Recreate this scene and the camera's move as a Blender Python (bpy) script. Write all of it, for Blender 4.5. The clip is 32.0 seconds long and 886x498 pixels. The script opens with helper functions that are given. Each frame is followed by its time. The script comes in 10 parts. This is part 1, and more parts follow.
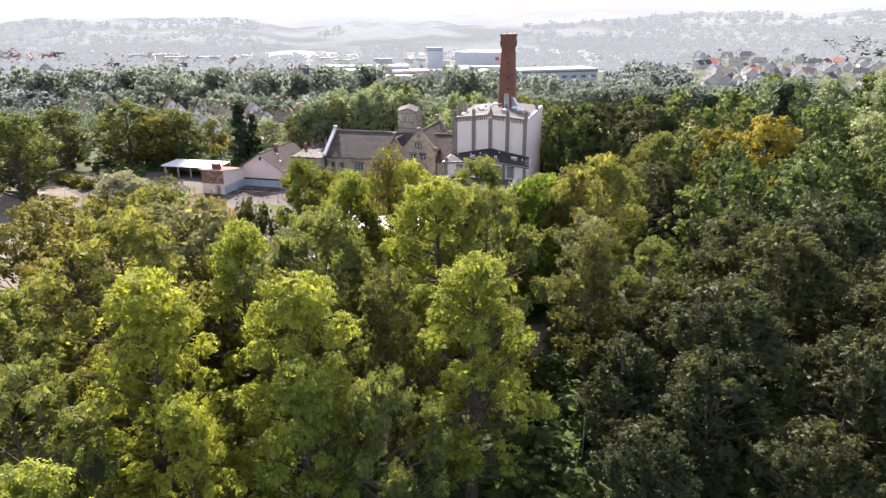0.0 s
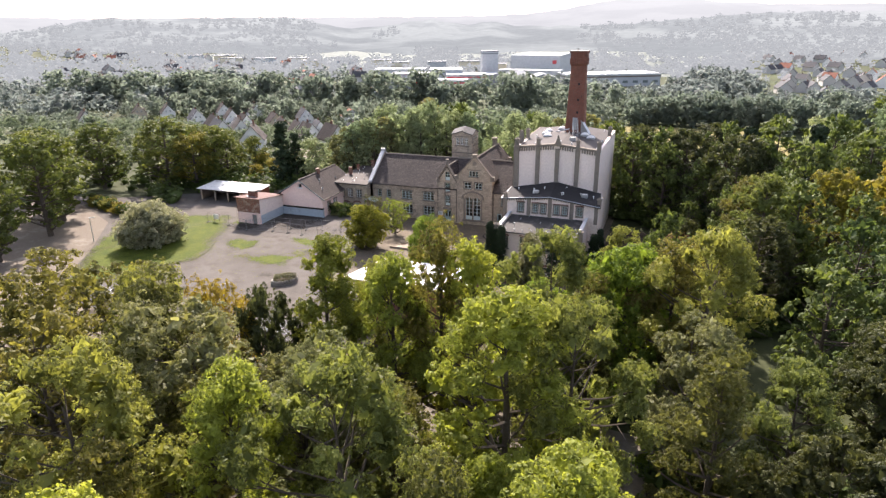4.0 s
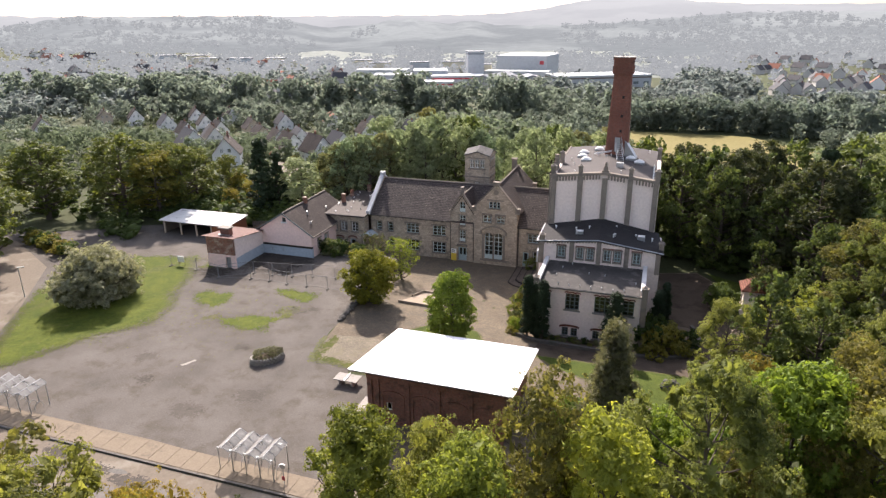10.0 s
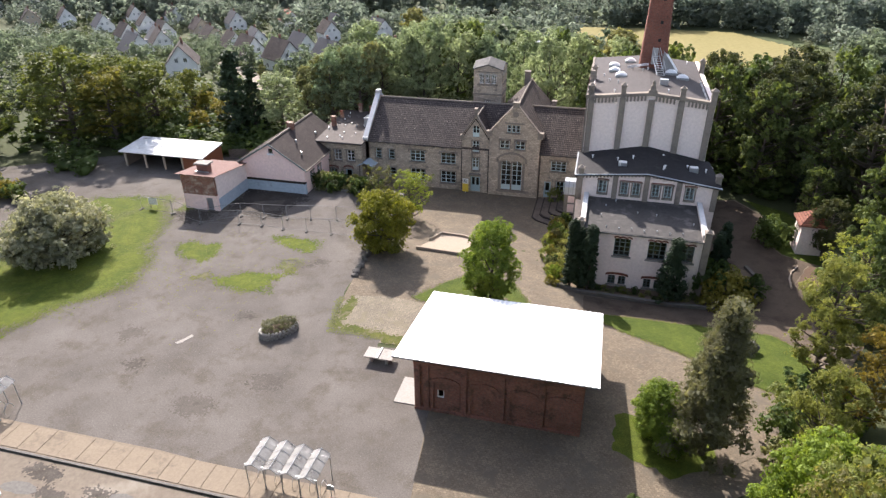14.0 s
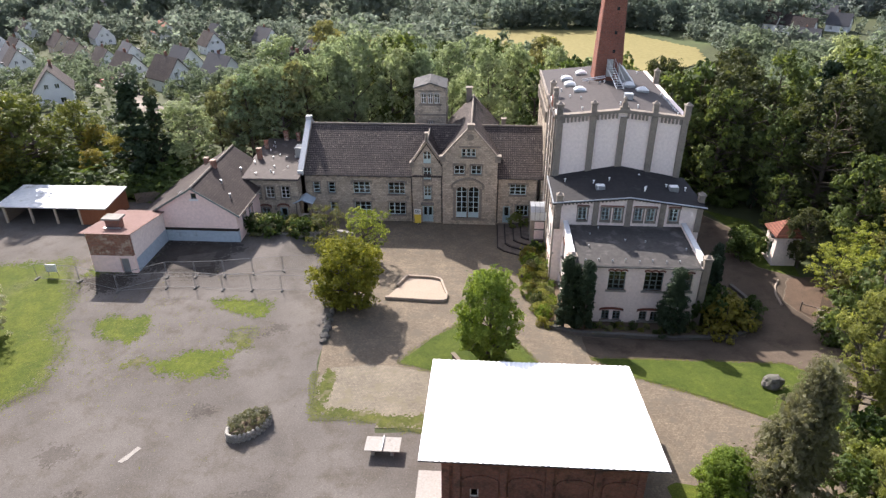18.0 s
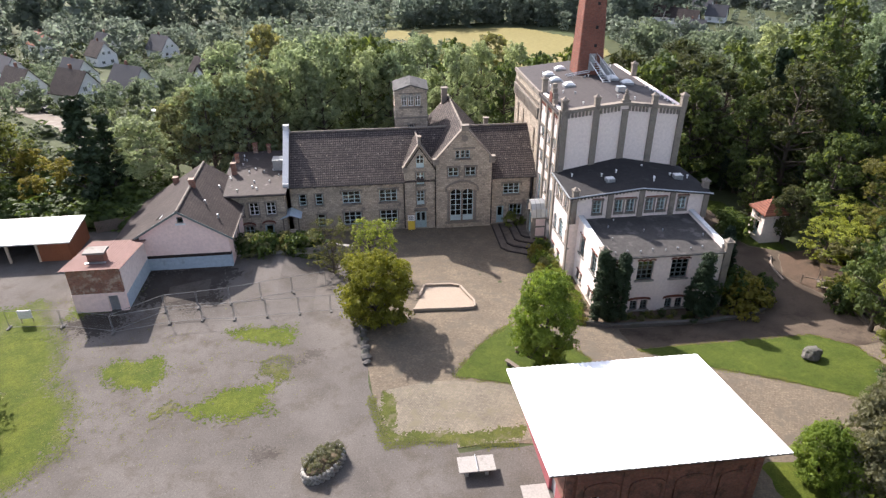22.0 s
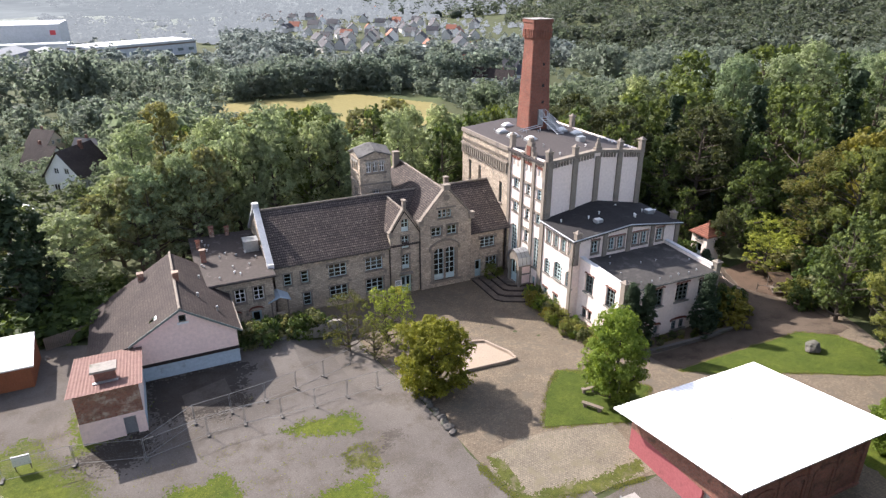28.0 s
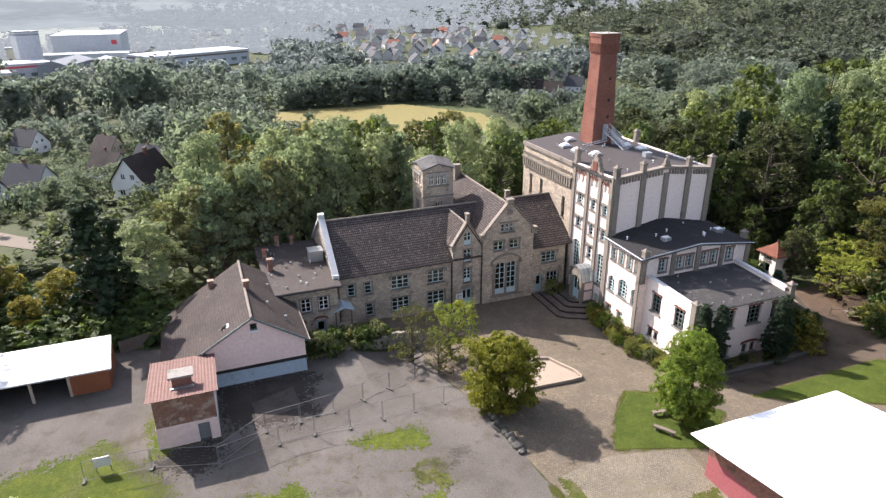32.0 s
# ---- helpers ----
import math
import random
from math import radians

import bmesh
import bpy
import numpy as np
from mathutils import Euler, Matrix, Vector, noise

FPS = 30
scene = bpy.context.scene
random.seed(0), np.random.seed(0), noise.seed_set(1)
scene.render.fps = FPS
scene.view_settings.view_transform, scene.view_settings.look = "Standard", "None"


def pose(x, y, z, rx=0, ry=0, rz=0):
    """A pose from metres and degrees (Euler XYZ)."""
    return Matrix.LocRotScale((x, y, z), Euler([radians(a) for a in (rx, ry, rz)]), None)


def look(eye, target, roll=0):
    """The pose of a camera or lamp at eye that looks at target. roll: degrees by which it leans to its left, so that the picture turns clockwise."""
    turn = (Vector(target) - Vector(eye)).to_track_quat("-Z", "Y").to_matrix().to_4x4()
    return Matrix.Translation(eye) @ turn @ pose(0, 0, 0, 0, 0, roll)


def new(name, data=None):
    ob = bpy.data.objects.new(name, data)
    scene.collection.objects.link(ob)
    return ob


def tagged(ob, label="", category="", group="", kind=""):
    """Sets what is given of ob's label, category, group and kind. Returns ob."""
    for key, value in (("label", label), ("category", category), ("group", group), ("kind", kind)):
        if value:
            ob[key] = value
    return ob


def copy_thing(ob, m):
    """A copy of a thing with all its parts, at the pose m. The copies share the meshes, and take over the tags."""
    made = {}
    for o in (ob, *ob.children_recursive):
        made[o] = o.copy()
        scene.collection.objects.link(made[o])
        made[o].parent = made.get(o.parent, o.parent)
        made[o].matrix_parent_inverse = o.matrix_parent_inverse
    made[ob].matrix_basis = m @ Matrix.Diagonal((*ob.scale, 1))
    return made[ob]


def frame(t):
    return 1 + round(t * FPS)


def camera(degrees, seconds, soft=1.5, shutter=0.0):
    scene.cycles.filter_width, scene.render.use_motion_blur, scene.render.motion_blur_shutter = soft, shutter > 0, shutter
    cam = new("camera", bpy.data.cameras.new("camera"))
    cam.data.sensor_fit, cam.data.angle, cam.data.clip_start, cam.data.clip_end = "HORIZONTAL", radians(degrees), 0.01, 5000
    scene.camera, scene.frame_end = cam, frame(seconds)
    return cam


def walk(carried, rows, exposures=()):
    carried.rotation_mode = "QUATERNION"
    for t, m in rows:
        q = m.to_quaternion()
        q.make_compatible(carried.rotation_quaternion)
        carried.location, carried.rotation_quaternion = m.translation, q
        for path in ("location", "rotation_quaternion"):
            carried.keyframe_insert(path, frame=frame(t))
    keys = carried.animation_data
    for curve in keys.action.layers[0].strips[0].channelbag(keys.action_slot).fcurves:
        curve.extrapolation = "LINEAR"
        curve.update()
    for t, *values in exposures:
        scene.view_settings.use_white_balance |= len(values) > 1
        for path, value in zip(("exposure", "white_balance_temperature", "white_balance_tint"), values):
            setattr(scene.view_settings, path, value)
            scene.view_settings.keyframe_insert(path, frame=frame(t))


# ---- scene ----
cam = camera(69.0, 32.0, soft=1.35)
METRES, EYE, TILT, LEAN, TURN = 110.0, 35.6, 0.0, 0.0, 15.8
ROWS = [
    (0.0, 0.0, 0.0, 0.0, -0.19, -19.7, 0.53),
    (0.5, -0.0007, 0.0179, 0.0055, 0.69, -19.69, 0.52),
    (1.0, -0.0017, 0.0358, 0.0113, 1.86, -19.69, 0.54),
    (1.5, -0.0035, 0.054, 0.017, 3.37, -19.71, 0.54),
    (2.0, -0.005, 0.0721, 0.0218, 4.36, -19.73, 0.57),
    (2.5, -0.0066, 0.0905, 0.0242, 4.38, -19.7, 0.56),
    (3.0, -0.0088, 0.1097, 0.0246, 4.39, -19.7, 0.55),
    (3.5, -0.011, 0.1295, 0.0245, 4.41, -19.71, 0.52),
    (5.5, -0.0199, 0.2101, 0.024, 4.28, -19.72, 0.43),
    (6.0, -0.023, 0.2288, 0.0246, 3.96, -19.75, 0.45),
    (6.5, -0.0264, 0.2472, 0.0246, 3.55, -19.75, 0.43),
    (7.0, -0.0308, 0.2652, 0.0245, 3.34, -19.76, 0.41),
    (7.5, -0.0362, 0.2825, 0.0244, 3.15, -19.77, 0.4),
    (8.0, -0.0428, 0.299, 0.024, 2.85, -19.78, 0.38),
    (8.5, -0.0509, 0.3145, 0.0242, 2.74, -19.8, 0.37),
    (9.0, -0.0604, 0.3292, 0.0243, 2.71, -19.81, 0.37),
    (9.5, -0.0708, 0.3428, 0.0243, 2.53, -19.81, 0.36),
    (10.0, -0.0819, 0.3563, 0.0243, 2.51, -19.8, 0.39),
    (10.5, -0.0934, 0.3697, 0.0243, 2.52, -19.83, 0.39),
    (11.0, -0.1042, 0.383, 0.024, 2.53, -20.51, 0.39),
    (11.5, -0.1153, 0.3969, 0.0243, 2.55, -22.22, 0.4),
    (12.0, -0.1258, 0.4113, 0.0247, 2.18, -24.25, 0.39),
    (12.5, -0.1355, 0.4259, 0.0255, 1.23, -26.32, 0.38),
    (13.0, -0.144, 0.4412, 0.0265, 0.3, -27.91, 0.39),
    (13.5, -0.152, 0.4569, 0.0266, -0.76, -28.62, 0.35),
    (14.0, -0.1595, 0.4727, 0.0268, -1.55, -28.67, 0.35),
    (14.5, -0.1669, 0.4884, 0.0269, -1.81, -28.62, 0.35),
    (16.5, -0.1987, 0.5447, 0.0274, -7.34, -28.59, 0.24),
    (17.0, -0.2083, 0.5551, 0.0275, -8.8, -28.57, 0.24),
    (17.5, -0.2193, 0.5642, 0.0278, -10.41, -28.56, 0.22),
    (18.0, -0.231, 0.5723, 0.0279, -12.25, -28.55, 0.2),
    (18.5, -0.2432, 0.5799, 0.0277, -14.06, -28.55, 0.2),
    (19.0, -0.2563, 0.5871, 0.0276, -14.98, -28.54, 0.17),
    (19.5, -0.2696, 0.5939, 0.0274, -15.37, -28.54, 0.17),
    (20.0, -0.2835, 0.6008, 0.027, -17.11, -28.53, 0.15),
    (20.5, -0.2979, 0.6077, 0.0265, -18.71, -28.55, 0.13),
    (21.0, -0.3127, 0.6144, 0.0255, -20.03, -28.54, 0.13),
    (21.5, -0.3277, 0.6212, 0.0245, -21.34, -28.53, 0.13),
    (22.0, -0.3429, 0.6282, 0.0236, -22.65, -28.52, 0.11),
    (22.5, -0.358, 0.6354, 0.023, -23.97, -28.53, 0.11),
    (23.0, -0.3733, 0.6427, 0.0222, -25.29, -28.54, 0.11),
    (23.5, -0.3884, 0.6502, 0.0214, -26.61, -28.55, 0.11),
    (24.0, -0.4034, 0.6578, 0.0207, -28.19, -28.55, 0.1),
    (24.5, -0.4182, 0.666, 0.02, -29.96, -28.57, 0.1),
    (26.5, -0.4752, 0.7024, 0.0209, -36.55, -26.84, 0.12),
    (27.0, -0.4889, 0.7127, 0.0214, -38.28, -25.56, 0.13),
    (27.5, -0.5019, 0.7233, 0.0219, -39.85, -24.3, 0.14),
    (28.0, -0.5147, 0.7345, 0.0219, -40.61, -23.12, 0.15),
    (28.5, -0.5247, 0.7449, 0.0221, -40.61, -22.46, 0.16),
    (29.0, -0.5307, 0.7514, 0.0225, -40.6, -22.31, 0.17),
    (29.5, -0.533, 0.7536, 0.023, -40.61, -22.31, 0.17),
    (30.0, -0.5337, 0.754, 0.0237, -40.53, -22.3, 0.18),
    (30.5, -0.5339, 0.7539, 0.0245, -39.47, -22.31, 0.19),
    (31.0, -0.534, 0.754, 0.0251, -38.26, -22.31, 0.22),
    (31.5, -0.5339, 0.7542, 0.0258, -37.2, -22.29, 0.23),
    (32.0, -0.5338, 0.7543, 0.0263, -36.9, -22.3, 0.24),
]
walk(cam, [(t, pose(0, 0, EYE, TILT, LEAN, TURN) @ pose(METRES * x, METRES * y, METRES * z, 90 + pitch, roll, yaw)) for t, x, y, z, yaw, pitch, roll in ROWS], exposures=((0.0, 1.60, 6350, 21), (3.0, 1.44, 6400, 20), (9.0, 1.16, 6450, 19), (11.0, 1.08, 6350, 18.5), (13.0, 1.28, 6150, 17), (17.0, 1.26, 6100, 17), (20.0, 1.20, 6050, 17.5), (32.0, 1.20, 6050, 17.5)))

# ---- sky, sun ----
SUN_AZ, SUN_EL = -29.0, 38.5            # degrees from +y towards +x, and above the horizon
world = bpy.data.worlds.new("sky")
scene.world = world
world.use_nodes = True
sky = world.node_tree.nodes.new("ShaderNodeTexSky")
sky.sky_type, sky.sun_disc = "NISHITA", False
sky.sun_elevation, sky.sun_rotation = radians(SUN_EL), radians(SUN_AZ)
sky.air_density, sky.dust_density, sky.ozone_density = 1.0, 2.2, 0.8
back = world.node_tree.nodes["Background"]
haze = world.node_tree.nodes.new("ShaderNodeHueSaturation")
haze.inputs["Saturation"].default_value = 0.6
world.node_tree.links.new(sky.outputs["Color"], haze.inputs["Color"])
world.node_tree.links.new(haze.outputs["Color"], back.inputs["Color"])
back.inputs["Strength"].default_value = 0.13
lamp = bpy.data.lights.new("sun", "SUN")
lamp.energy, lamp.angle, lamp.color = 5.0, radians(0.6), (1.0, 0.91, 0.78)
sun = new("sun", lamp)
away = Vector((math.sin(radians(SUN_AZ)) * math.cos(radians(SUN_EL)), math.cos(radians(SUN_AZ)) * math.cos(radians(SUN_EL)), math.sin(radians(SUN_EL))))
sun.matrix_world = look(tuple(away * 300 + Vector((-40, 110, 0))), (-40, 110, 0))


# ---- materials ----
def nodes_of(name):
    m = bpy.data.materials.new(name)
    m.use_nodes = True
    t = m.node_tree
    return m, t, t.nodes, t.links, t.nodes["Principled BSDF"]


def add(nodes, kind, **values):
    n = nodes.new(kind)
    for key, value in values.items():
        if key in n.inputs:
            n.inputs[key].default_value = value
    return n


def rgb(c):
    return (c[0], c[1], c[2], 1.0)


def ramp(nodes, links, fac, stops):
    r = nodes.new("ShaderNodeValToRGB")
    while len(r.color_ramp.elements) < len(stops):
        r.color_ramp.elements.new(0.5)
    for e, (p, c) in zip(r.color_ramp.elements, stops):
        e.position, e.color = p, rgb(c)
    links.new(fac, r.inputs["Fac"])
    return r.outputs["Color"]


def blend(nodes, links, fac, a, b, mode="MIX"):
    m = nodes.new("ShaderNodeMix")
    m.data_type, m.blend_type = "RGBA", mode
    for key, v in ((0, fac), (6, a), (7, b)):
        if hasattr(v, "is_linked"):
            links.new(v, m.inputs[key])
        else:
            m.inputs[key].default_value = v if key == 0 else rgb(v)
    return m.outputs[2]


def spot(nodes, links):
    return nodes.new("ShaderNodeNewGeometry").outputs["Position"]


def noise_at(nodes, links, where, scale, detail=4.0, rough=0.55):
    n = add(nodes, "ShaderNodeTexNoise", Scale=scale, Detail=detail, Roughness=rough)
    links.new(where, n.inputs["Vector"])
    return n.outputs["Fac"]


def bump(nodes, links, b, fac, strength, distance):
    n = add(nodes, "ShaderNodeBump", Strength=strength, Distance=distance)
    links.new(fac, n.inputs["Height"])
    links.new(n.outputs["Normal"], b.inputs["Normal"])


def surface(name, dark, light, coarse=0.25, fine=6.0, rough=0.85, relief=0.3, metal=0.0, stain=None, stain_at=0.6, stain_scale=0.6):
    """A worn plain surface: two scales of noise between two colours, with stains of a third."""
    m, t, nodes, links, b = nodes_of(name)
    p = spot(nodes, links)
    f = noise_at(nodes, links, p, fine, 6.0, 0.7)
    c = noise_at(nodes, links, p, coarse, 5.0, 0.6)
    colour = blend(nodes, links, c, dark, light)
    fine_colour = ramp(nodes, links, f, [(0.3, tuple(v * 0.72 for v in dark)), (0.7, tuple(min(1.0, v * 1.12) for v in light))])
    colour = blend(nodes, links, 0.45, colour, fine_colour)
    if stain:
        s = noise_at(nodes, links, p, stain_scale, 6.0, 0.65)
        mask = ramp(nodes, links, s, [(stain_at - 0.07, (0, 0, 0)), (stain_at + 0.07, (1, 1, 1))])
        colour = blend(nodes, links, mask, colour, stain)
    links.new(colour, b.inputs["Base Color"])
    b.inputs["Roughness"].default_value, b.inputs["Metallic"].default_value = rough, metal
    b.inputs["Specular IOR Level"].default_value = 0.5 if rough < 0.7 else 0.18
    bump(nodes, links, b, f, relief, 0.02)
    return m


def coursed(name, a, c, mortar, width, height, joint, axis="xy", rough=0.85, relief=0.5, stain=None, stain_at=0.62, offset=0.5, lichen=None):
    """Courses of stone, brick or tile: u along the wall, v up. axis: xy for upright walls, x or y for roofs with that ridge, flat for paving."""
    m, t, nodes, links, b = nodes_of(name)
    p = spot(nodes, links)
    s = nodes.new("ShaderNodeSeparateXYZ")
    links.new(p, s.inputs[0])
    j = nodes.new("ShaderNodeCombineXYZ")
    if axis == "xy":
        plus = nodes.new("ShaderNodeMath")
        links.new(s.outputs["X"], plus.inputs[0])
        links.new(s.outputs["Y"], plus.inputs[1])
        links.new(plus.outputs[0], j.inputs["X"])
        links.new(s.outputs["Z"], j.inputs["Y"])
    elif axis == "flat":
        links.new(s.outputs["X"], j.inputs["X"])
        links.new(s.outputs["Y"], j.inputs["Y"])
    else:
        links.new(s.outputs[axis.upper()], j.inputs["X"])
        links.new(s.outputs["Z"], j.inputs["Y"])
    k = add(nodes, "ShaderNodeTexBrick", Scale=1.0)
    k.offset = offset
    k.inputs["Brick Width"].default_value, k.inputs["Row Height"].default_value = width, height
    k.inputs["Mortar Size"].default_value, k.inputs["Mortar Smooth"].default_value = joint, 0.2
    k.inputs["Color1"].default_value, k.inputs["Color2"].default_value, k.inputs["Mortar"].default_value = rgb(a), rgb(c), rgb(mortar)
    links.new(j.outputs[0], k.inputs["Vector"])
    big = noise_at(nodes, links, p, 0.35, 6.0, 0.65)
    fine = noise_at(nodes, links, p, 5.0, 5.0, 0.7)
    colour = blend(nodes, links, 0.75, k.outputs["Color"], ramp(nodes, links, big, [(0.3, (0.42, 0.42, 0.43)), (0.7, (0.72, 0.7, 0.68))]), "OVERLAY")
    colour = blend(nodes, links, 0.55, colour, ramp(nodes, links, fine, [(0.3, (0.25, 0.25, 0.25)), (0.75, (0.75, 0.75, 0.75))]), "OVERLAY")
    if stain:
        mask = ramp(nodes, links, noise_at(nodes, links, p, 0.8, 6.0, 0.7), [(stain_at - 0.06, (0, 0, 0)), (stain_at + 0.06, (1, 1, 1))])
        colour = blend(nodes, links, mask, colour, stain)
    if lichen:
        spots_ = ramp(nodes, links, noise_at(nodes, links, p, 2.6, 7.0, 0.8), [(0.60, (0, 0, 0)), (0.66, (0.8, 0.8, 0.8))])
        colour = blend(nodes, links, spots_, colour, lichen)
    links.new(colour, b.inputs["Base Color"])
    b.inputs["Roughness"].default_value = rough
    b.inputs["Specular IOR Level"].default_value = 0.15
    n = add(nodes, "ShaderNodeBump", Strength=relief, Distance=0.03)
    n.invert = True
    links.new(k.outputs["Fac"], n.inputs["Height"])
    links.new(n.outputs["Normal"], b.inputs["Normal"])
    return m


def foliage(name, dark, light, through_light=0.45, glow=(0.75, 0.72, 0.12), sheen=0.0, relief=0.0):
    """Leaves: a diffuse upper side, light that shines through, a faint waxy gloss."""
    m, t, nodes, links, b = nodes_of(name)
    g = nodes.new("ShaderNodeNewGeometry")
    o = nodes.new("ShaderNodeObjectInfo")
    big = noise_at(nodes, links, g.outputs["Position"], 0.45, 3.0)
    v = nodes.new("ShaderNodeMath")
    v.operation = "MULTIPLY_ADD"
    links.new(g.outputs["Random Per Island"], v.inputs[0])
    v.inputs[1].default_value = 0.30
    links.new(big, v.inputs[2])
    colour = ramp(nodes, links, v.outputs[0], [(0.32, dark), (0.86, light)])
    shade = ramp(nodes, links, o.outputs["Random"], [(0.0, (0.33, 0.38, 0.40)), (0.5, (0.5, 0.5, 0.48)), (1.0, (0.66, 0.61, 0.5))])
    colour = blend(nodes, links, 0.7, colour, shade, "OVERLAY")
    links.new(colour, b.inputs["Base Color"])
    b.inputs["Roughness"].default_value = 0.62
    b.inputs["Specular IOR Level"].default_value = 0.22
    # pale bluish sheen lifts distant leaves in place of haze
    if sheen:
        b.inputs["Sheen Weight"].default_value, b.inputs["Sheen Roughness"].default_value = sheen, 0.45
        b.inputs["Sheen Tint"].default_value = (0.92, 0.97, 1.0, 1.0)
    if relief:
        bump(nodes, links, b, noise_at(nodes, links, g.outputs["Position"], 1.1, 5.0, 0.7), 1.0, relief)
    tr = nodes.new("ShaderNodeBsdfTranslucent")
    links.new(blend(nodes, links, 0.5, colour, glow, "SOFT_LIGHT"), tr.inputs["Color"])
    mix = nodes.new("ShaderNodeMixShader")
    mix.inputs[0].default_value = through_light
    links.new(b.outputs[0], mix.inputs[1])
    links.new(tr.outputs[0], mix.inputs[2])
    links.new(mix.outputs[0], t.nodes["Material Output"].inputs["Surface"])
    return m


def glass_of(name, tint=(0.02, 0.03, 0.035)):
    m, t, nodes, links, b = nodes_of(name)
    clear = nodes.new("ShaderNodeBsdfTransparent")
    clear.inputs["Color"].default_value = (0.75, 0.8, 0.8, 1)
    gloss = add(nodes, "ShaderNodeBsdfGlossy", Roughness=0.03)
    fr = add(nodes, "ShaderNodeFresnel", IOR=1.6)
    mix = nodes.new("ShaderNodeMixShader")
    links.new(fr.outputs[0], mix.inputs[0])
    links.new(clear.outputs[0], mix.inputs[1])
    links.new(gloss.outputs[0], mix.inputs[2])
    links.new(mix.outputs[0], t.nodes["Material Output"].inputs["Surface"])
    return m


def gritty(name, dark, light, pebble, dirt, dirt_at=0.62, damp=None, rough=0.95, bits=None, bits_at=0.66):
    """Trodden ground: broad tone, dirt stains, grains and pale pebbles, and fallen bits."""
    m, t, nodes, links, b = nodes_of(name)
    p = spot(nodes, links)
    colour = blend(nodes, links, ramp(nodes, links, noise_at(nodes, links, p, 0.13, 4.0, 0.6), [(0.32, (0, 0, 0)), (0.68, (1, 1, 1))]), dark, light)
    stain = ramp(nodes, links, noise_at(nodes, links, p, 0.42, 7.0, 0.68), [(dirt_at - 0.07, (0, 0, 0)), (dirt_at + 0.12, (1, 1, 1))])
    colour = blend(nodes, links, stain, colour, dirt)
    if damp:
        wet = ramp(nodes, links, noise_at(nodes, links, p, 0.11, 5.0, 0.6), [(0.60, (0, 0, 0)), (0.70, (0.75, 0.75, 0.75))])
        colour = blend(nodes, links, wet, colour, damp)
    grain = noise_at(nodes, links, p, 7.0, 8.0, 0.78)
    colour = blend(nodes, links, 0.65, colour, ramp(nodes, links, grain, [(0.3, (0.27, 0.27, 0.27)), (0.72, (0.74, 0.73, 0.72))]), "OVERLAY")
    v = add(nodes, "ShaderNodeTexVoronoi", Scale=4.5)
    links.new(p, v.inputs["Vector"])
    stones = ramp(nodes, links, v.outputs["Distance"], [(0.06, (0.7, 0.7, 0.7)), (0.16, (0, 0, 0))])
    colour = blend(nodes, links, stones, colour, pebble)
    if bits:
        mask = ramp(nodes, links, noise_at(nodes, links, p, 3.2, 5.0, 0.7), [(bits_at, (0, 0, 0)), (bits_at + 0.04, (1, 1, 1))])
        colour = blend(nodes, links, mask, colour, bits)
    links.new(colour, b.inputs["Base Color"])
    b.inputs["Roughness"].default_value, b.inputs["Specular IOR Level"].default_value = rough, 0.15
    bump(nodes, links, b, grain, 0.7, 0.03)
    return m


def turf(name, dark, light, dry, dry_at=0.6):
    """Grass seen from above: blades, tussocks and dry places."""
    m, t, nodes, links, b = nodes_of(name)
    p = spot(nodes, links)
    colour = blend(nodes, links, ramp(nodes, links, noise_at(nodes, links, p, 0.5, 5.0, 0.65), [(0.3, (0, 0, 0)), (0.7, (1, 1, 1))]), dark, light)
    fine = noise_at(nodes, links, p, 9.0, 6.0, 0.8)
    colour = blend(nodes, links, 0.75, colour, ramp(nodes, links, fine, [(0.32, (0.2, 0.21, 0.2)), (0.7, (0.78, 0.77, 0.7))]), "OVERLAY")
    tuss = noise_at(nodes, links, p, 2.4, 4.0, 0.6)
    colour = blend(nodes, links, 0.4, colour, ramp(nodes, links, tuss, [(0.35, (0.3, 0.32, 0.3)), (0.65, (0.66, 0.66, 0.6))]), "OVERLAY")
    mask = ramp(nodes, links, noise_at(nodes, links, p, 0.9, 7.0, 0.72), [(dry_at - 0.06, (0, 0, 0)), (dry_at + 0.08, (0.85, 0.85, 0.85))])
    colour = blend(nodes, links, mask, colour, dry)
    links.new(colour, b.inputs["Base Color"])
    b.inputs["Roughness"].default_value, b.inputs["Specular IOR Level"].default_value = 0.9, 0.12
    bump(nodes, links, b, fine, 1.0, 0.06)
    return m


def milky(name, dark, light, clear):
    """Weathered translucent plastic sheet that lets part of the light straight through."""
    m = surface(name, dark, light, 0.8, 4.0, 0.7, 0.05, stain=tuple(v * 0.75 for v in dark), stain_at=0.56)
    nodes, links = m.node_tree.nodes, m.node_tree.links
    body = next(q for q in nodes if q.type == "BSDF_PRINCIPLED")
    mix, gap = nodes.new("ShaderNodeMixShader"), nodes.new("ShaderNodeBsdfTransparent")
    mix.inputs[0].default_value = clear
    links.new(body.outputs[0], mix.inputs[1])
    links.new(gap.outputs[0], mix.inputs[2])
    links.new(mix.outputs[0], nodes["Material Output"].inputs["Surface"])
    return m


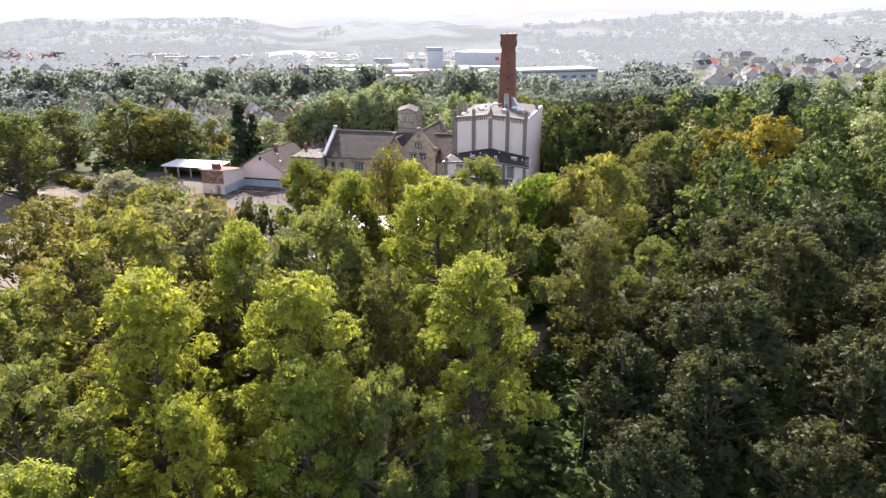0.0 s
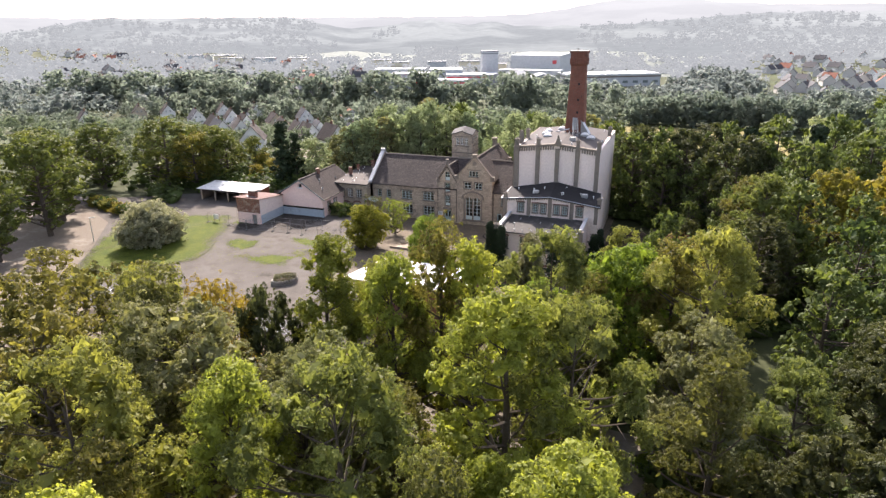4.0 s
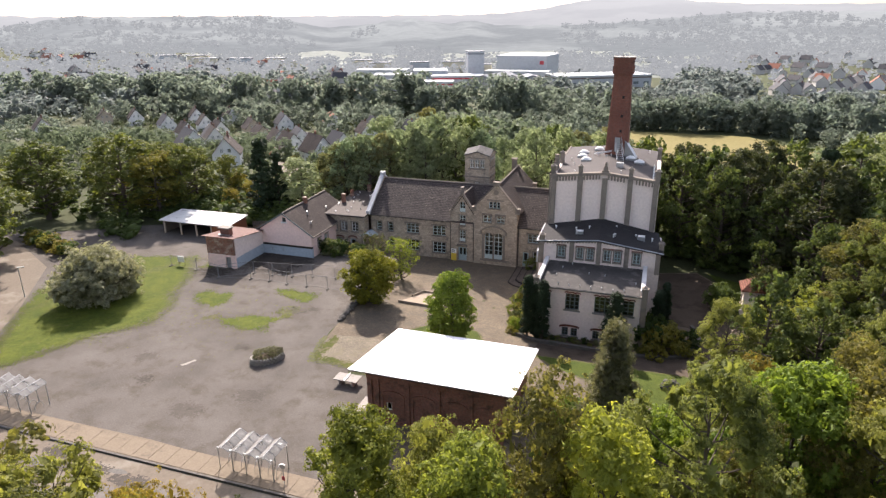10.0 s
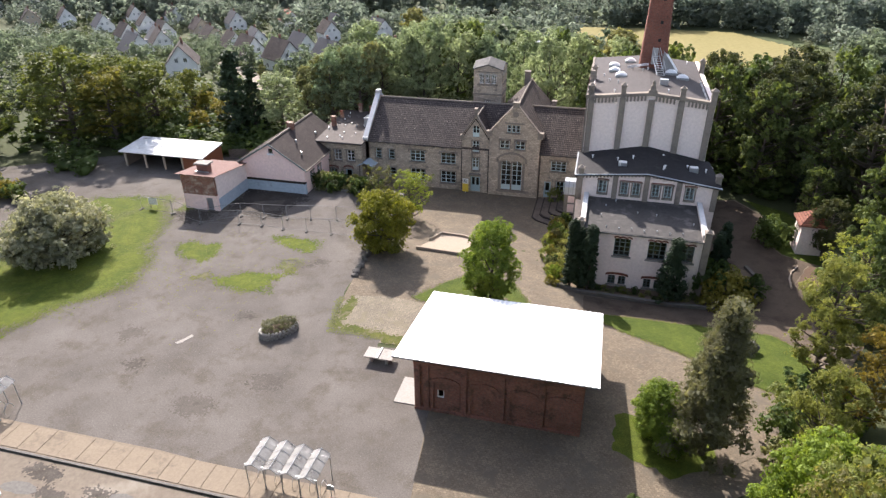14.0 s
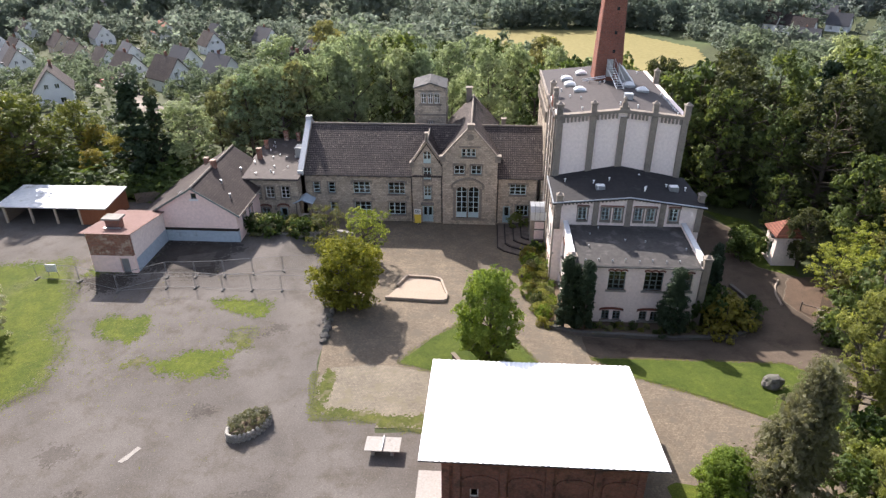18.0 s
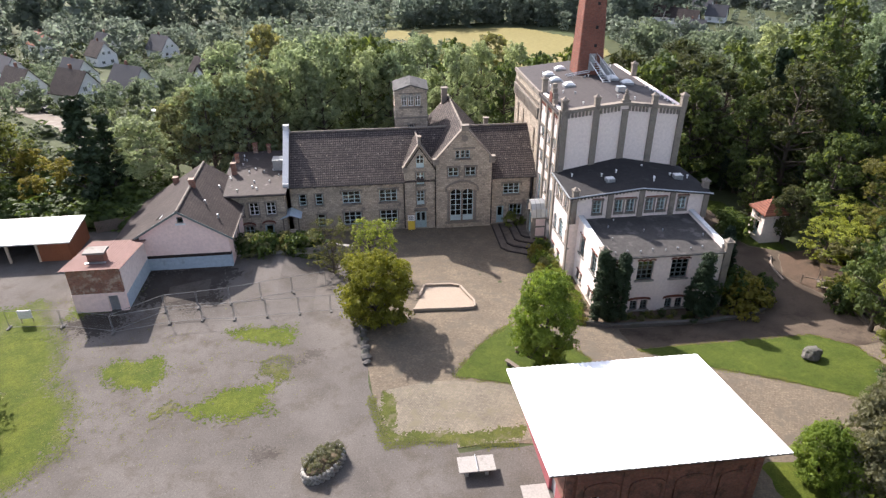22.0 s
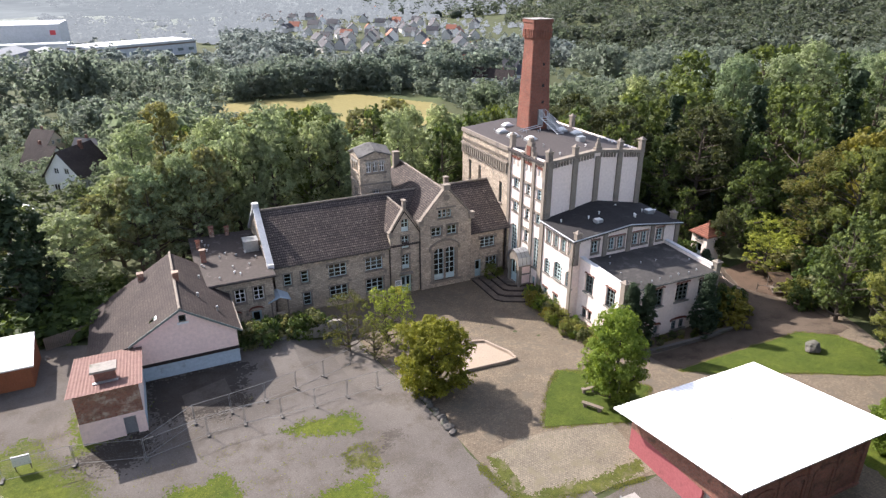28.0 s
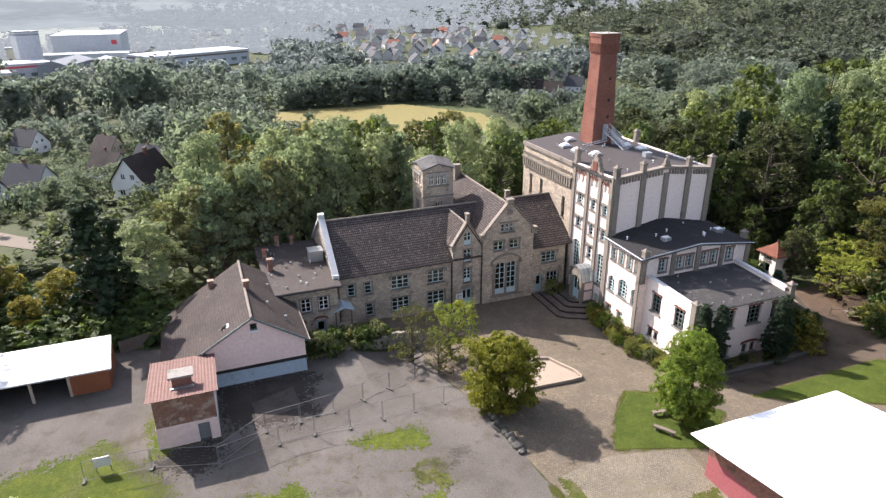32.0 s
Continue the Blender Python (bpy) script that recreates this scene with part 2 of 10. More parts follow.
M = {}
M["sandstone"] = coursed("sandstone", (0.484, 0.407, 0.314), (0.33, 0.281, 0.22), (0.286, 0.244, 0.193), 0.48, 0.24, 0.025, relief=0.8, stain=(0.209, 0.182, 0.152), stain_at=0.60)
M["sandstone_trim"] = surface("sandstone_trim", (0.182, 0.157, 0.13), (0.292, 0.253, 0.207), 0.6, 5.0, 0.9, 0.3, stain=(0.127, 0.112, 0.099), stain_at=0.6)
M["render_white"] = surface("render_white", (0.775, 0.66, 0.588), (0.863, 0.754, 0.681), 0.22, 3.0, 0.9, 0.1, stain=(0.686, 0.572, 0.499), stain_at=0.68, stain_scale=0.35)
M["render_pink"] = surface("render_pink", (0.824, 0.618, 0.541), (0.886, 0.685, 0.603), 0.3, 3.0, 0.9, 0.06, stain=(0.783, 0.587, 0.51), stain_at=0.72)
M["render_blue"] = surface("render_blue", (0.34, 0.42, 0.48), (0.45, 0.52, 0.57), 0.4, 3.0, 0.9, 0.1, stain=(0.25, 0.27, 0.28), stain_at=0.66)
M["parapet_white"] = surface("parapet_white", (0.496, 0.496, 0.488), (0.6, 0.6, 0.592), 0.5, 4.0, 0.8, 0.1, stain=(0.35, 0.34, 0.32), stain_at=0.68)
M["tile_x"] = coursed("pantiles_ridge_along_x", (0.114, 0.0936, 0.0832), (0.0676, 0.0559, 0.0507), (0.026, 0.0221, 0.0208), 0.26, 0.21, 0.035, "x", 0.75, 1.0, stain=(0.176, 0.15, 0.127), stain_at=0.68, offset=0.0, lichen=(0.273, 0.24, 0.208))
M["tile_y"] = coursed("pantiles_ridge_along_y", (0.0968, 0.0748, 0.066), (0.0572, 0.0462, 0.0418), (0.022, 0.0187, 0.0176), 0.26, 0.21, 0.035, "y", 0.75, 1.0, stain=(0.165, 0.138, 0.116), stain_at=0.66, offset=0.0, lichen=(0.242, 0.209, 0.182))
M["tile_red"] = coursed("red_tiles", (0.26, 0.10, 0.06), (0.20, 0.08, 0.05), (0.1, 0.04, 0.03), 0.24, 0.2, 0.03, "y", 0.75, 1.0)
M["tile_brown"] = coursed("brown_tiles", (0.060, 0.049, 0.044), (0.047, 0.039, 0.036), (0.038, 0.031, 0.028), 0.26, 0.16, 0.02, "y", 0.85, 0.4, stain=(0.085, 0.071, 0.06), stain_at=0.66, offset=0.0, lichen=(0.13, 0.112, 0.098))
M["bitumen_black"] = surface("bitumen_black", (0.0198, 0.0189, 0.0198), (0.0378, 0.0369, 0.0378), 0.4, 2.0, 0.85, 0.1, stain=(0.063, 0.0612, 0.0594), stain_at=0.66)
M["bitumen_grey"] = surface("bitumen_grey", (0.034, 0.0323, 0.0314), (0.0723, 0.0688, 0.0654), 0.25, 2.5, 0.8, 0.12, stain=(0.119, 0.112, 0.104), stain_at=0.6)
M["bitumen_dark"] = surface("bitumen_dark", (0.042, 0.037, 0.037), (0.075, 0.066, 0.063), 0.4, 3.0, 0.8, 0.2, stain=(0.11, 0.10, 0.092), stain_at=0.7)
M["lead"] = surface("lead_sheet", (0.15, 0.148, 0.14), (0.23, 0.225, 0.21), 0.7, 5.0, 0.7, 0.1)
M["bitumen_brown"] = surface("bitumen_brown", (0.05, 0.042, 0.038), (0.082, 0.07, 0.063), 0.5, 3.0, 0.8, 0.2, stain=(0.19, 0.17, 0.155), stain_at=0.66, stain_scale=0.9)
M["metal_white"] = surface("metal_white", (0.80, 0.81, 0.82), (0.88, 0.88, 0.88), 0.3, 1.0, 0.4, 0.02)
M["shelter_panel"] = milky("milky_plastic_panel", (0.27, 0.265, 0.25), (0.40, 0.395, 0.375), 0.42)
M["roof_old_white"] = surface("roof_old_white", (0.56, 0.57, 0.56), (0.72, 0.72, 0.70), 0.5, 2.0, 0.6, 0.1, stain=(0.26, 0.27, 0.22), stain_at=0.62)
M["brick_red"] = coursed("chimney_brick", (0.23, 0.09, 0.0612), (0.171, 0.0702, 0.0513), (0.153, 0.104, 0.081), 0.25, 0.077, 0.01, stain=(0.099, 0.0495, 0.0405), stain_at=0.66)
M["brick_shed"] = coursed("shed_brick", (0.25, 0.11, 0.078), (0.185, 0.085, 0.062), (0.165, 0.118, 0.095), 0.25, 0.077, 0.012, stain=(0.11, 0.07, 0.055), stain_at=0.58)
M["brick_worn"] = coursed("worn_brick", (0.27, 0.10, 0.062), (0.17, 0.07, 0.05), (0.24, 0.19, 0.15), 0.25, 0.077, 0.014, stain=(0.46, 0.37, 0.29), stain_at=0.58)
M["teal"] = surface("teal_paint", (0.30, 0.41, 0.42), (0.42, 0.53, 0.54), 1.5, 12.0, 0.5, 0.05)
M["pale_frame"] = surface("pale_window_paint", (0.44, 0.555, 0.55), (0.56, 0.665, 0.655), 1.5, 12.0, 0.5, 0.05)
M["step_stone"] = surface("brown_step_stone", (0.095, 0.077, 0.061), (0.15, 0.123, 0.098), 0.6, 5.0, 0.9, 0.3, stain=(0.075, 0.062, 0.052), stain_at=0.58)
M["frame_dark"] = surface("dark_window_paint", (0.10, 0.13, 0.13), (0.16, 0.19, 0.18), 1.5, 12.0, 0.5, 0.05)
M["white_paint"] = surface("white_paint", (0.70, 0.70, 0.68), (0.80, 0.80, 0.78), 1.0, 9.0, 0.5, 0.05)
M["brick_trim"] = surface("brick_trim", (0.14, 0.055, 0.040), (0.21, 0.082, 0.060), 1.5, 9.0, 0.85, 0.2, stain=(0.09, 0.05, 0.04), stain_at=0.6)
M["old_lead"] = surface("weathered_grey_sheet", (0.10, 0.097, 0.092), (0.165, 0.158, 0.148), 0.8, 5.0, 0.85, 0.2, stain=(0.075, 0.075, 0.07), stain_at=0.56)
M["dark_boards"] = surface("dark_leafy_boards", (0.035, 0.025, 0.018), (0.085, 0.058, 0.036), 1.2, 9.0, 0.9, 0.4, stain=(0.12, 0.075, 0.035), stain_at=0.6)
# gravel dark from damp, with shade mixed into its colour
M["wet_shaded_gravel"] = gritty("wet_shaded_gravel", (0.0357, 0.0314, 0.0272), (0.0638, 0.057, 0.0501), (0.111, 0.102, 0.0892), (0.0425, 0.0357, 0.0281), 0.55)
M["glass"] = glass_of("glass")
M["zinc"] = surface("zinc", (0.34, 0.36, 0.37), (0.46, 0.48, 0.49), 0.7, 5.0, 0.4, 0.05, 0.6)
M["steel"] = surface("galvanised_steel", (0.42, 0.43, 0.44), (0.55, 0.56, 0.57), 2.0, 9.0, 0.4, 0.05, 0.8)
M["fence_wire"] = surface("dull_fence_wire", (0.17, 0.17, 0.165), (0.24, 0.24, 0.235), 2.0, 9.0, 0.75, 0.05)
M["old_concrete"] = surface("old_concrete", (0.132, 0.12, 0.108), (0.176, 0.16, 0.144), 0.6, 5.0, 0.9, 0.3, stain=(0.104, 0.0944, 0.084), stain_at=0.6)
M["dark_beam"] = surface("dark_beam", (0.025, 0.02, 0.018), (0.045, 0.036, 0.032), 1.0, 6.0, 0.85, 0.2)
M["concrete"] = surface("concrete", (0.255, 0.238, 0.217), (0.357, 0.336, 0.306), 0.6, 6.0, 0.9, 0.25, stain=(0.17, 0.157, 0.14), stain_at=0.62)
M["stone_pale"] = surface("pale_rim_stone", (0.24, 0.225, 0.195), (0.46, 0.44, 0.39), 1.5, 6.0, 0.9, 0.5)
M["stone_dark"] = surface("dark_stone", (0.0836, 0.076, 0.0684), (0.152, 0.141, 0.125), 1.2, 5.0, 0.9, 0.8, stain=(0.09, 0.095, 0.07), stain_at=0.6)
M["stone_grey"] = surface("grey_stone", (0.20, 0.185, 0.165), (0.34, 0.315, 0.28), 1.2, 5.0, 0.9, 0.8, stain=(0.13, 0.14, 0.10), stain_at=0.6)
M["corrugated_pink"] = surface("faded_red_sheet_metal", (0.14, 0.083, 0.0697), (0.204, 0.124, 0.105), 0.4, 2.5, 0.8, 0.05, stain=(0.153, 0.0913, 0.0779), stain_at=0.66)
M["wood_rust"] = surface("red_brown_boards", (0.20, 0.075, 0.04), (0.29, 0.12, 0.06), 0.8, 8.0, 0.8, 0.3)
M["wood_grey"] = surface("weathered_wood", (0.13, 0.105, 0.085), (0.22, 0.185, 0.15), 1.0, 9.0, 0.9, 0.4)
M["wood_mid"] = surface("grey_brown_timber", (0.26, 0.21, 0.16), (0.36, 0.30, 0.24), 1.0, 9.0, 0.85, 0.3)
M["wood_pale"] = surface("pale_timber", (0.40, 0.33, 0.25), (0.52, 0.45, 0.36), 1.0, 9.0, 0.85, 0.3)
M["black"] = surface("black_rubber", (0.015, 0.015, 0.016), (0.03, 0.03, 0.03), 1.0, 9.0, 0.7, 0.1)
M["yellow"] = surface("yellow_board", (0.62, 0.44, 0.04), (0.70, 0.52, 0.07), 1.0, 6.0, 0.6, 0.02)
M["red_paint"] = surface("red_paint", (0.45, 0.04, 0.05), (0.55, 0.07, 0.08), 1.0, 6.0, 0.6, 0.02)
M["red_wall"] = surface("dark_red_wall_paint", (0.259, 0.072, 0.0792), (0.331, 0.115, 0.119), 0.6, 5.0, 0.85, 0.1, stain=(0.187, 0.0648, 0.0648), stain_at=0.64)
M["gravel"] = gritty("gravel_yard", (0.0891, 0.0801, 0.0706), (0.132, 0.12, 0.108), (0.207, 0.194, 0.173), (0.0841, 0.0729, 0.0594), 0.57, damp=(0.0749, 0.0671, 0.0587), bits=(0.0498, 0.0428, 0.0311), bits_at=0.67)
M["damp_gravel"] = gritty("damp_gravel", (0.0684, 0.0605, 0.0525), (0.101, 0.0898, 0.0781), (0.144, 0.13, 0.114), (0.0576, 0.05, 0.0415), 0.56)
M["paving"] = coursed("brown_setts", (0.15, 0.123, 0.0882), (0.116, 0.0951, 0.0696), (0.108, 0.0902, 0.0657), 0.26, 0.2, 0.022, "flat", 0.9, 0.4, stain=(0.112, 0.096, 0.0725), stain_at=0.56)
M["cobble"] = coursed("cobbles", (0.193, 0.167, 0.13), (0.148, 0.128, 0.101), (0.126, 0.112, 0.0817), 0.21, 0.18, 0.03, "flat", 0.9, 0.4, stain=(0.151, 0.132, 0.0894), stain_at=0.58)
M["asphalt"] = surface("worn_pale_asphalt", (0.13, 0.109, 0.085), (0.182, 0.153, 0.12), 0.10, 3.0, 0.9, 0.3, stain=(0.231, 0.207, 0.17), stain_at=0.62, stain_scale=0.2)
M["slabs"] = surface("path_bed", (0.152, 0.123, 0.0924), (0.197, 0.163, 0.122), 0.5, 5.0, 0.9, 0.3)
M["slab_stone"] = surface("slab_stone", (0.173, 0.14, 0.102), (0.224, 0.184, 0.136), 0.5, 5.0, 0.9, 0.3, stain=(0.132, 0.108, 0.0816), stain_at=0.62)
M["kerb"] = surface("kerbstone", (0.10, 0.095, 0.088), (0.17, 0.16, 0.145), 0.6, 5.0, 0.9, 0.3)
M["sand"] = surface("sand", (0.255, 0.208, 0.157), (0.332, 0.272, 0.212), 0.5, 6.0, 0.95, 0.4)
M["soil"] = surface("dark_soil", (0.10, 0.075, 0.052), (0.16, 0.125, 0.085), 0.5, 5.0, 0.95, 0.6)
M["earth_brown"] = gritty("brown_earth", (0.062, 0.048, 0.036), (0.098, 0.077, 0.057), (0.14, 0.115, 0.09), (0.05, 0.038, 0.028), 0.55, bits=(0.10, 0.065, 0.03), bits_at=0.66)
M["earth_red"] = gritty("reddish_earth", (0.0828, 0.0562, 0.0394), (0.119, 0.0827, 0.0574), (0.144, 0.117, 0.0902), (0.0612, 0.0468, 0.0328), 0.55, bits=(0.0432, 0.039, 0.0246), bits_at=0.62)
M["lawn"] = turf("lawn", (0.05, 0.073, 0.0115), (0.102, 0.118, 0.018), (0.125, 0.115, 0.04), 0.66)
M["lawn_fresh"] = turf("fresh_lawn", (0.041, 0.0615, 0.0107), (0.0779, 0.0984, 0.0172), (0.0902, 0.0943, 0.0287), 0.66)
M["thin_grass"] = turf("thin_grass", (0.0492, 0.0623, 0.0148), (0.0943, 0.0984, 0.0262), (0.131, 0.115, 0.0738), 0.56)
M["straw"] = surface("dry_meadow", (0.16, 0.14, 0.0496), (0.22, 0.188, 0.0736), 0.03, 0.6, 0.95, 0.4)
# greyed, bluish field colour: the haze of distance is painted in
M["hazed_field"] = surface("hazed_far_fields", (0.123, 0.144, 0.132), (0.174, 0.2, 0.177), 0.006, 0.08, 0.95, 0.2)
M["ground"] = surface("woodland_ground", (0.034, 0.044, 0.019), (0.07, 0.078, 0.034), 0.15, 2.0, 0.95, 0.6, stain=(0.07, 0.09, 0.034), stain_at=0.6, stain_scale=0.03)
M["bark"] = surface("bark", (0.055, 0.045, 0.035), (0.12, 0.10, 0.08), 1.0, 10.0, 0.95, 0.6)
M["leaf_mid"] = foliage("leaf_mid_green", (0.076, 0.090, 0.028), (0.266, 0.286, 0.088), 0.52)
M["leaf_yellow"] = foliage("leaf_yellow_green", (0.096, 0.122, 0.025), (0.325, 0.370, 0.076), 0.54)
M["leaf_dark"] = foliage("leaf_dark_green", (0.029, 0.037, 0.017), (0.089, 0.100, 0.043), 0.36)
M["leaf_cool"] = foliage("leaf_cool_green", (0.124, 0.154, 0.0826), (0.358, 0.406, 0.226), 0.56, (0.55, 0.64, 0.42))
M["leaf_grass"] = foliage("leaf_grass", (0.064, 0.0736, 0.012), (0.132, 0.136, 0.024), 0.4)
M["leaf_wood"] = foliage("leaf_wood_green", (0.055, 0.058, 0.0195), (0.190, 0.182, 0.058), 0.5)
M["leaf_maple"] = foliage("leaf_maple_green", (0.0527, 0.0663, 0.011), (0.221, 0.234, 0.034), 0.48)
M["leaf_silver"] = foliage("leaf_silver_green", (0.088, 0.093, 0.042), (0.262, 0.265, 0.132), 0.42)
M["leaf_willow"] = foliage("leaf_willow_grey", (0.125, 0.135, 0.095), (0.36, 0.37, 0.28), 0.42)
M["leaf_fresh"] = foliage("leaf_fresh_green", (0.0792, 0.13, 0.0207), (0.226, 0.298, 0.049), 0.5)
M["leaf_autumn"] = foliage("leaf_autumn", (0.130, 0.102, 0.020), (0.290, 0.222, 0.048), 0.52)
M["leaf_conifer"] = foliage("leaf_conifer", (0.014, 0.028, 0.014), (0.04, 0.062, 0.03), 0.12)
M["leaf_olive"] = foliage("leaf_olive_grey", (0.090, 0.087, 0.048), (0.235, 0.222, 0.130), 0.42)
# haze is mixed into these leaf colours: paler and bluer with distance
M["leaf_far_hazed"] = foliage("leaf_far_woods_hazed", (0.160, 0.185, 0.178), (0.226, 0.254, 0.238), 0.6, (0.55, 0.6, 0.57))
M["leaf_middle_hazed"] = foliage("leaf_middle_woods_hazed", (0.160, 0.186, 0.152), (0.226, 0.256, 0.198), 0.6, (0.55, 0.61, 0.52))
M["leaf_valley_hazed"] = foliage("leaf_valley_woods_hazed", (0.132, 0.157, 0.108), (0.205, 0.236, 0.152), 0.58, (0.55, 0.62, 0.46))
# slight bluish tint and sheen imitate haze on the hillside too
M["leaf_hill"] = foliage("leaf_hill_woods", (0.040, 0.053, 0.042), (0.108, 0.130, 0.092), 0.5, (0.55, 0.62, 0.45), 0.25)
M["leaf_roadside"] = foliage("leaf_roadside_green", (0.044, 0.060, 0.018), (0.165, 0.190, 0.052), 0.46)
M["leaf_larch"] = foliage("leaf_larch_green", (0.050, 0.066, 0.014), (0.185, 0.215, 0.046), 0.45)
M["leaf_turning"] = foliage("leaf_turning_yellow", (0.112, 0.104, 0.022), (0.270, 0.246, 0.055), 0.5)
M["leaf_shrub"] = foliage("leaf_shrub_green", (0.03, 0.05, 0.016), (0.10, 0.145, 0.042), 0.4)
M["leaf_garden"] = foliage("leaf_garden_green", (0.05, 0.068, 0.034), (0.15, 0.175, 0.085), 0.45, (0.6, 0.66, 0.35), 0.2, 0.3)
M["leaf_oak"] = foliage("leaf_oak_green", (0.0352, 0.0544, 0.0202), (0.132, 0.173, 0.057), 0.42)



# ---- building blocks ----
def part(name, bm, material, parent, label=""):
    """Links a bmesh as one mesh object under a thing or a part. Places in bm are in the world, unless the thing stands at the origin."""
    me = bpy.data.meshes.new(name)
    bmesh.ops.recalc_face_normals(bm, faces=bm.faces)
    bm.to_mesh(me)
    bm.free()
    me.materials.append(material)
    return under(name, me, parent, label)


def under(name, me, parent, label=""):
    ob = new(name, me)
    if parent is not None:
        ob.parent = parent
        if parent.parent is None:
            ob.matrix_parent_inverse = parent.matrix_basis.inverted()
    if label:
        tagged(ob, label)
    return ob


def thing(name, at, label, category, group="", kind=""):
    ob = new(name)
    ob.location = at
    ob.empty_display_size = 0.3
    return tagged(ob, label, category, group, kind)


def solo(name, bm, material, label, category="", group="", kind=""):
    return tagged(part(name, bm, material, None), label, category, group, kind)


def block(bm, x0, x1, y0, y1, z0, z1):
    v = [bm.verts.new((x, y, z)) for z in (z0, z1) for x, y in ((x0, y0), (x1, y0), (x1, y1), (x0, y1))]
    for f in ((3, 2, 1, 0), (4, 5, 6, 7), (0, 1, 5, 4), (1, 2, 6, 5), (2, 3, 7, 6), (3, 0, 4, 7)):
        bm.faces.new([v[i] for i in f])
    return v


def solid(bm, ring, shift):
    """A polygon of 3D points carried along a vector."""
    a = [bm.verts.new(p) for p in ring]
    b = [bm.verts.new(Vector(p) + Vector(shift)) for p in ring]
    n = len(a)
    bm.faces.new(a)
    bm.faces.new(b[::-1])
    for i in range(n):
        bm.faces.new((a[i], b[i], b[(i + 1) % n], a[(i + 1) % n]))


def tube(bm, a, b, r0, r1=None, sides=6):
    a, b = Vector(a), Vector(b)
    r1 = r0 if r1 is None else r1
    q = (b - a).to_track_quat("Z", "Y")
    rings = []
    for p, r in ((a, r0), (b, r1)):
        rings.append([bm.verts.new(p + q @ Vector((r * math.cos(k * math.tau / sides), r * math.sin(k * math.tau / sides), 0))) for k in range(sides)])
    for k in range(sides):
        bm.faces.new((rings[0][k], rings[0][(k + 1) % sides], rings[1][(k + 1) % sides], rings[1][k]))
    bm.faces.new(rings[0][::-1])
    bm.faces.new(rings[1])


def lathe(bm, at, profile, sides=10):
    rings = [[bm.verts.new((at[0] + r * math.cos(k * math.tau / sides), at[1] + r * math.sin(k * math.tau / sides), at[2] + z)) for k in range(sides)] for r, z in profile]
    for a, b in zip(rings, rings[1:]):
        for k in range(sides):
            bm.faces.new((a[k], a[(k + 1) % sides], b[(k + 1) % sides], b[k]))
    bm.faces.new(rings[0][::-1])
    bm.faces.new(rings[-1])


class Face:
    """A wall's plane: u runs along it from its start, d outwards, z up."""

    def __init__(self, start, along):
        self.p, self.u = Vector((*start, 0)), Vector((*along, 0)).normalized()
        self.n = Vector((self.u.y, -self.u.x, 0))

    def at(self, u, d, z):
        return self.p + self.u * u + self.n * d + Vector((0, 0, z))

    def block(self, bm, u0, u1, d0, d1, z0, z1):
        v = [bm.verts.new(self.at(u, d, z)) for z in (z0, z1) for u, d in ((u0, d0), (u1, d0), (u1, d1), (u0, d1))]
        for f in ((3, 2, 1, 0), (4, 5, 6, 7), (0, 1, 5, 4), (1, 2, 6, 5), (2, 3, 7, 6), (3, 0, 4, 7)):
            bm.faces.new([v[i] for i in f])

    def wall(self, bm, u0, u1, z0, top, thick, openings=()):
        """A wall with openings (u0, u1, z0, z1) cut through. top: a height, or a list of (u, z) for a gable."""
        line = [(u0, top), (u1, top)] if not isinstance(top, (list, tuple)) else list(top)
        cuts = sorted({u0, u1, *[p[0] for p in line], *[o[0] for o in openings], *[o[1] for o in openings]})
        cuts = [c for c in cuts if u0 - 1e-6 <= c <= u1 + 1e-6]

        def height_at(u):
            for (a, za), (b, zb) in zip(line, line[1:]):
                if a - 1e-6 <= u <= b + 1e-6:
                    return za + (zb - za) * (u - a) / (b - a)
            return line[-1][1]

        for a, b in zip(cuts, cuts[1:]):
            ta, tb = height_at(a), height_at(b)
            mid = (a + b) / 2
            holes = sorted((o[2], o[3]) for o in openings if o[0] < mid < o[1])
            z = z0
            spans = []
            for h0, h1 in holes:
                spans.append((z, h0))
                z = h1
            spans.append((z, None))
            for s0, s1 in spans:
                za, zb = (ta, tb) if s1 is None else (s1, s1)
                if min(za, zb) - s0 < 1e-3 and max(za, zb) - s0 < 1e-3:
                    continue
                ring = [self.at(a, 0, s0), self.at(b, 0, s0), self.at(b, 0, max(zb, s0 + 0.001)), self.at(a, 0, max(za, s0 + 0.001))]
                solid(bm, ring, -self.n * thick)
        bmesh.ops.remove_doubles(bm, verts=bm.verts, dist=0.0004)

    def arch(self, bm, u0, u1, z_spring, z_top, thick, rise=None):
        """Fills the corners of a rectangular opening so that it ends in an arch."""
        mid, half, rise = (u0 + u1) / 2, (u1 - u0) / 2, z_top - z_spring
        pts = [(mid + half * math.cos(a), z_spring + rise * math.sin(a)) for a in np.linspace(0, math.pi, 13)]
        for seg in (pts[:7], pts[6:]):
            corner = u1 if seg is not pts[6:] and seg[0][0] > mid + 1e-6 else u0
            ring = [self.at(u, 0, z) for u, z in seg] + [self.at(corner, 0, z_top + 0.001)]
            solid(bm, ring, -self.n * thick)


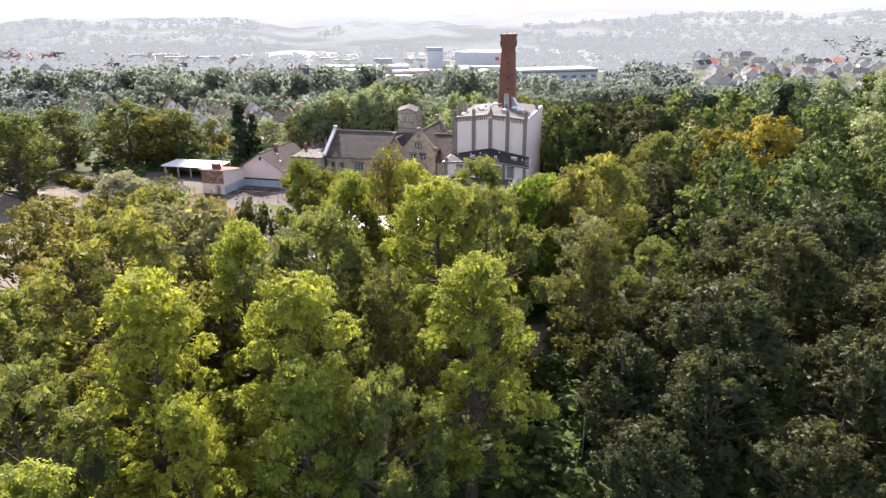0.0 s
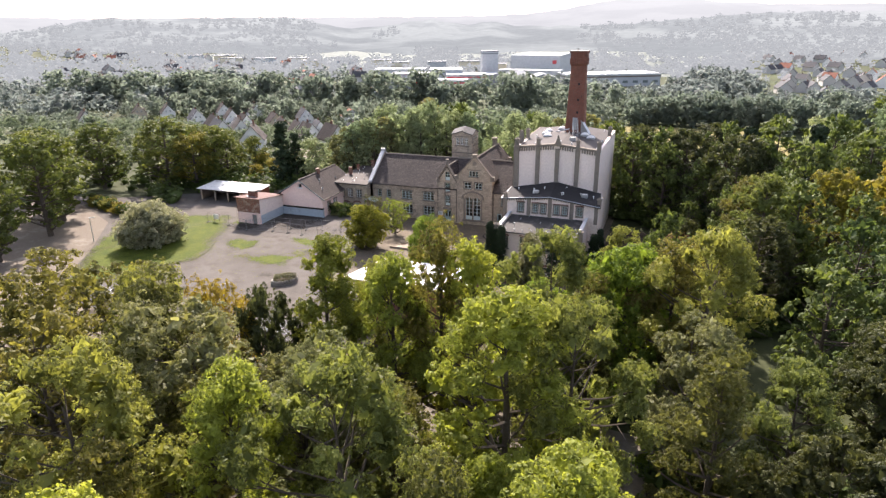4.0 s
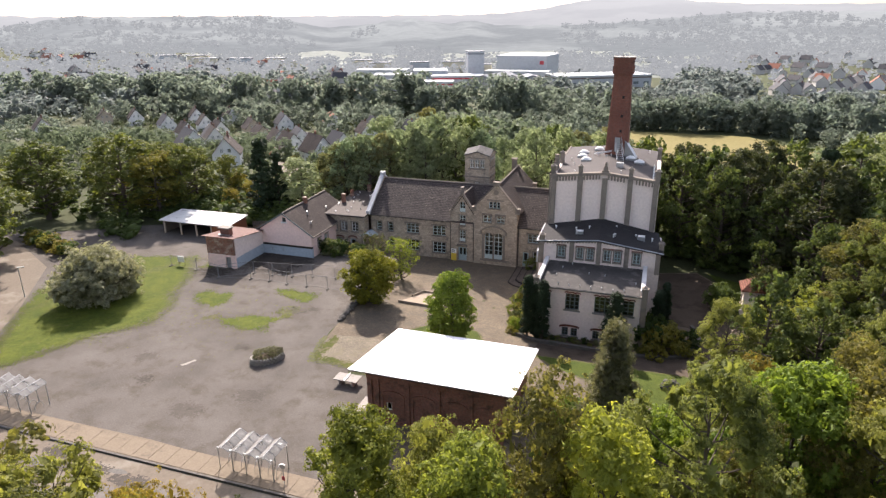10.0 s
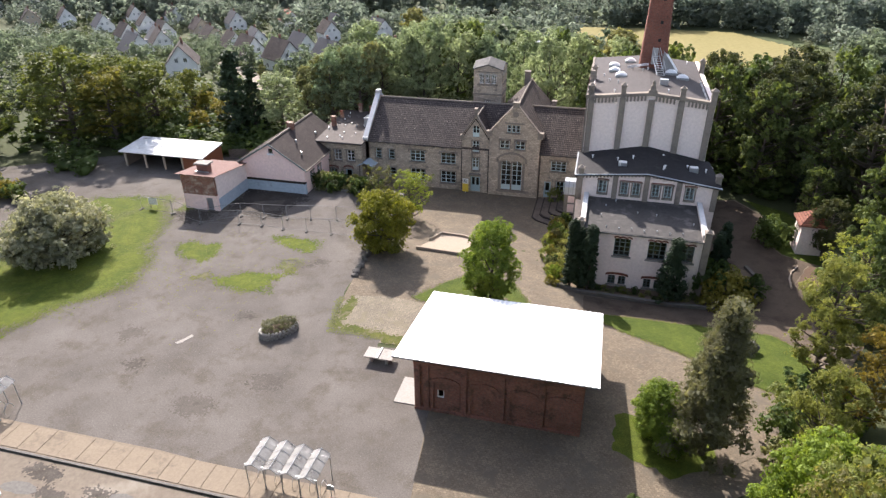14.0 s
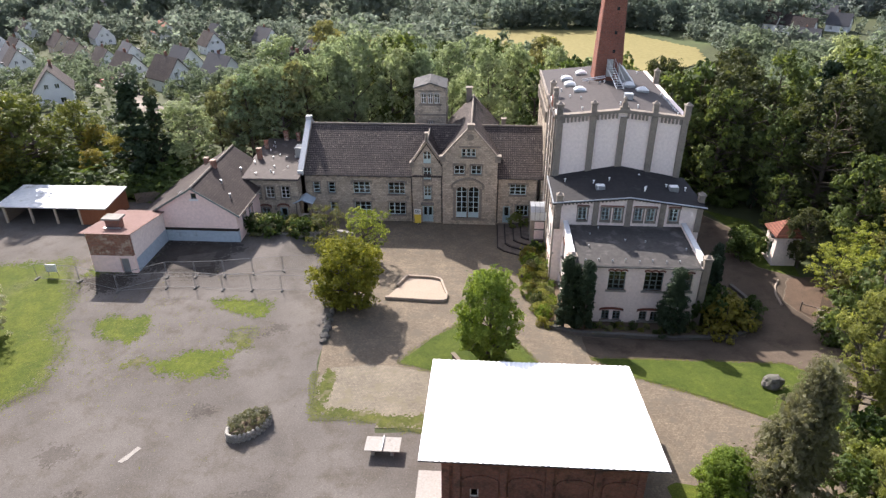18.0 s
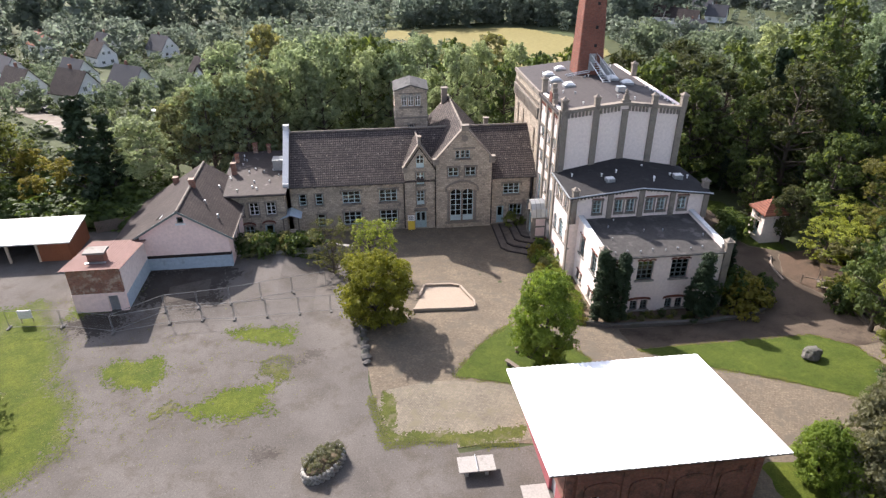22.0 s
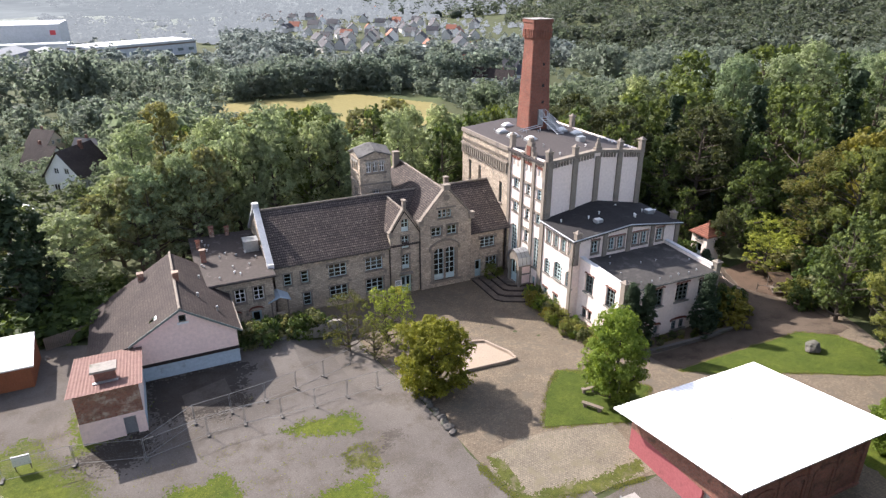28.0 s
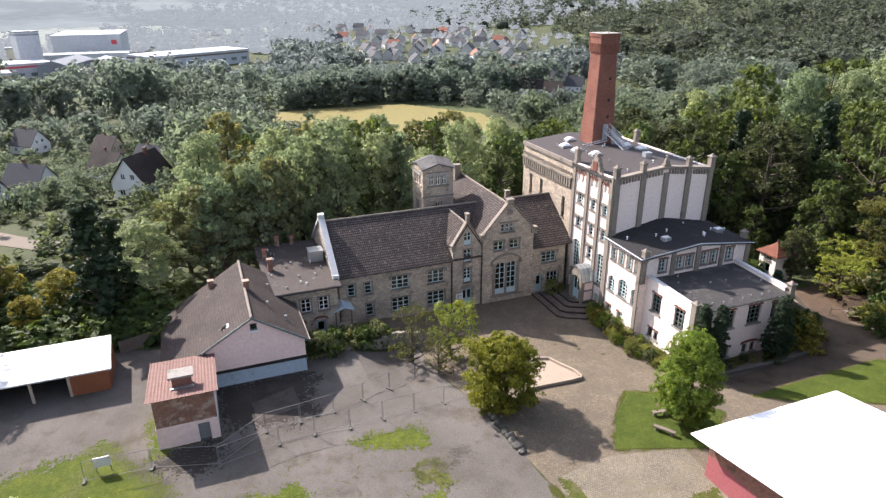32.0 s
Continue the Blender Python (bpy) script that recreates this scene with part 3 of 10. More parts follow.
def window(parent, face, u, z, w, h, cols=2, rows=3, frame_mat="pale_frame", sill="sandstone_trim", lintel="", arched=False, deep=0.2, jamb="", transom=0.0, name="window", solid_rows=0):
    """A window in an opening centred at u with its foot at z: frame with glazing bars, panes, sill, lintel. Returns the opening."""
    a, b, f = u - w / 2, u + w / 2, 0.09
    us = [a, a + f] + [a + w * c / cols + e for c in range(1, cols) for e in (-0.055, 0.055)] + [b - f, b]
    zs = [z, z + f] + [z + h * r / rows + e for r in range(1, rows) for e in (-0.035, 0.035)] + [z + h - f, z + h]
    full = lambda i, j: 0 <= i < len(us) - 1 and 0 <= j < len(zs) - 1 and (i % 2 == 0 or j % 2 == 0 or j < 2 * solid_rows)
    bm, made = bmesh.new(), {}

    def corner(i, j, d):
        if (i, j, d) not in made:
            made[i, j, d] = bm.verts.new(face.at(us[i], d, zs[j]))
        return made[i, j, d]

    d0, d1 = -deep - 0.09, -deep
    for i in range(len(us) - 1):
        for j in range(len(zs) - 1):
            if not full(i, j):
                continue
            for d in (d0, d1):
                bm.faces.new((corner(i, j, d), corner(i + 1, j, d), corner(i + 1, j + 1, d), corner(i, j + 1, d)))
            for ni, nj, p, q in ((i - 1, j, (i, j), (i, j + 1)), (i + 1, j, (i + 1, j), (i + 1, j + 1)), (i, j - 1, (i, j), (i + 1, j)), (i, j + 1, (i, j + 1), (i + 1, j + 1))):
                if not full(ni, nj):
                    bm.faces.new((corner(*p, d0), corner(*q, d0), corner(*q, d1), corner(*p, d1)))
    win = part(name, bm, M[frame_mat], parent)
    for c in range(cols):
        bm = bmesh.new()
        face.block(bm, a + w * c / cols + 0.01, a + w * (c + 1) / cols - 0.01, -deep - 0.062, -deep - 0.05, z + 0.01, z + h - 0.01)
        under_pane = part("pane", bm, M["glass"], win)
        under_pane.visible_shadow = False
    if sill:
        bm = bmesh.new()
        face.block(bm, a - 0.18, b + 0.18, -deep, 0.12, z - 0.2, z)
        part("window_sill", bm, M[sill], win)
    if sill == "sandstone_trim" and not lintel and 0.7 < w and h < 3:
        bm = bmesh.new()
        face.block(bm, a - 0.17, a - 0.02, 0.003, 0.05, z + 0.003, z + h + 0.02)
        face.block(bm, b + 0.02, b + 0.17, 0.003, 0.05, z + 0.003, z + h + 0.02)
        face.block(bm, a - 0.24, b + 0.24, 0.003, 0.09, z + h + 0.023, z + h + 0.2)
        part("surround", bm, M["sandstone_trim"], win)
    if lintel:
        bm = bmesh.new()
        if arched or lintel == "brick_trim":
            n = max(2, round(w / 0.6))
            pts = [(a - 0.12 + (w + 0.24) * k / (n * 4), z + h + 0.02 + 0.11 * abs(math.sin(math.pi * k / 4))) for k in range(n * 4 + 1)]
            solid(bm, [face.at(p, 0.003, q) for p, q in pts] + [face.at(p, 0.003, q + 0.17) for p, q in pts[::-1]], face.n * 0.07)
        else:
            face.block(bm, a - 0.3, b + 0.3, 0.003, 0.12, z + h + 0.06, z + h + 0.3)
            face.block(bm, a - 0.3, a - 0.12, 0.003, 0.10, z + h - 0.25, z + h + 0.06)
            face.block(bm, b + 0.12, b + 0.3, 0.003, 0.10, z + h - 0.25, z + h + 0.06)
        part("lintel", bm, M[lintel], win)
    return (a, b, z, z + h)


def door(parent, face, u, z, w, h, mat="teal", leaves=1, light=0.55, deep=0.25):
    bm = bmesh.new()
    a, b = u - w / 2, u + w / 2
    for x0, x1, z0, z1 in ((a, a + 0.1, z, z + h), (b - 0.1, b, z, z + h), (a + 0.1, b - 0.1, z + h - 0.1, z + h)):
        face.block(bm, x0, x1, -deep - 0.1, -deep + 0.02, z0, z1)
    d = part("door", bm, M[mat], parent)
    n = (w - 0.2) / leaves
    for k in range(leaves):
        x0, x1 = a + 0.1 + n * k + 0.01, a + 0.1 + n * (k + 1) - 0.01
        top = z + h - 0.12
        bm = bmesh.new()
        cut = z + (h - 0.12) * (1 - light)
        face.block(bm, x0, x1, -deep - 0.08, -deep - 0.02, z + 0.02, cut)
        face.block(bm, x0 + 0.12, x1 - 0.12, -deep - 0.02, -deep, z + 0.2, cut - 0.15)
        face.block(bm, x0, x0 + 0.12, -deep - 0.08, -deep - 0.02, cut, top)
        face.block(bm, x1 - 0.12, x1, -deep - 0.08, -deep - 0.02, cut, top)
        face.block(bm, x0 + 0.12, x1 - 0.12, -deep - 0.08, -deep - 0.02, top - 0.14, top)
        leaf = part("door_leaf", bm, M[mat], d)
        bm = bmesh.new()
        face.block(bm, x0 + 0.1, x1 - 0.1, -deep - 0.055, -deep - 0.045, cut, top - 0.1)
        pane = part("pane", bm, M["glass"], d)
        pane.visible_shadow = False
        bm = bmesh.new()
        face.block(bm, x1 - 0.1, x1 - 0.05, -deep - 0.02, -deep + 0.05, z + 1.0, z + 1.16)
        part("door_handle", bm, M["steel"], d)
    return (a, b, z, z + h)


# ---- terrain ----
def smooth(a, b, v):
    t = min(1.0, max(0.0, (v - a) / (b - a)))
    return t * t * (3 - 2 * t)


def height(x, y):
    f = smooth(-67, -61, x) * (1 - 0.5 * smooth(-8, 25, x))
    y0 = 108 - 12 * smooth(-50, -28, x)
    z = 0.7 - 1.7 * f * smooth(y0, y0 + 17, y)
    k = smooth(126.3, 127.3, y) * smooth(-72.5, -71.5, x) * (1 - smooth(-60, -58, x))
    z = z * (1 - k) - 0.7 * k
    z += 5.0 * smooth(8, 60, x) * (1 - smooth(150, 260, y))
    far = smooth(150, 330, y)
    z -= 20.0 * far
    hill = smooth(800, 1700, y) * (9 + 5 * math.sin(x / 420))
    east = smooth(120, 620, x - 0.12 * y) * smooth(140, 420, y + 0.4 * x) * 52
    west = smooth(350, 1200, -x) * smooth(300, 900, y) * 16
    return z + max(hill, east) + west


def lattice(lo, hi, step, reach_lo, reach_hi):
    out = list(np.arange(lo, hi + 0.01, step))
    s = step
    while out[-1] < reach_hi:
        s *= 1.22
        out.append(out[-1] + s)
    s = step
    while out[0] > reach_lo:
        s *= 1.22
        out.insert(0, out[0] - s)
    return [float(v) for v in out]


XS, YS = lattice(-140, 30, 2.0, -3500, 3500), lattice(40, 160, 2.0, -600, 4200)


def build_ground():
    n = len(XS)
    verts = [(x, y, height(x, y)) for y in YS for x in XS]
    faces = [(j * n + i, j * n + i + 1, (j + 1) * n + i + 1, (j + 1) * n + i) for j in range(len(YS) - 1) for i in range(n - 1)]
    me = bpy.data.meshes.new("ground")
    me.from_pydata(verts, [], faces)
    me.materials.append(M["ground"])
    me.materials.append(M["hazed_field"])
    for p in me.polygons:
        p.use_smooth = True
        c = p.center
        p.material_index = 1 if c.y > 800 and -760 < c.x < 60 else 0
    return tagged(new("ground", me), "dark earthy woodland ground reaching out to fields and hills", "ground", kind="structure")


build_ground()


def clip(poly, axis, limit, keep_low):
    out = []
    for p, q in zip(poly, poly[1:] + poly[:1]):
        pin = (p[axis] <= limit) == keep_low or p[axis] == limit
        qin = (q[axis] <= limit) == keep_low or q[axis] == limit
        if pin:
            out.append(p)
        if pin != qin:
            t = (limit - p[axis]) / (q[axis] - p[axis])
            c = [p[0] + (q[0] - p[0]) * t, p[1] + (q[1] - p[1]) * t]
            c[axis] = limit
            out.append(tuple(c))
    return out


def roughen(poly, amount, step=0.5):
    if not amount:
        return poly
    out = []
    for p, q in zip(poly, poly[1:] + poly[:1]):
        d = math.hypot(q[0] - p[0], q[1] - p[1])
        k = max(1, int(d / step))
        for i in range(k):
            x, y = p[0] + (q[0] - p[0]) * i / k, p[1] + (q[1] - p[1]) * i / k
            dx = noise.noise((x * 0.5, y * 0.5, 3.0)) * 1.3 + noise.noise((x * 1.7, y * 1.7, 8.0)) * 0.7
            dy = noise.noise((x * 0.5, y * 0.5, 13.0)) * 1.3 + noise.noise((x * 1.7, y * 1.7, 18.0)) * 0.7
            out.append((x + dx * amount, y + dy * amount))
    return out


def patch(name, poly, material, lift, label, category, ragged=0.0, kind="structure"):
    """A sheet laid on the terrain inside an outline."""
    poly = roughen(poly, ragged)
    me_v, me_f, seen = [], [], {}
    xs, ys = [p[0] for p in poly], [p[1] for p in poly]
    for i in range(len(XS) - 1):
        if XS[i + 1] < min(xs) or XS[i] > max(xs):
            continue
        strip = clip(clip(poly, 0, XS[i], False), 0, XS[i + 1], True)
        if len(strip) < 3:
            continue
        for j in range(len(YS) - 1):
            if YS[j + 1] < min(ys) or YS[j] > max(ys):
                continue
            cell = clip(clip(strip, 1, YS[j], False), 1, YS[j + 1], True)
            clean = [p for p, q in zip(cell, cell[-1:] + cell[:-1]) if abs(p[0] - q[0]) + abs(p[1] - q[1]) > 1e-5]
            if len(clean) < 3:
                continue
            face = []
            for x, y in clean:
                key = (round(x, 3), round(y, 3))
                if key in seen:
                    face.append(seen[key])
                    continue
                seen[key] = len(me_v)
                face.append(len(me_v))
                tx, ty = (x - XS[i]) / (XS[i + 1] - XS[i]), (y - YS[j]) / (YS[j + 1] - YS[j])
                z = (height(XS[i], YS[j]) * (1 - tx) + height(XS[i + 1], YS[j]) * tx) * (1 - ty) + (height(XS[i], YS[j + 1]) * (1 - tx) + height(XS[i + 1], YS[j + 1]) * tx) * ty
                me_v.append((x, y, z + lift))
            face = [v for v, w in zip(face, face[-1:] + face[:-1]) if v != w]
            if len(set(face)) == len(face) > 2:
                me_f.append(tuple(face))
    me = bpy.data.meshes.new(name)
    me.from_pydata(me_v, [], me_f)
    me.materials.append(material)
    return tagged(new(name, me), label, category, kind=kind)


def ground_z(x, y):
    """Height of the ground's mesh at a place."""
    i, j = int(np.searchsorted(XS, x)) - 1, int(np.searchsorted(YS, y)) - 1
    tx, ty = (x - XS[i]) / (XS[i + 1] - XS[i]), (y - YS[j]) / (YS[j + 1] - YS[j])
    return (height(XS[i], YS[j]) * (1 - tx) + height(XS[i + 1], YS[j]) * tx) * (1 - ty) + (height(XS[i], YS[j + 1]) * (1 - tx) + height(XS[i + 1], YS[j + 1]) * tx) * ty


def ragged_patch(name, poly, material, lift, label, category, reach=1.0, cell=0.17, seed=0.0):
    """Grass that thins out over bare ground: small turfs, dense inside an outline, with gaps and islands along its edge."""
    a = np.array(poly)
    lo, hi = a.min(axis=0) - reach, a.max(axis=0) + reach
    gx, gy = np.meshgrid(np.arange(lo[0], hi[0], cell), np.arange(lo[1], hi[1], cell), indexing="ij")
    near, within = np.full(gx.shape, 1e9), np.zeros(gx.shape, bool)
    for (x0, y0), (x1, y1) in zip(poly, poly[1:] + poly[:1]):
        dx, dy = x1 - x0, y1 - y0
        t = np.clip(((gx - x0) * dx + (gy - y0) * dy) / (dx * dx + dy * dy), 0, 1)
        near = np.minimum(near, np.hypot(gx - x0 - t * dx, gy - y0 - t * dy))
        if y0 != y1:
            within ^= ((y0 > gy) != (y1 > gy)) & (gx < dx * (gy - y0) / dy + x0)
    depth = np.where(within, near, -near) / reach
    verts, faces, seen = [], [], {}
    for i, j in zip(*np.nonzero(depth > -1.0)):
        x, y = gx[i, j], gy[i, j]
        if depth[i, j] < 1.0:
            w = 0.55 * noise.noise((x * 0.6, y * 0.6, seed)) + 0.6 * noise.noise((x * 1.9, y * 1.9, seed + 3)) + 1.1 * noise.noise((x * 5.5, y * 5.5, seed + 7))
            if depth[i, j] + w < 0:
                continue
        ring = []
        for p in ((i, j), (i + 1, j), (i + 1, j + 1), (i, j + 1)):
            if p not in seen:
                seen[p] = len(verts)
                px, py = lo[0] + (p[0] - 0.5) * cell, lo[1] + (p[1] - 0.5) * cell
                px, py = px + 0.09 * noise.noise((px * 5, py * 5, 1.0)), py + 0.09 * noise.noise((px * 5, py * 5, 6.0))
                verts.append((px, py, ground_z(px, py) + lift))
            ring.append(seen[p])
        faces.append(ring)
    me = bpy.data.meshes.new(name)
    me.from_pydata(verts, [], faces)
    me.materials.append(material)
    return tagged(new(name, me), label, category, kind="structure")


patch("yard", [(-104, 75), (-41, 73.9), (-41.5, 80), (-43.5, 92), (-49.6, 92), (-49.7, 94), (-55.4, 94), (-56.2, 99.6), (-57, 108), (-58, 118), (-58.5, 126), (-61, 126.6), (-72, 125.6), (-72, 129), (-90, 135), (-108, 132), (-126, 121), (-140, 120), (-140, 112), (-118, 104), (-104, 92)],
      M["gravel"], 0.03, "open yard of grey compacted gravel with worn patches", "yard", 0.15)
patch("courtyard", [(-58.4, 126.5), (-57.9, 118), (-56.9, 108), (-56.1, 99.6), (-55.3, 94.1), (-43.4, 92.1), (-41.2, 74.1), (-24, 74.1), (-22, 79), (-9, 88), (-9, 95), (-4, 104), (-4, 124), (-7, 134), (-11, 140), (-17, 138), (-17, 150), (-74, 150), (-74, 128.2), (-60, 128.2)],
      M["paving"], 0.035, "courtyard and drive paved with small brown setts", "courtyard", 0.0)
patch("cobbled_area", [(-54.8, 99.8), (-55.8, 98.2), (-54.7, 93.9), (-49.7, 93.8), (-49.6, 92.5), (-43.6, 92.6), (-43.0, 99), (-48.3, 100.2), (-51.6, 100.5)],
      M["cobble"], 0.06, "square of pale rounded cobbles with mossy joints", "pavement", 0.12)
patch("drive_setts", [(-29.5, 100.5), (-27, 100.0), (-20.6, 97.0), (-16.6, 94.8), (-13, 93), (-14, 88), (-20, 83), (-28.2, 83), (-28.8, 97)], M["paving"], 0.06, "drive of brown setts beside the brick shed", "pavement", 0.15)
ragged_patch("grass_verge", [(-55.2, 99.6), (-54.3, 99.3), (-54.2, 96.4), (-54.3, 94.7), (-49.9, 94.1), (-44.2, 94.0), (-44.4, 92.7), (-49.2, 92.4), (-50.3, 93.2), (-55.0, 93.7), (-55.5, 97.0)], M["thin_grass"], 0.068, "thin strip of mossy grass round the cobbles", "grass", 0.5, 0.11, 2.0)
LAWN = [(-90.5, 118.2), (-88.4, 114.1), (-85.6, 110.4), (-84.2, 104.4), (-81.5, 101.6), (-80.8, 99.0), (-80.3, 96.5), (-81.3, 94.2), (-83.5, 91.4), (-85.8, 87.6), (-88.0, 81.4), (-90.2, 80.4), (-99.5, 92.9), (-103.6, 99.8), (-104.5, 103), (-100.6, 115.5)]
ragged_patch("lawn", LAWN, M["lawn"], 0.05, "bright mown lawn with a ragged edge against the gravel", "lawn", 1.5, 0.15, 5.0)
for k, ring in enumerate(([(-80.8, 105.6), (-79.5, 106.7), (-75.3, 106.7), (-74.3, 104.2), (-75.6, 102.1), (-79.0, 103.3)],
                          [(-69.9, 110.1), (-68.2, 110.8), (-65.6, 110.5), (-63.6, 110.4), (-63.7, 107.4), (-66.6, 107.8), (-68.8, 109.1)],
                          [(-71.7, 99.5), (-70.6, 100.4), (-68.5, 101.6), (-64.6, 102.0), (-65.1, 100.0), (-65.3, 98.6), (-64.5, 98.1), (-67.4, 97.6), (-70.8, 98.5)],
                          [(-74.6, 99.4), (-73.0, 100.7), (-72.8, 99.2), (-74.1, 98.6)], [(-66.6, 102.9), (-65.1, 104.7), (-64.1, 104.2), (-63.2, 102.4), (-64.1, 101.9), (-65.2, 103.1)],
                          [(-82, 116), (-81, 121), (-86.8, 122), (-86.7, 114.5)])):
    ragged_patch("grass_patch", ring, M["thin_grass"] if k in (3, 4) else M["lawn"], 0.048, "small patch of grass growing in the gravel", "grass", 1.1 if k not in (3, 4) else 0.8, 0.1, 11.0 + k)
patch("lawn_by_tree", [(-48.7, 101.0), (-46.0, 104.8), (-42.5, 108.2), (-38.5, 106.4), (-36.0, 101.8), (-40.5, 98.0), (-43.0, 99.0)], M["lawn_fresh"], 0.07, "triangular lawn with straight edges under a round tree", "lawn", 0.05)
patch("lawn_by_boulder", [(-30.6, 103.4), (-23.2, 103.6), (-12.5, 103.7), (-10.0, 101), (-9.5, 95.6), (-13.2, 93.3), (-16.6, 94.9), (-20.4, 97.2), (-26.8, 100.2)], M["lawn_fresh"], 0.07, "strip of lawn with a boulder beside the drive", "lawn", 0.08)
patch("lawn_by_path", [(-9.5, 140), (-4.5, 137), (-2.5, 130), (-3.6, 121.6), (-7.6, 123.8), (-8.8, 128), (-7.2, 131), (-7.4, 134.3)], M["lawn_fresh"], 0.07, "lawn edge along a curved path by the small pavilion", "lawn", 0.1)
patch("earth_path", [(-31.0, 107.6), (-30.8, 103.6), (-23.2, 103.8), (-12.5, 103.9), (-9.8, 101.2), (-7.0, 101.5), (-5.2, 107), (-5.9, 112.4), (-7.7, 116.4), (-5.2, 121.4), (-3.4, 121.5), (-7.8, 123.7), (-9.0, 128), (-7.5, 131), (-7.8, 134.5), (-11, 139.6), (-16.8, 137.8), (-16.8, 119.3), (-12.2, 118.6), (-11.4, 114.7), (-14.2, 108.8), (-21.8, 107.7)], M["earth_brown"], 0.055, "trodden path of dark brown earth round the low wing", "path", 0.2)
patch("play_ground_earth", [(-5.0, 121.3), (-7.6, 116.4), (-5.8, 112.5), (-2, 107.5), (4, 108), (7, 116), (3, 122)], M["earth_red"], 0.07, "bare reddish earth under trees", "ground", 0.2)
patch("flower_bed", [(-33.2, 127), (-34.6, 127), (-36.0, 122.5), (-36.4, 117.5), (-35.4, 112.8), (-32.2, 108.4), (-21.8, 107.9), (-14.4, 109.0), (-11.7, 114.7), (-12.3, 118.2), (-17, 119), (-19, 119), (-19, 111), (-32, 111), (-32.4, 119)], M["soil"], 0.09, "planted bed of dark soil round the low wing", "flower bed", 0.1)
patch("road", [(-96.5, 72.25), (-30, 72.2), (-5, 70), (30, 62), (60, 50), (60, 42), (28, 53), (-6, 61), (-30, 62.5), (-92, 62.5), (-104, 70), (-113, 82), (-124, 98), (-140, 108), (-140, 119), (-126.2, 115), (-110.6, 107), (-99.8, 92.6), (-91.6, 79.1), (-92.5, 75), (-95, 72.4)], M["asphalt"], 0.05, "pale worn asphalt road with patched repairs", "road")
patch("footpath", [(-94.5, 75.0), (-61.8, 75.2), (-41.5, 74.1), (-30, 74.0), (-30, 72.5), (-94.5, 72.55)], M["slabs"], 0.14, "footpath of worn beige slabs along the road", "pavement")
for x, y, r in ((-68.9, 71.2, 1.2), (-66.9, 69.6, 0.9), (-63.3, 70.5, 1.0), (-59.6, 69.9, 1.3), (-74.5, 70.4, 1.0), (-55.2, 68.2, 0.8)):
    ragged_patch("road_stain", [(x + 1.5 * r * math.cos(a), y + 0.55 * r * math.sin(a)) for a in np.linspace(0, 5.6, 9)], M["damp_gravel"], 0.058, "damp dark stain on the pale asphalt", "stain", 0.5, 0.12, x)
patch("meadow", [(-48, 398), (-10, 400), (25, 392), (52, 352), (48, 322), (20, 296), (-8, 296), (-22, 345), (-50, 380)], M["straw"], 0.4, "mown yellow meadow behind the woods", "field", 1.5)


# ---- main building: a long sandstone range with two gables and a belvedere ----
FY = 134.2                                  # its front
main = thing("main_building", (-50, 140.8, -1), "long yellowish sandstone building with dark pantile roof and teal windows", "building")


def slab(bm, ring, thick=0.18):
    solid(bm, ring, (0, 0, -thick))


front = Face((-66.1, FY), (1, 0))
holes = []
ux = lambda x: x + 66.1
for x, w in ((-64.1, 0.9), (-62.0, 0.9)):
    holes.append(window(main, front, ux(x), 3.1, w, 1.55, 1, 3))
holes.append(window(main, front, ux(-61.9), 0.0, 0.95, 1.7, 1, 3))
for x in (-57.85, -53.05):
    holes.append(window(main, front, ux(x), 3.1, 2.3, 1.7, 3, 3, lintel="sandstone_trim"))
    holes.append(window(main, front, ux(x), 0.0, 2.3, 1.85, 3, 3))
bm = bmesh.new()
front.wall(bm, 0, ux(-50.85), -1.6, 6.05, 0.5, holes)
part("front_wall", bm, M["sandstone"], main)
bm = bmesh.new()
holes = [window(main, front, ux(-36.6), 3.35, 2.2, 1.5, 3, 3, lintel="sandstone_trim"), door(main, front, ux(-38.0), -0.95, 1.0, 2.6), window(main, front, ux(-35.9), 0.2, 1.7, 1.6, 3, 2)]
front.wall(bm, ux(-39.5), ux(-33.21), -1.6, 6.05, 0.5, holes)
part("front_wall", bm, M["sandstone"], main)

small = Face((-50.85, FY - 0.25), (1, 0))
sx = lambda x: x + 50.85
holes = [door(main, small, sx(-48.8), -0.95, 1.5, 2.5, leaves=2)]
holes.append(window(main, small, sx(-48.8), 2.5, 1.0, 2.0, 2, 4, solid_rows=1))
holes.append(window(main, small, sx(-48.8), 5.4, 1.0, 1.7, 2, 3, solid_rows=1))
holes.append(window(main, small, sx(-48.8), 7.7, 1.0, 1.75, 2, 3, solid_rows=1, sill=""))
bm = bmesh.new()
small.wall(bm, 0, 4.0, -1.6, [(0, 7.75), (2.0, 10.8), (4.0, 7.75)], 0.6, holes)
small.arch(bm, 1.55, 2.55, 8.95, 9.45, 0.3)
part("stair_gable", bm, M["sandstone"], main)
bm = bmesh.new()
small.block(bm, 1.1, 2.95, 0.0, 0.35, 1.75, 1.95)
small.block(bm, 1.2, 2.85, 0.0, 0.7, 1.95, 2.1)
small.block(bm, 1.4, 1.6, 0.0, 0.3, 4.75, 5.25)
part("door_canopy", bm, M["sandstone_trim"], main)

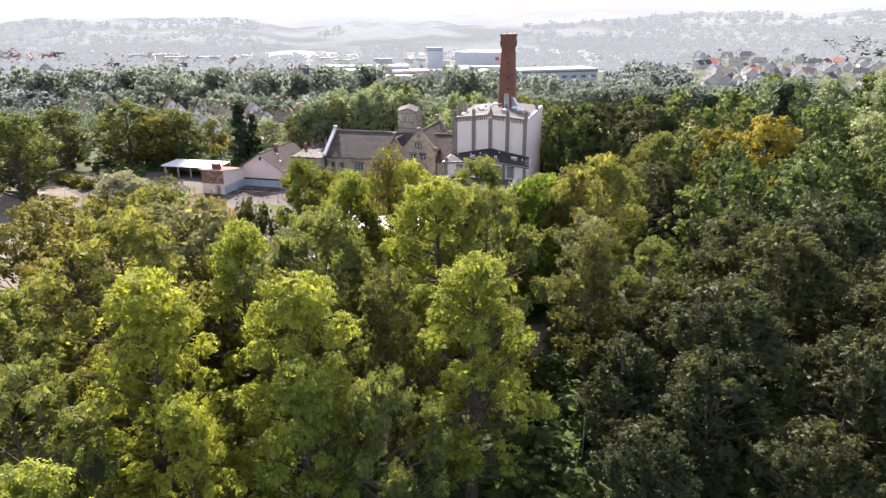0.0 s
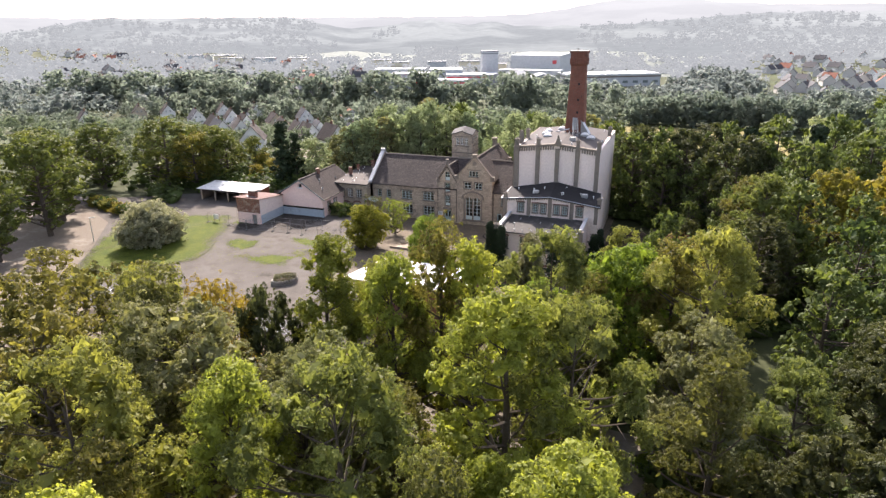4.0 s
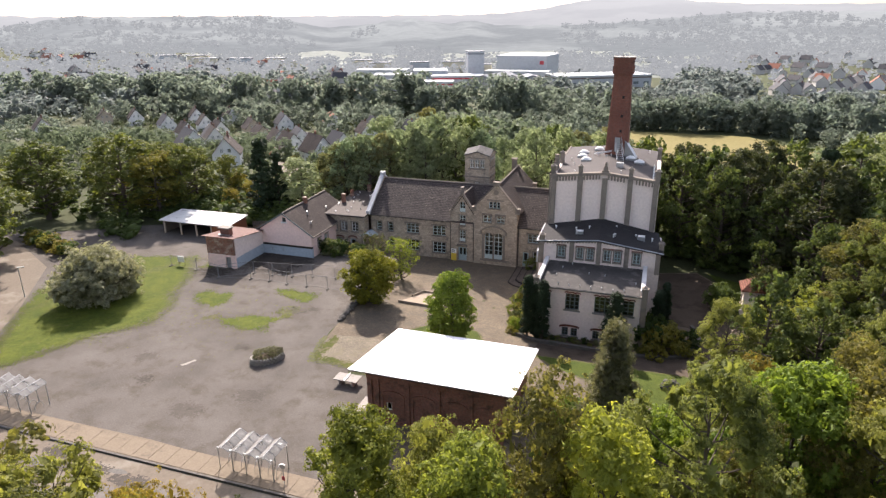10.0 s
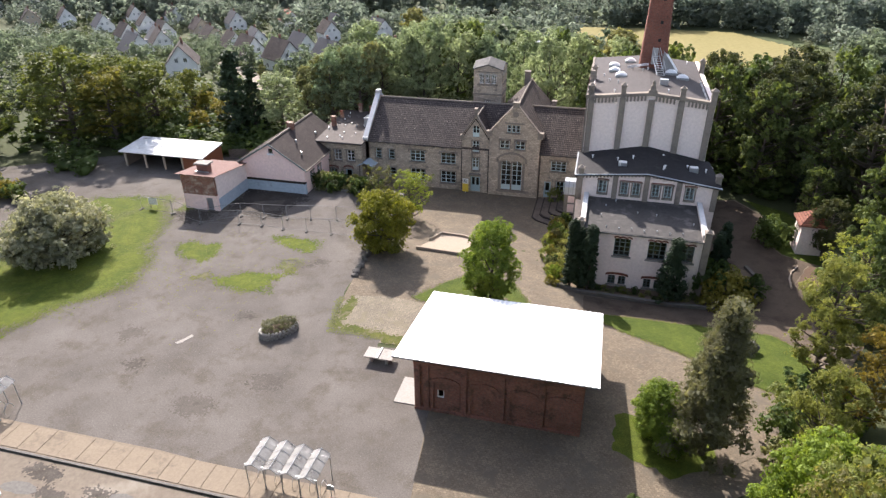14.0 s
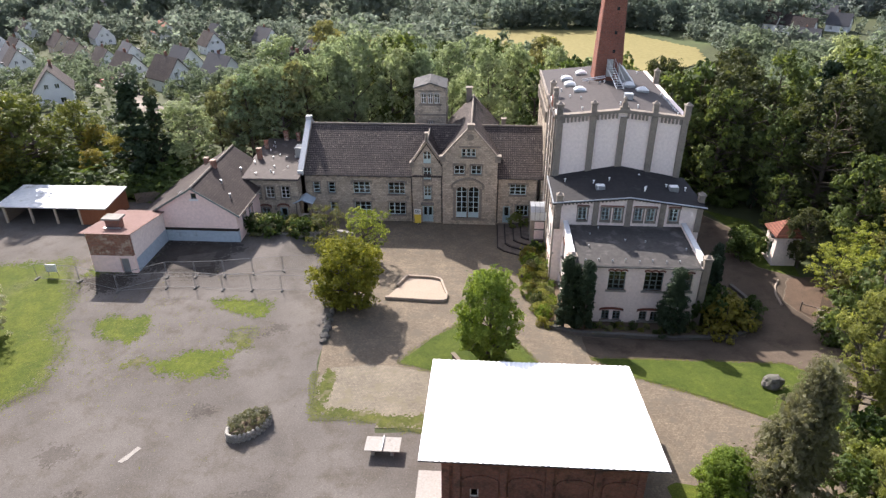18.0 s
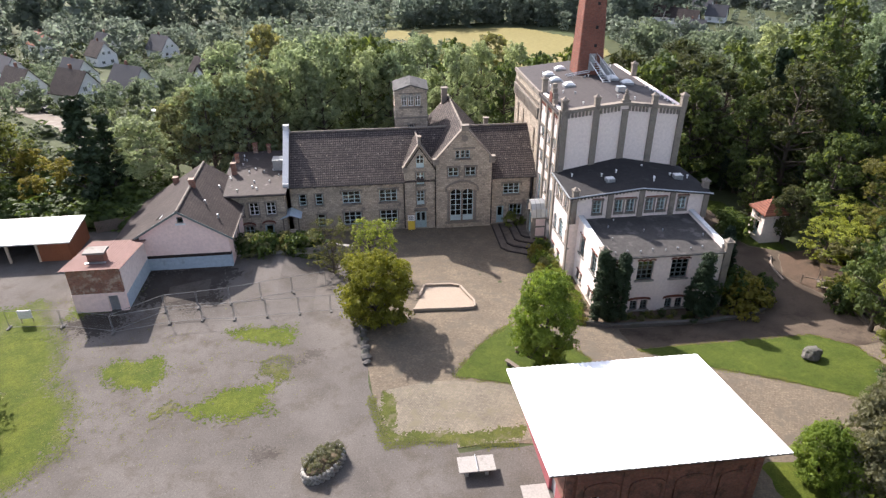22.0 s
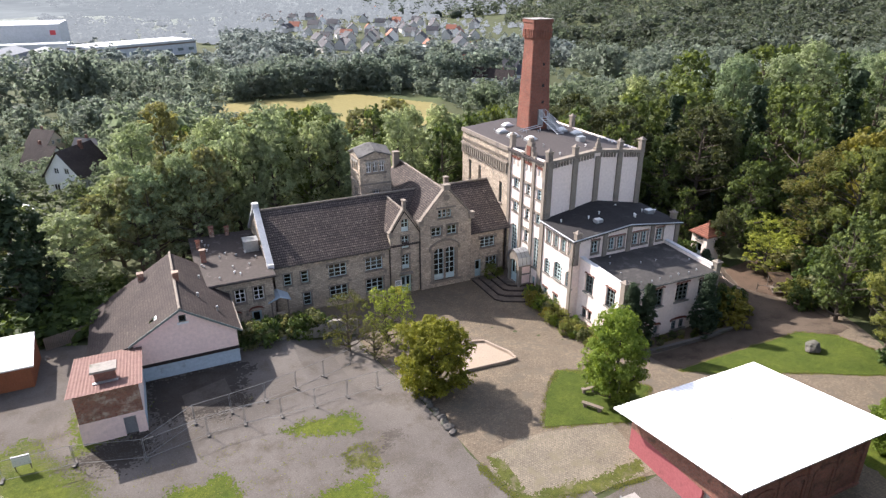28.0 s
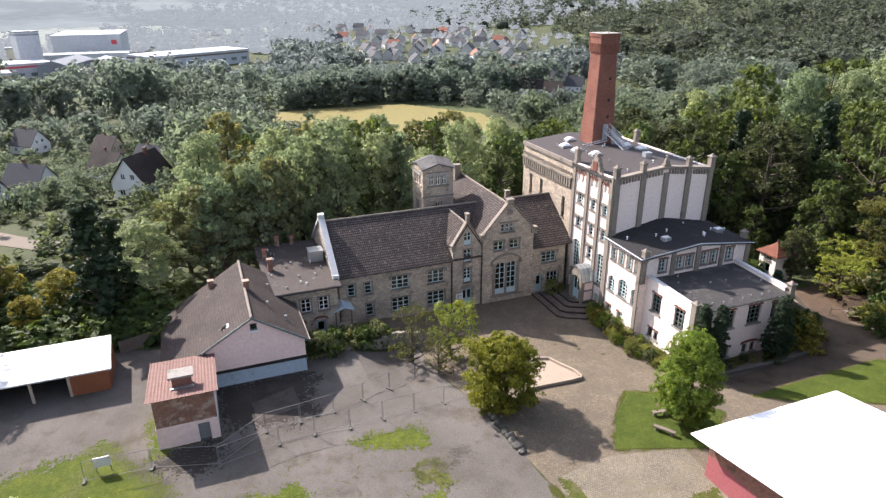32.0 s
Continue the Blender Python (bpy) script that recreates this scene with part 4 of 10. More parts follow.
big = Face((-46.75, FY - 0.5), (1, 0))
bx = lambda x: x + 46.75
holes = []
for x in (-44.15, -42.55):
    holes.append(window(main, big, bx(x), 0.0, 1.45, 4.6, 2, 6, "pale_frame", sill="sandstone_trim", solid_rows=1))
for x in (-44.5, -42.25):
    holes.append(window(main, big, bx(x), 6.4, 1.35, 1.2, 2, 2))
for x in (-43.95, -43.3, -42.65):
    holes.append(window(main, big, bx(x), 8.85, 0.55, 1.1, 1, 2, sill="sandstone_trim"))
bm = bmesh.new()
big.wall(bm, 0, 7.3, -1.6, [(0, 8.7), (3.45, 12.55), (3.95, 12.55), (7.3, 8.7)], 0.6, holes)
for x in (-44.15, -42.55):
    big.arch(bm, bx(x) - 0.725, bx(x) + 0.725, 4.0, 4.6, 0.3)
part("main_gable", bm, M["sandstone"], main)
bm = bmesh.new()
pts = [(3.4 - 2.15 + 4.3 * t, 4.75 + 0.95 * math.sin(math.pi * t) ** 0.8) for t in np.linspace(0, 1, 17)]
for (u0, z0), (u1, z1) in zip(pts, pts[1:]):
    solid(bm, [big.at(u0, 0.003, z0), big.at(u1, 0.003, z1), big.at(u1, 0.003, z1 + 0.24), big.at(u0, 0.003, z0 + 0.24)], big.n * 0.22)
for u in (1.15, 5.35):
    big.block(bm, u, u + 0.3, 0.003, 0.22, 4.35, 4.8)
part("arch_moulding", bm, M["sandstone_trim"], main)
bm = bmesh.new()
big.block(bm, 3.28, 3.52, 0.003, 0.12, 0.0, 4.5)
big.block(bm, 1.45, 1.78, 0.003, 0.1, 0.0, 4.35)
big.block(bm, 5.02, 5.35, 0.003, 0.1, 0.0, 4.35)
part("jamb_stone", bm, M["sandstone_trim"], main)
for u, w in ((2.25, 1.75), (4.5, 1.75)):
    bm = bmesh.new()
    big.block(bm, u - w / 2, u + w / 2, 0.003, 0.16, 7.72, 7.92)
    big.block(bm, u - w / 2, u - w / 2 + 0.16, 0.003, 0.14, 7.4, 7.72)
    big.block(bm, u + w / 2 - 0.16, u + w / 2, 0.003, 0.14, 7.4, 7.72)
    part("hood_mould", bm, M["sandstone_trim"], main)
bm = bmesh.new()
lathe(bm, (0, 0, 0), [(0.42, 0), (0.42, 0.08), (0.3, 0.1), (0.3, 0.04)], 16)
bmesh.ops.transform(bm, matrix=Matrix.Translation(big.at(3.7, 0.0, 11.55)) @ Euler((radians(90), 0, 0)).to_matrix().to_4x4(), verts=bm.verts)
part("roundel", bm, M["sandstone_trim"], main)
bm = bmesh.new()
big.block(bm, 2.2, 5.0, 0.0, 0.12, 10.15, 10.35)
part("window_ledge", bm, M["sandstone_trim"], main)
bm = bmesh.new()
big.block(bm, 1.2, 5.8, 0.003, 0.1, -0.32, -0.05)
part("string_course", bm, M["sandstone_trim"], main)
# copings and finials of the gables
for f, pts in ((small, [(-0.2, 7.6), (2.0, 10.95), (4.2, 7.6)]), (big, [(-0.25, 8.5), (3.45, 12.7), (3.95, 12.7), (7.55, 8.5)])):
    bm = bmesh.new()
    for (u0, z0), (u1, z1) in zip(pts, pts[1:]):
        solid(bm, [f.at(u0, 0.14, z0), f.at(u1, 0.14, z1), f.at(u1, 0.14, z1 + 0.2), f.at(u0, 0.14, z0 + 0.2)], -f.n * 0.62)
    part("coping", bm, M["sandstone_trim"], main)
for f, u, z, w, h in ((small, 2.0, 10.85, 0.34, 1.0), (big, 3.7, 12.6, 0.85, 0.55), (big, 0.0, 8.2, 0.7, 0.6), (big, 7.3, 8.2, 0.75, 0.75), (small, 0.05, 7.2, 0.5, 0.6)):
    bm = bmesh.new()
    f.block(bm, u - w / 2, u + w / 2, -0.45, 0.2, z, z + h)
    f.block(bm, u - w / 2 - 0.07, u + w / 2 + 0.07, -0.52, 0.27, z + h, z + h + 0.14)
    part("finial", bm, M["sandstone_trim"], main)
# end and back walls
bm = bmesh.new()
Face((-33.6, FY), (0, 1)).wall(bm, 0, 13.2, -1.6, 6.0, 0.5)
part("end_wall", bm, M["sandstone"], main)
bm = bmesh.new()
Face((-33.5, 147.4), (-1, 0)).wall(bm, 0, 32.6, -3.0, 6.05, 0.5)
part("back_wall", bm, M["sandstone"], main)
west = Face((-66.1, 147.4), (0, -1))
bm = bmesh.new()
hole = window(main, west, 9.2, 7.2, 0.9, 1.6, 2, 2)
west.wall(bm, 0, 13.2, -1.6, [(0, 6.3), (6.6, 11.2), (13.2, 6.3)], 0.5, [hole])
part("gable_wall", bm, M["sandstone"], main)
bm = bmesh.new()
for (v0, z0), (v1, z1) in (((-0.3, 6.2), (6.6, 11.35)), ((6.6, 11.35), (13.5, 6.2))):
    solid(bm, [west.at(v0, 0.25, z0), west.at(v1, 0.25, z1), west.at(v1, 0.25, z1 + 0.34), west.at(v0, 0.25, z0 + 0.34)], -west.n * 0.75)
west.block(bm, 6.2, 7.0, -0.5, 0.25, 11.4, 11.95)
west.block(bm, 12.9, 13.8, -0.5, 0.25, 5.9, 6.5)
part("white_coping", bm, M["parapet_white"], main, "white-painted parapet coping on the gable end")
# roofs
bm = bmesh.new()
slab(bm, [(-65.6, FY - 0.35, 6.0), (-33.3, FY - 0.35, 6.0), (-33.3, 140.8, 10.9), (-65.6, 140.8, 10.9)], 0.2)
slab(bm, [(-33.3, 147.8, 6.0), (-65.6, 147.8, 6.0), (-65.6, 140.8, 10.9), (-33.3, 140.8, 10.9)], 0.2)
main_roof = part("roof", bm, M["tile_x"], main)
bm = bmesh.new()
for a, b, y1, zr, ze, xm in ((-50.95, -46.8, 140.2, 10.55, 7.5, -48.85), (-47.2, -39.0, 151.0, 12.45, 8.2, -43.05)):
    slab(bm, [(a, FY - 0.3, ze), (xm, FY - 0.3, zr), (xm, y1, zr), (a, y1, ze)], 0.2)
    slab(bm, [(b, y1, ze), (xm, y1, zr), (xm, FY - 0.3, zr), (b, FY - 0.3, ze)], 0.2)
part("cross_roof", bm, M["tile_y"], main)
bm = bmesh.new()
block(bm, -46.7, -46.3, FY + 0.1, 150.6, 5.8, 8.3)
block(bm, -39.9, -39.5, FY + 0.1, 150.6, 5.8, 8.3)
block(bm, -50.8, -50.5, FY + 0.1, 137.5, 5.8, 7.6)
rear = Face((-39.4, 150.9), (-1, 0))
rear.wall(bm, 0, 7.4, -3, [(0, 8.3), (3.65, 12.6), (7.4, 8.3)], 0.4)
block(bm, -46.75, -46.35, 147.4, 150.6, -3, 5.8)
block(bm, -39.85, -39.45, 147.4, 150.6, -3, 5.8)
part("wing_wall", bm, M["sandstone"], main)
bm = bmesh.new()
tube(bm, (-65.6, 140.8, 10.93), (-33.3, 140.8, 10.93), 0.13, sides=8)
tube(bm, (-43.05, FY, 12.48), (-43.05, 151, 12.48), 0.13, sides=8)
tube(bm, (-48.85, FY, 10.58), (-48.85, 140.2, 10.58), 0.12, sides=8)
part("ridge_tiles", bm, M["sandstone_trim"], main)
for x, y, z0, z1, w in ((-43.7, 150.2, 11.5, 13.7, 0.85), (-38.6, 143.5, 8.5, 11.0, 0.6)):
    bm = bmesh.new()
    block(bm, x - w / 2, x + w / 2, y - w / 2, y + w / 2, z0, z1)
    block(bm, x - w / 2 - 0.08, x + w / 2 + 0.08, y - w / 2 - 0.08, y + w / 2 + 0.08, z1, z1 + 0.15)
    part("roof_chimney", bm, M["sandstone_trim"], main)
# gutter, downpipes, corbels, snow hooks
bm = bmesh.new()
tube(bm, (-66.0, FY - 0.42, 5.86), (-50.9, FY - 0.42, 5.86), 0.09)
part("gutter", bm, M["bitumen_dark"], main)
bm = bmesh.new()
tube(bm, (-39.4, FY - 0.42, 5.86), (-33.4, FY - 0.42, 5.86), 0.09)
part("gutter", bm, M["bitumen_dark"], main)
for x in (-50.95, -46.85, -39.3, -33.9):
    bm = bmesh.new()
    tube(bm, (x, FY - 0.12 - (0.25 if x in (-46.85,) else 0), 5.8), (x, FY - 0.12 - (0.25 if x in (-46.85,) else 0), -0.8), 0.07)
    part("downpipe", bm, M["bitumen_brown"], main)
for x in np.arange(-65.2, -51.0, 1.42):
    bm = bmesh.new()
    block(bm, x - 0.16, x + 0.16, FY - 0.25, FY, 5.55, 5.85)
    part("corbel", bm, M["sandstone_trim"], main)
hook = bmesh.new()
random.seed(5)
for row, z in enumerate((6.6, 7.6, 8.6, 9.7)):
    y = FY - 0.35 + (z - 6.0) / 4.9 * 6.95
    for x in np.arange(-64.8, -33.6, 1.35):
        x += 0.67 * (row % 2)
        if -50.9 < x < -46.9 and z < 9.5 or -47 < x < -39 and z < 12:
            continue
        block(hook, x - 0.05, x + 0.05, y - 0.09, y + 0.02, z - 0.02, z + 0.07)
tagged(part("snow_guard", hook, M["sandstone_trim"], main), kind="stuff")

# belvedere behind the ridge
belv = thing("belvedere_tower", (-49.0, 146.0, 5), "square sandstone lookout tower with low gabled roof behind the ridge", "tower")
X0, X1, Y0, Y1 = -51.3, -46.85, 143.8, 148.2
walls = [Face((X0, Y0), (1, 0)), Face((X1, Y0), (0, 1)), Face((X1, Y1), (-1, 0)), Face((X0, Y1), (0, -1))]
for f in walls:
    w = 4.45 if f.u.x else 4.4
    holes = [window(belv, f, w / 2 + s, 13.0, 0.72, 1.6, 2, 2, "white_paint", sill="") for s in (-0.95, 0, 0.95)]
    for s in (-0.95, 0, 0.95):
        bm = bmesh.new()
        arc = [(w / 2 + s + 0.52 * math.cos(a), 14.18 + 0.52 * math.sin(a)) for a in np.linspace(0, math.pi, 11)]
        solid(bm, [f.at(p, 0.003, q) for p, q in arc] + [f.at(w / 2 + s + 0.3 * math.cos(a), 0.003, 14.12 + 0.3 * math.sin(a)) for a in np.linspace(math.pi, 0, 11)], f.n * 0.06)
        part("window_arch", bm, M["stone_pale"], belv)
    holes.append(window(belv, f, w / 2, 9.0, 0.75, 1.4, 2, 2, "white_paint"))
    bm = bmesh.new()
    f.wall(bm, 0, w - 0.4 if abs(f.u.y) else w, -2, [(0, 15.3), (w / 2, 15.95), (w if not abs(f.u.y) else w - 0.4, 15.3)], 0.35, holes) if not abs(f.u.y) else f.wall(bm, 0.36, w - 0.36, -2, [(0.36, 15.4), (w / 2, 15.95), (w - 0.36, 15.4)], 0.35, holes)
    part("wall", bm, M["sandstone"], belv)
    bm = bmesh.new()
    f.block(bm, w / 2 - 1.6, w / 2 + 1.6, 0.003, 0.12, 12.75, 12.98)
    part("window_ledge", bm, M["sandstone_trim"], belv)
    bm = bmesh.new()
    f.block(bm, w / 2 - 1.6, w / 2 + 1.6, 0.003, 0.1, 14.74, 14.86)
    part("lintel", bm, M["sandstone_trim"], belv)
    bm = bmesh.new()
    f.block(bm, -0.12, w + 0.12, 0.003, 0.13, 11.3, 11.55)
    part("string_course", bm, M["sandstone_trim"], belv)
bm = bmesh.new()
cx, cy = (X0 + X1) / 2, (Y0 + Y1) / 2
e = 0.16
ring = [(X0 - e, Y0 - e, 15.3), (cx, Y0 - e, 16.05), (X1 + e, Y0 - e, 15.3), (X1 + e, cy, 16.05), (X1 + e, Y1 + e, 15.3), (cx, Y1 + e, 16.05), (X0 - e, Y1 + e, 15.3), (X0 - e, cy, 16.05)]
top = (cx, cy, 16.75)
for p, q in zip(ring, ring[1:] + ring[:1]):
    slab(bm, [p, q, top], 0.2)
bmesh.ops.remove_doubles(bm, verts=bm.verts, dist=0.001)
part("roof", bm, M["old_lead"], belv)

# ---- tall house with pale panels ----
TX0, TX1, TY0, TYM, TY1 = -33.2, -18.35, 126.0, 134.9, 148.7
tall = thing("malt_house", (-25.8, 137, -1), "tall pale-rendered industrial house with sandstone pilasters and flat dark roof", "building")
TOP = [(0, 16.85), (7.4, 17.65), (14.85, 16.85)]
ft = Face((TX0, TY0), (1, 0))
bm = bmesh.new()
ft.wall(bm, 0, 14.85, -1.6, TOP, 0.5)
part("front_wall", bm, M["render_white"], tall)
for u in (0.42, 4.15, 7.55, 11.0, 14.43):
    bm = bmesh.new()
    ft.block(bm, u - 0.36, u + 0.36, 0.003, 0.24, 9.0, 17.0 if u in (0.42, 14.43) else 16.9)
    part("pilaster", bm, M["sandstone_trim"], tall)
bm = bmesh.new()
for u in np.arange(0.9, 14.2, 0.42):
    z = 16.85 + 0.8 * (1 - abs(u - 7.42) / 7.42)
    if min(abs(u - p) for p in (0.42, 4.15, 7.55, 11.0, 14.43)) < 0.45:
        continue
    ft.block(bm, u - 0.1, u + 0.1, 0.003, 0.2, z - 0.85, z - 0.25)
tagged(part("corbel_frieze", bm, M["sandstone_trim"], tall), kind="stuff")
bm = bmesh.new()
for a, b in ((0, 1), (1, 2)):
    (u0, z0), (u1, z1) = TOP[a], TOP[b]
    solid(bm, [ft.at(u0, 0.26, z0 - 0.25), ft.at(u1, 0.26, z1 - 0.25), ft.at(u1, 0.26, z1 + 0.12), ft.at(u0, 0.26, z0 + 0.12)], -ft.n * 0.75)
part("cornice", bm, M["sandstone_trim"], tall)


def pillar(parent, x, y, z0, z1, w=0.62, name="finial"):
    bm = bmesh.new()
    block(bm, x - w / 2, x + w / 2, y - w / 2, y + w / 2, z0, z1)
    block(bm, x - w / 2 - 0.09, x + w / 2 + 0.09, y - w / 2 - 0.09, y + w / 2 + 0.09, z1, z1 + 0.16)
    c = [bm.verts.new((x + sx_ * w / 2, y + sy_ * w / 2, z1 + 0.16)) for sx_, sy_ in ((-1, -1), (1, -1), (1, 1), (-1, 1))]
    t = bm.verts.new((x, y, z1 + 0.5))
    for i in range(4):
        bm.faces.new((c[i], c[(i + 1) % 4], t))
    bm.faces.new(c[::-1])
    return part(name, bm, M["sandstone_trim"], parent)


for x, z in ((-32.85, 18.1), (-29.05, 18.3), (-22.2, 18.3), (-18.65, 18.2)):
    pillar(tall, x, TY0 + 0.1, 16.6, z, 0.66 if z < 18.25 else 0.58)
bm = bmesh.new()
block(bm, -26.15, -25.15, TY0 - 0.1, TY0 + 0.4, 17.4, 18.0)
block(bm, -25.95, -25.35, TY0 - 0.05, TY0 + 0.35, 18.0, 18.5)
lathe(bm, (-25.65, TY0 + 0.15, 18.5), [(0.2, 0), (0.26, 0.12), (0.16, 0.3), (0.24, 0.45), (0.05, 0.7)], 8)
part("crest", bm, M["sandstone_trim"], tall, "carved stone crest on top of the gable")
for y in (TYM - 0.2, 141.5):
    pillar(tall, TX0 + 0.3 if y < 140 else TX1 - 0.3, y, 16.4, 18.4)
# side wall facing the courtyard
side = Face((TX0, TYM), (0, -1))
sy = lambda y: TYM - y
holes = []
for y in (132.95, 127.25):
    holes.append(window(tall, side, sy(y), 11.75, 1.3, 1.3, 2, 3, lintel="sandstone_trim", deep=0.2))
    holes.append(window(tall, side, sy(y), 8.5, 1.3, 1.35, 2, 3, lintel="sandstone_trim", deep=0.2))
    holes.append(window(tall, side, sy(y), 2.3, 1.7, 4.3, 3, 8, "pale_frame", deep=0.2))
for z, h in ((11.7, 1.4), (8.3, 1.5), (5.1, 1.7)):
    holes.append(window(tall, side, sy(130.0), z, 0.95, h, 1, 3, lintel="sandstone_trim", deep=0.2))
for y in (133.6, 132.6, 130.5, 129.6, 127.6, 126.8):
    holes.append(window(tall, side, sy(y), 14.7, 0.5, 0.9, 1, 2, sill="", deep=0.2, lintel="brick_trim"))
tall_openings = [o for o in holes if o[3] - o[2] > 4]
for y in (127.6, 126.7):
    holes.append(window(tall, side, sy(y), -0.2, 0.7, 1.2, 2, 2, deep=0.2, sill="brick_trim"))
bm = bmesh.new()
side.wall(bm, 0, TYM - TY0 - 0.5, -1.6, 16.85, 0.5, holes)
for o in tall_openings:
    side.arch(bm, o[0], o[1], o[3] - 0.45, o[3], 0.2)
part("side_wall", bm, M["render_white"], tall)
for y in (134.55, 131.35, 128.65, 126.25):
    bm = bmesh.new()
    side.block(bm, sy(y) - 0.3, sy(y) + 0.3, 0.003, 0.2, -1.4, 17.0)
    part("pilaster", bm, M["sandstone_trim"], tall)
bm = bmesh.new()
for a, b in ((131.05, 128.95),):
    for k, (h0, h1) in enumerate(((16.85, 17.5), (17.5, 18.1), (18.1, 18.65), (18.65, 19.1))):
        s = 0.27 * k
        side.block(bm, sy(a) + s, sy(b) - s, -0.45, 0.12, h0, h1)
for a, b in ((134.2, 131.7), (131.0, 129.0), (128.3, 126.6)):
    zig = bmesh.new()
    n = 3
    for k in range(n):
        u0, u1 = sy(a) + (sy(b) - sy(a)) * k / n, sy(a) + (sy(b) - sy(a)) * (k + 1) / n
        m_ = (u0 + u1) / 2
        solid(zig, [side.at(u0, 0.003, 15.65), side.at(m_, 0.003, 16.0), side.at(u1, 0.003, 15.65), side.at(u1, 0.003, 15.88), side.at(m_, 0.003, 16.24), side.at(u0, 0.003, 15.88)], side.n * 0.09)
    bmesh.ops.remove_doubles(zig, verts=zig.verts, dist=0.001)
    part("brick_zigzag", zig, M["brick_trim"], tall, "red brick zigzag band")
stepped = part("stepped_gable", bm, M["sandstone_trim"], tall)
bm = bmesh.new()
side.block(bm, sy(130.45), sy(129.55), 0.12, 0.2, 16.9, 18.1)
part("gable_panel", bm, M["brick_trim"], stepped, "red brick niche in the stepped gable")
bm = bmesh.new()
for y in np.arange(126.7, 134.4, 0.5):
    if min(abs(y - p) for p in (131.35, 128.65)) < 0.3:
        continue
    side.block(bm, sy(y) - 0.13, sy(y) + 0.13, 0.003, 0.16, 16.1, 16.7)
tagged(part("corbel_frieze", bm, M["sandstone_trim"], tall), kind="stuff")
# sandstone rear half with arched frieze
rear_side = Face((TX0 - 0.1, TY1), (0, -1))
ry = lambda y: TY1 - y
holes = [window(tall, rear_side, ry(y), z, 0.8, 3.0, 1, 4, "frame_dark", deep=0.25) for y, z in ((146.2, 9.4), (143.1, 9.4), (136.9, 8.6))]
bm = bmesh.new()
rear_side.wall(bm, 0, TY1 - TYM - 0.01, -2, 16.75, 0.6, holes)
for o in holes:
    rear_side.arch(bm, o[0], o[1], o[3] - 0.4, o[3], 0.3)
part("stone_wall", bm, M["sandstone"], tall)
bm = bmesh.new()
Face((TX1, TY1), (-1, 0)).wall(bm, 0.6, TX1 - TX0, -3, 16.75, 0.5)
part("stone_wall", bm, M["sandstone"], tall)
bm = bmesh.new()
Face((TX1, TY0 + 0.5), (0, 1)).wall(bm, 0, TY1 - TY0 - 0.5, -3, 16.85, 0.5)
part("east_wall", bm, M["render_white"], tall)
bm = bmesh.new()
for y in np.arange(135.3, 148.6, 0.62):
    rear_side.block(bm, ry(y) - 0.14, ry(y) + 0.14, 0.003, 0.28, 13.2, 14.5)
    rear_side.block(bm, ry(y) - 0.2, ry(y) + 0.1, 0.003, 0.2, 15.0, 15.35)
rear_side.block(bm, 0, TY1 - TYM, 0.003, 0.3, 14.5, 14.75)
rear_side.block(bm, 0, TY1 - TYM, 0.003, 0.25, 16.3, 16.85)
tagged(part("arched_frieze", bm, M["sandstone_trim"], tall), kind="stuff")
# roof
bm = bmesh.new()
xm = -25.8
for y0, y1 in ((TY0 + 0.35, TY1 - 0.1),):
    slab(bm, [(TX0 - 0.3, y0, 16.75), (xm, y0, 17.5), (xm, y1, 17.5), (TX0 - 0.3, y1, 16.75)], 0.3)
    slab(bm, [(TX1 - 0.1, y1, 16.75), (xm, y1, 17.5), (xm, y0, 17.5), (TX1 - 0.1, y0, 16.75)], 0.3)
part("roof", bm, M["bitumen_dark"], tall, "dark grey-brown bitumen roof")


def dome_light(parent, x, y, z, w=1.5, d=1.2):
    bm = bmesh.new()
    block(bm, x - w / 2, x + w / 2, y - d / 2, y + d / 2, z, z + 0.3)
    part_curb = part("skylight", bm, M["zinc"], parent)
    bm = bmesh.new()
    steps = 6
    rows = []
    for i in range(steps + 1):
        a = i / steps
        rows.append([bm.verts.new((x + (a - 0.5) * w * 0.96, y + (b / steps - 0.5) * d * 0.96, z + 0.31 + 0.38 * math.sin(a * math.pi) ** 0.6 * math.sin(b / steps * math.pi) ** 0.6)) for b in range(steps + 1)])
    for i in range(steps):
        for j in range(steps):
            bm.faces.new((rows[i][j], rows[i + 1][j], rows[i + 1][j + 1], rows[i][j + 1]))
    part("dome", bm, M["white_paint"], part_curb, "milky plastic dome")


for x, y, z in ((-30.4, 142.0, 17.0), (-30.3, 139.0, 17.0), (-28.2, 144.3, 17.2), (-22.9, 138.2, 17.2), (-21.5, 136.5, 17.0), (-29.4, 135.9, 17.1)):
    dome_light(tall, x, y, z)
random.seed(11)
for k in range(26):
    x, y = (random.uniform(-32, -20), random.uniform(127.5, 147)) if k < 14 else (TX1 - 0.9, 127.5 + 0.75 * (k - 14))
    z = 16.75 + 0.75 * (1 - abs(x - xm) / 7.4)
    bm = bmesh.new()
    lathe(bm, (x, y, z - 0.02), [(0.06, 0), (0.06, 0.28), (0.12, 0.3), (0.10, 0.38)] if k < 14 else [(0.1, 0), (0.1, 0.18), (0.08, 0.26)], 8)
    part("roof_vent", bm, M["white_paint"] if k % 3 else M["zinc"], tall)
bm = bmesh.new()
block(bm, -24.6, -23.6, 131.5, 132.3, 17.2, 18.0)
part("vent_box", bm, M["zinc"], tall)

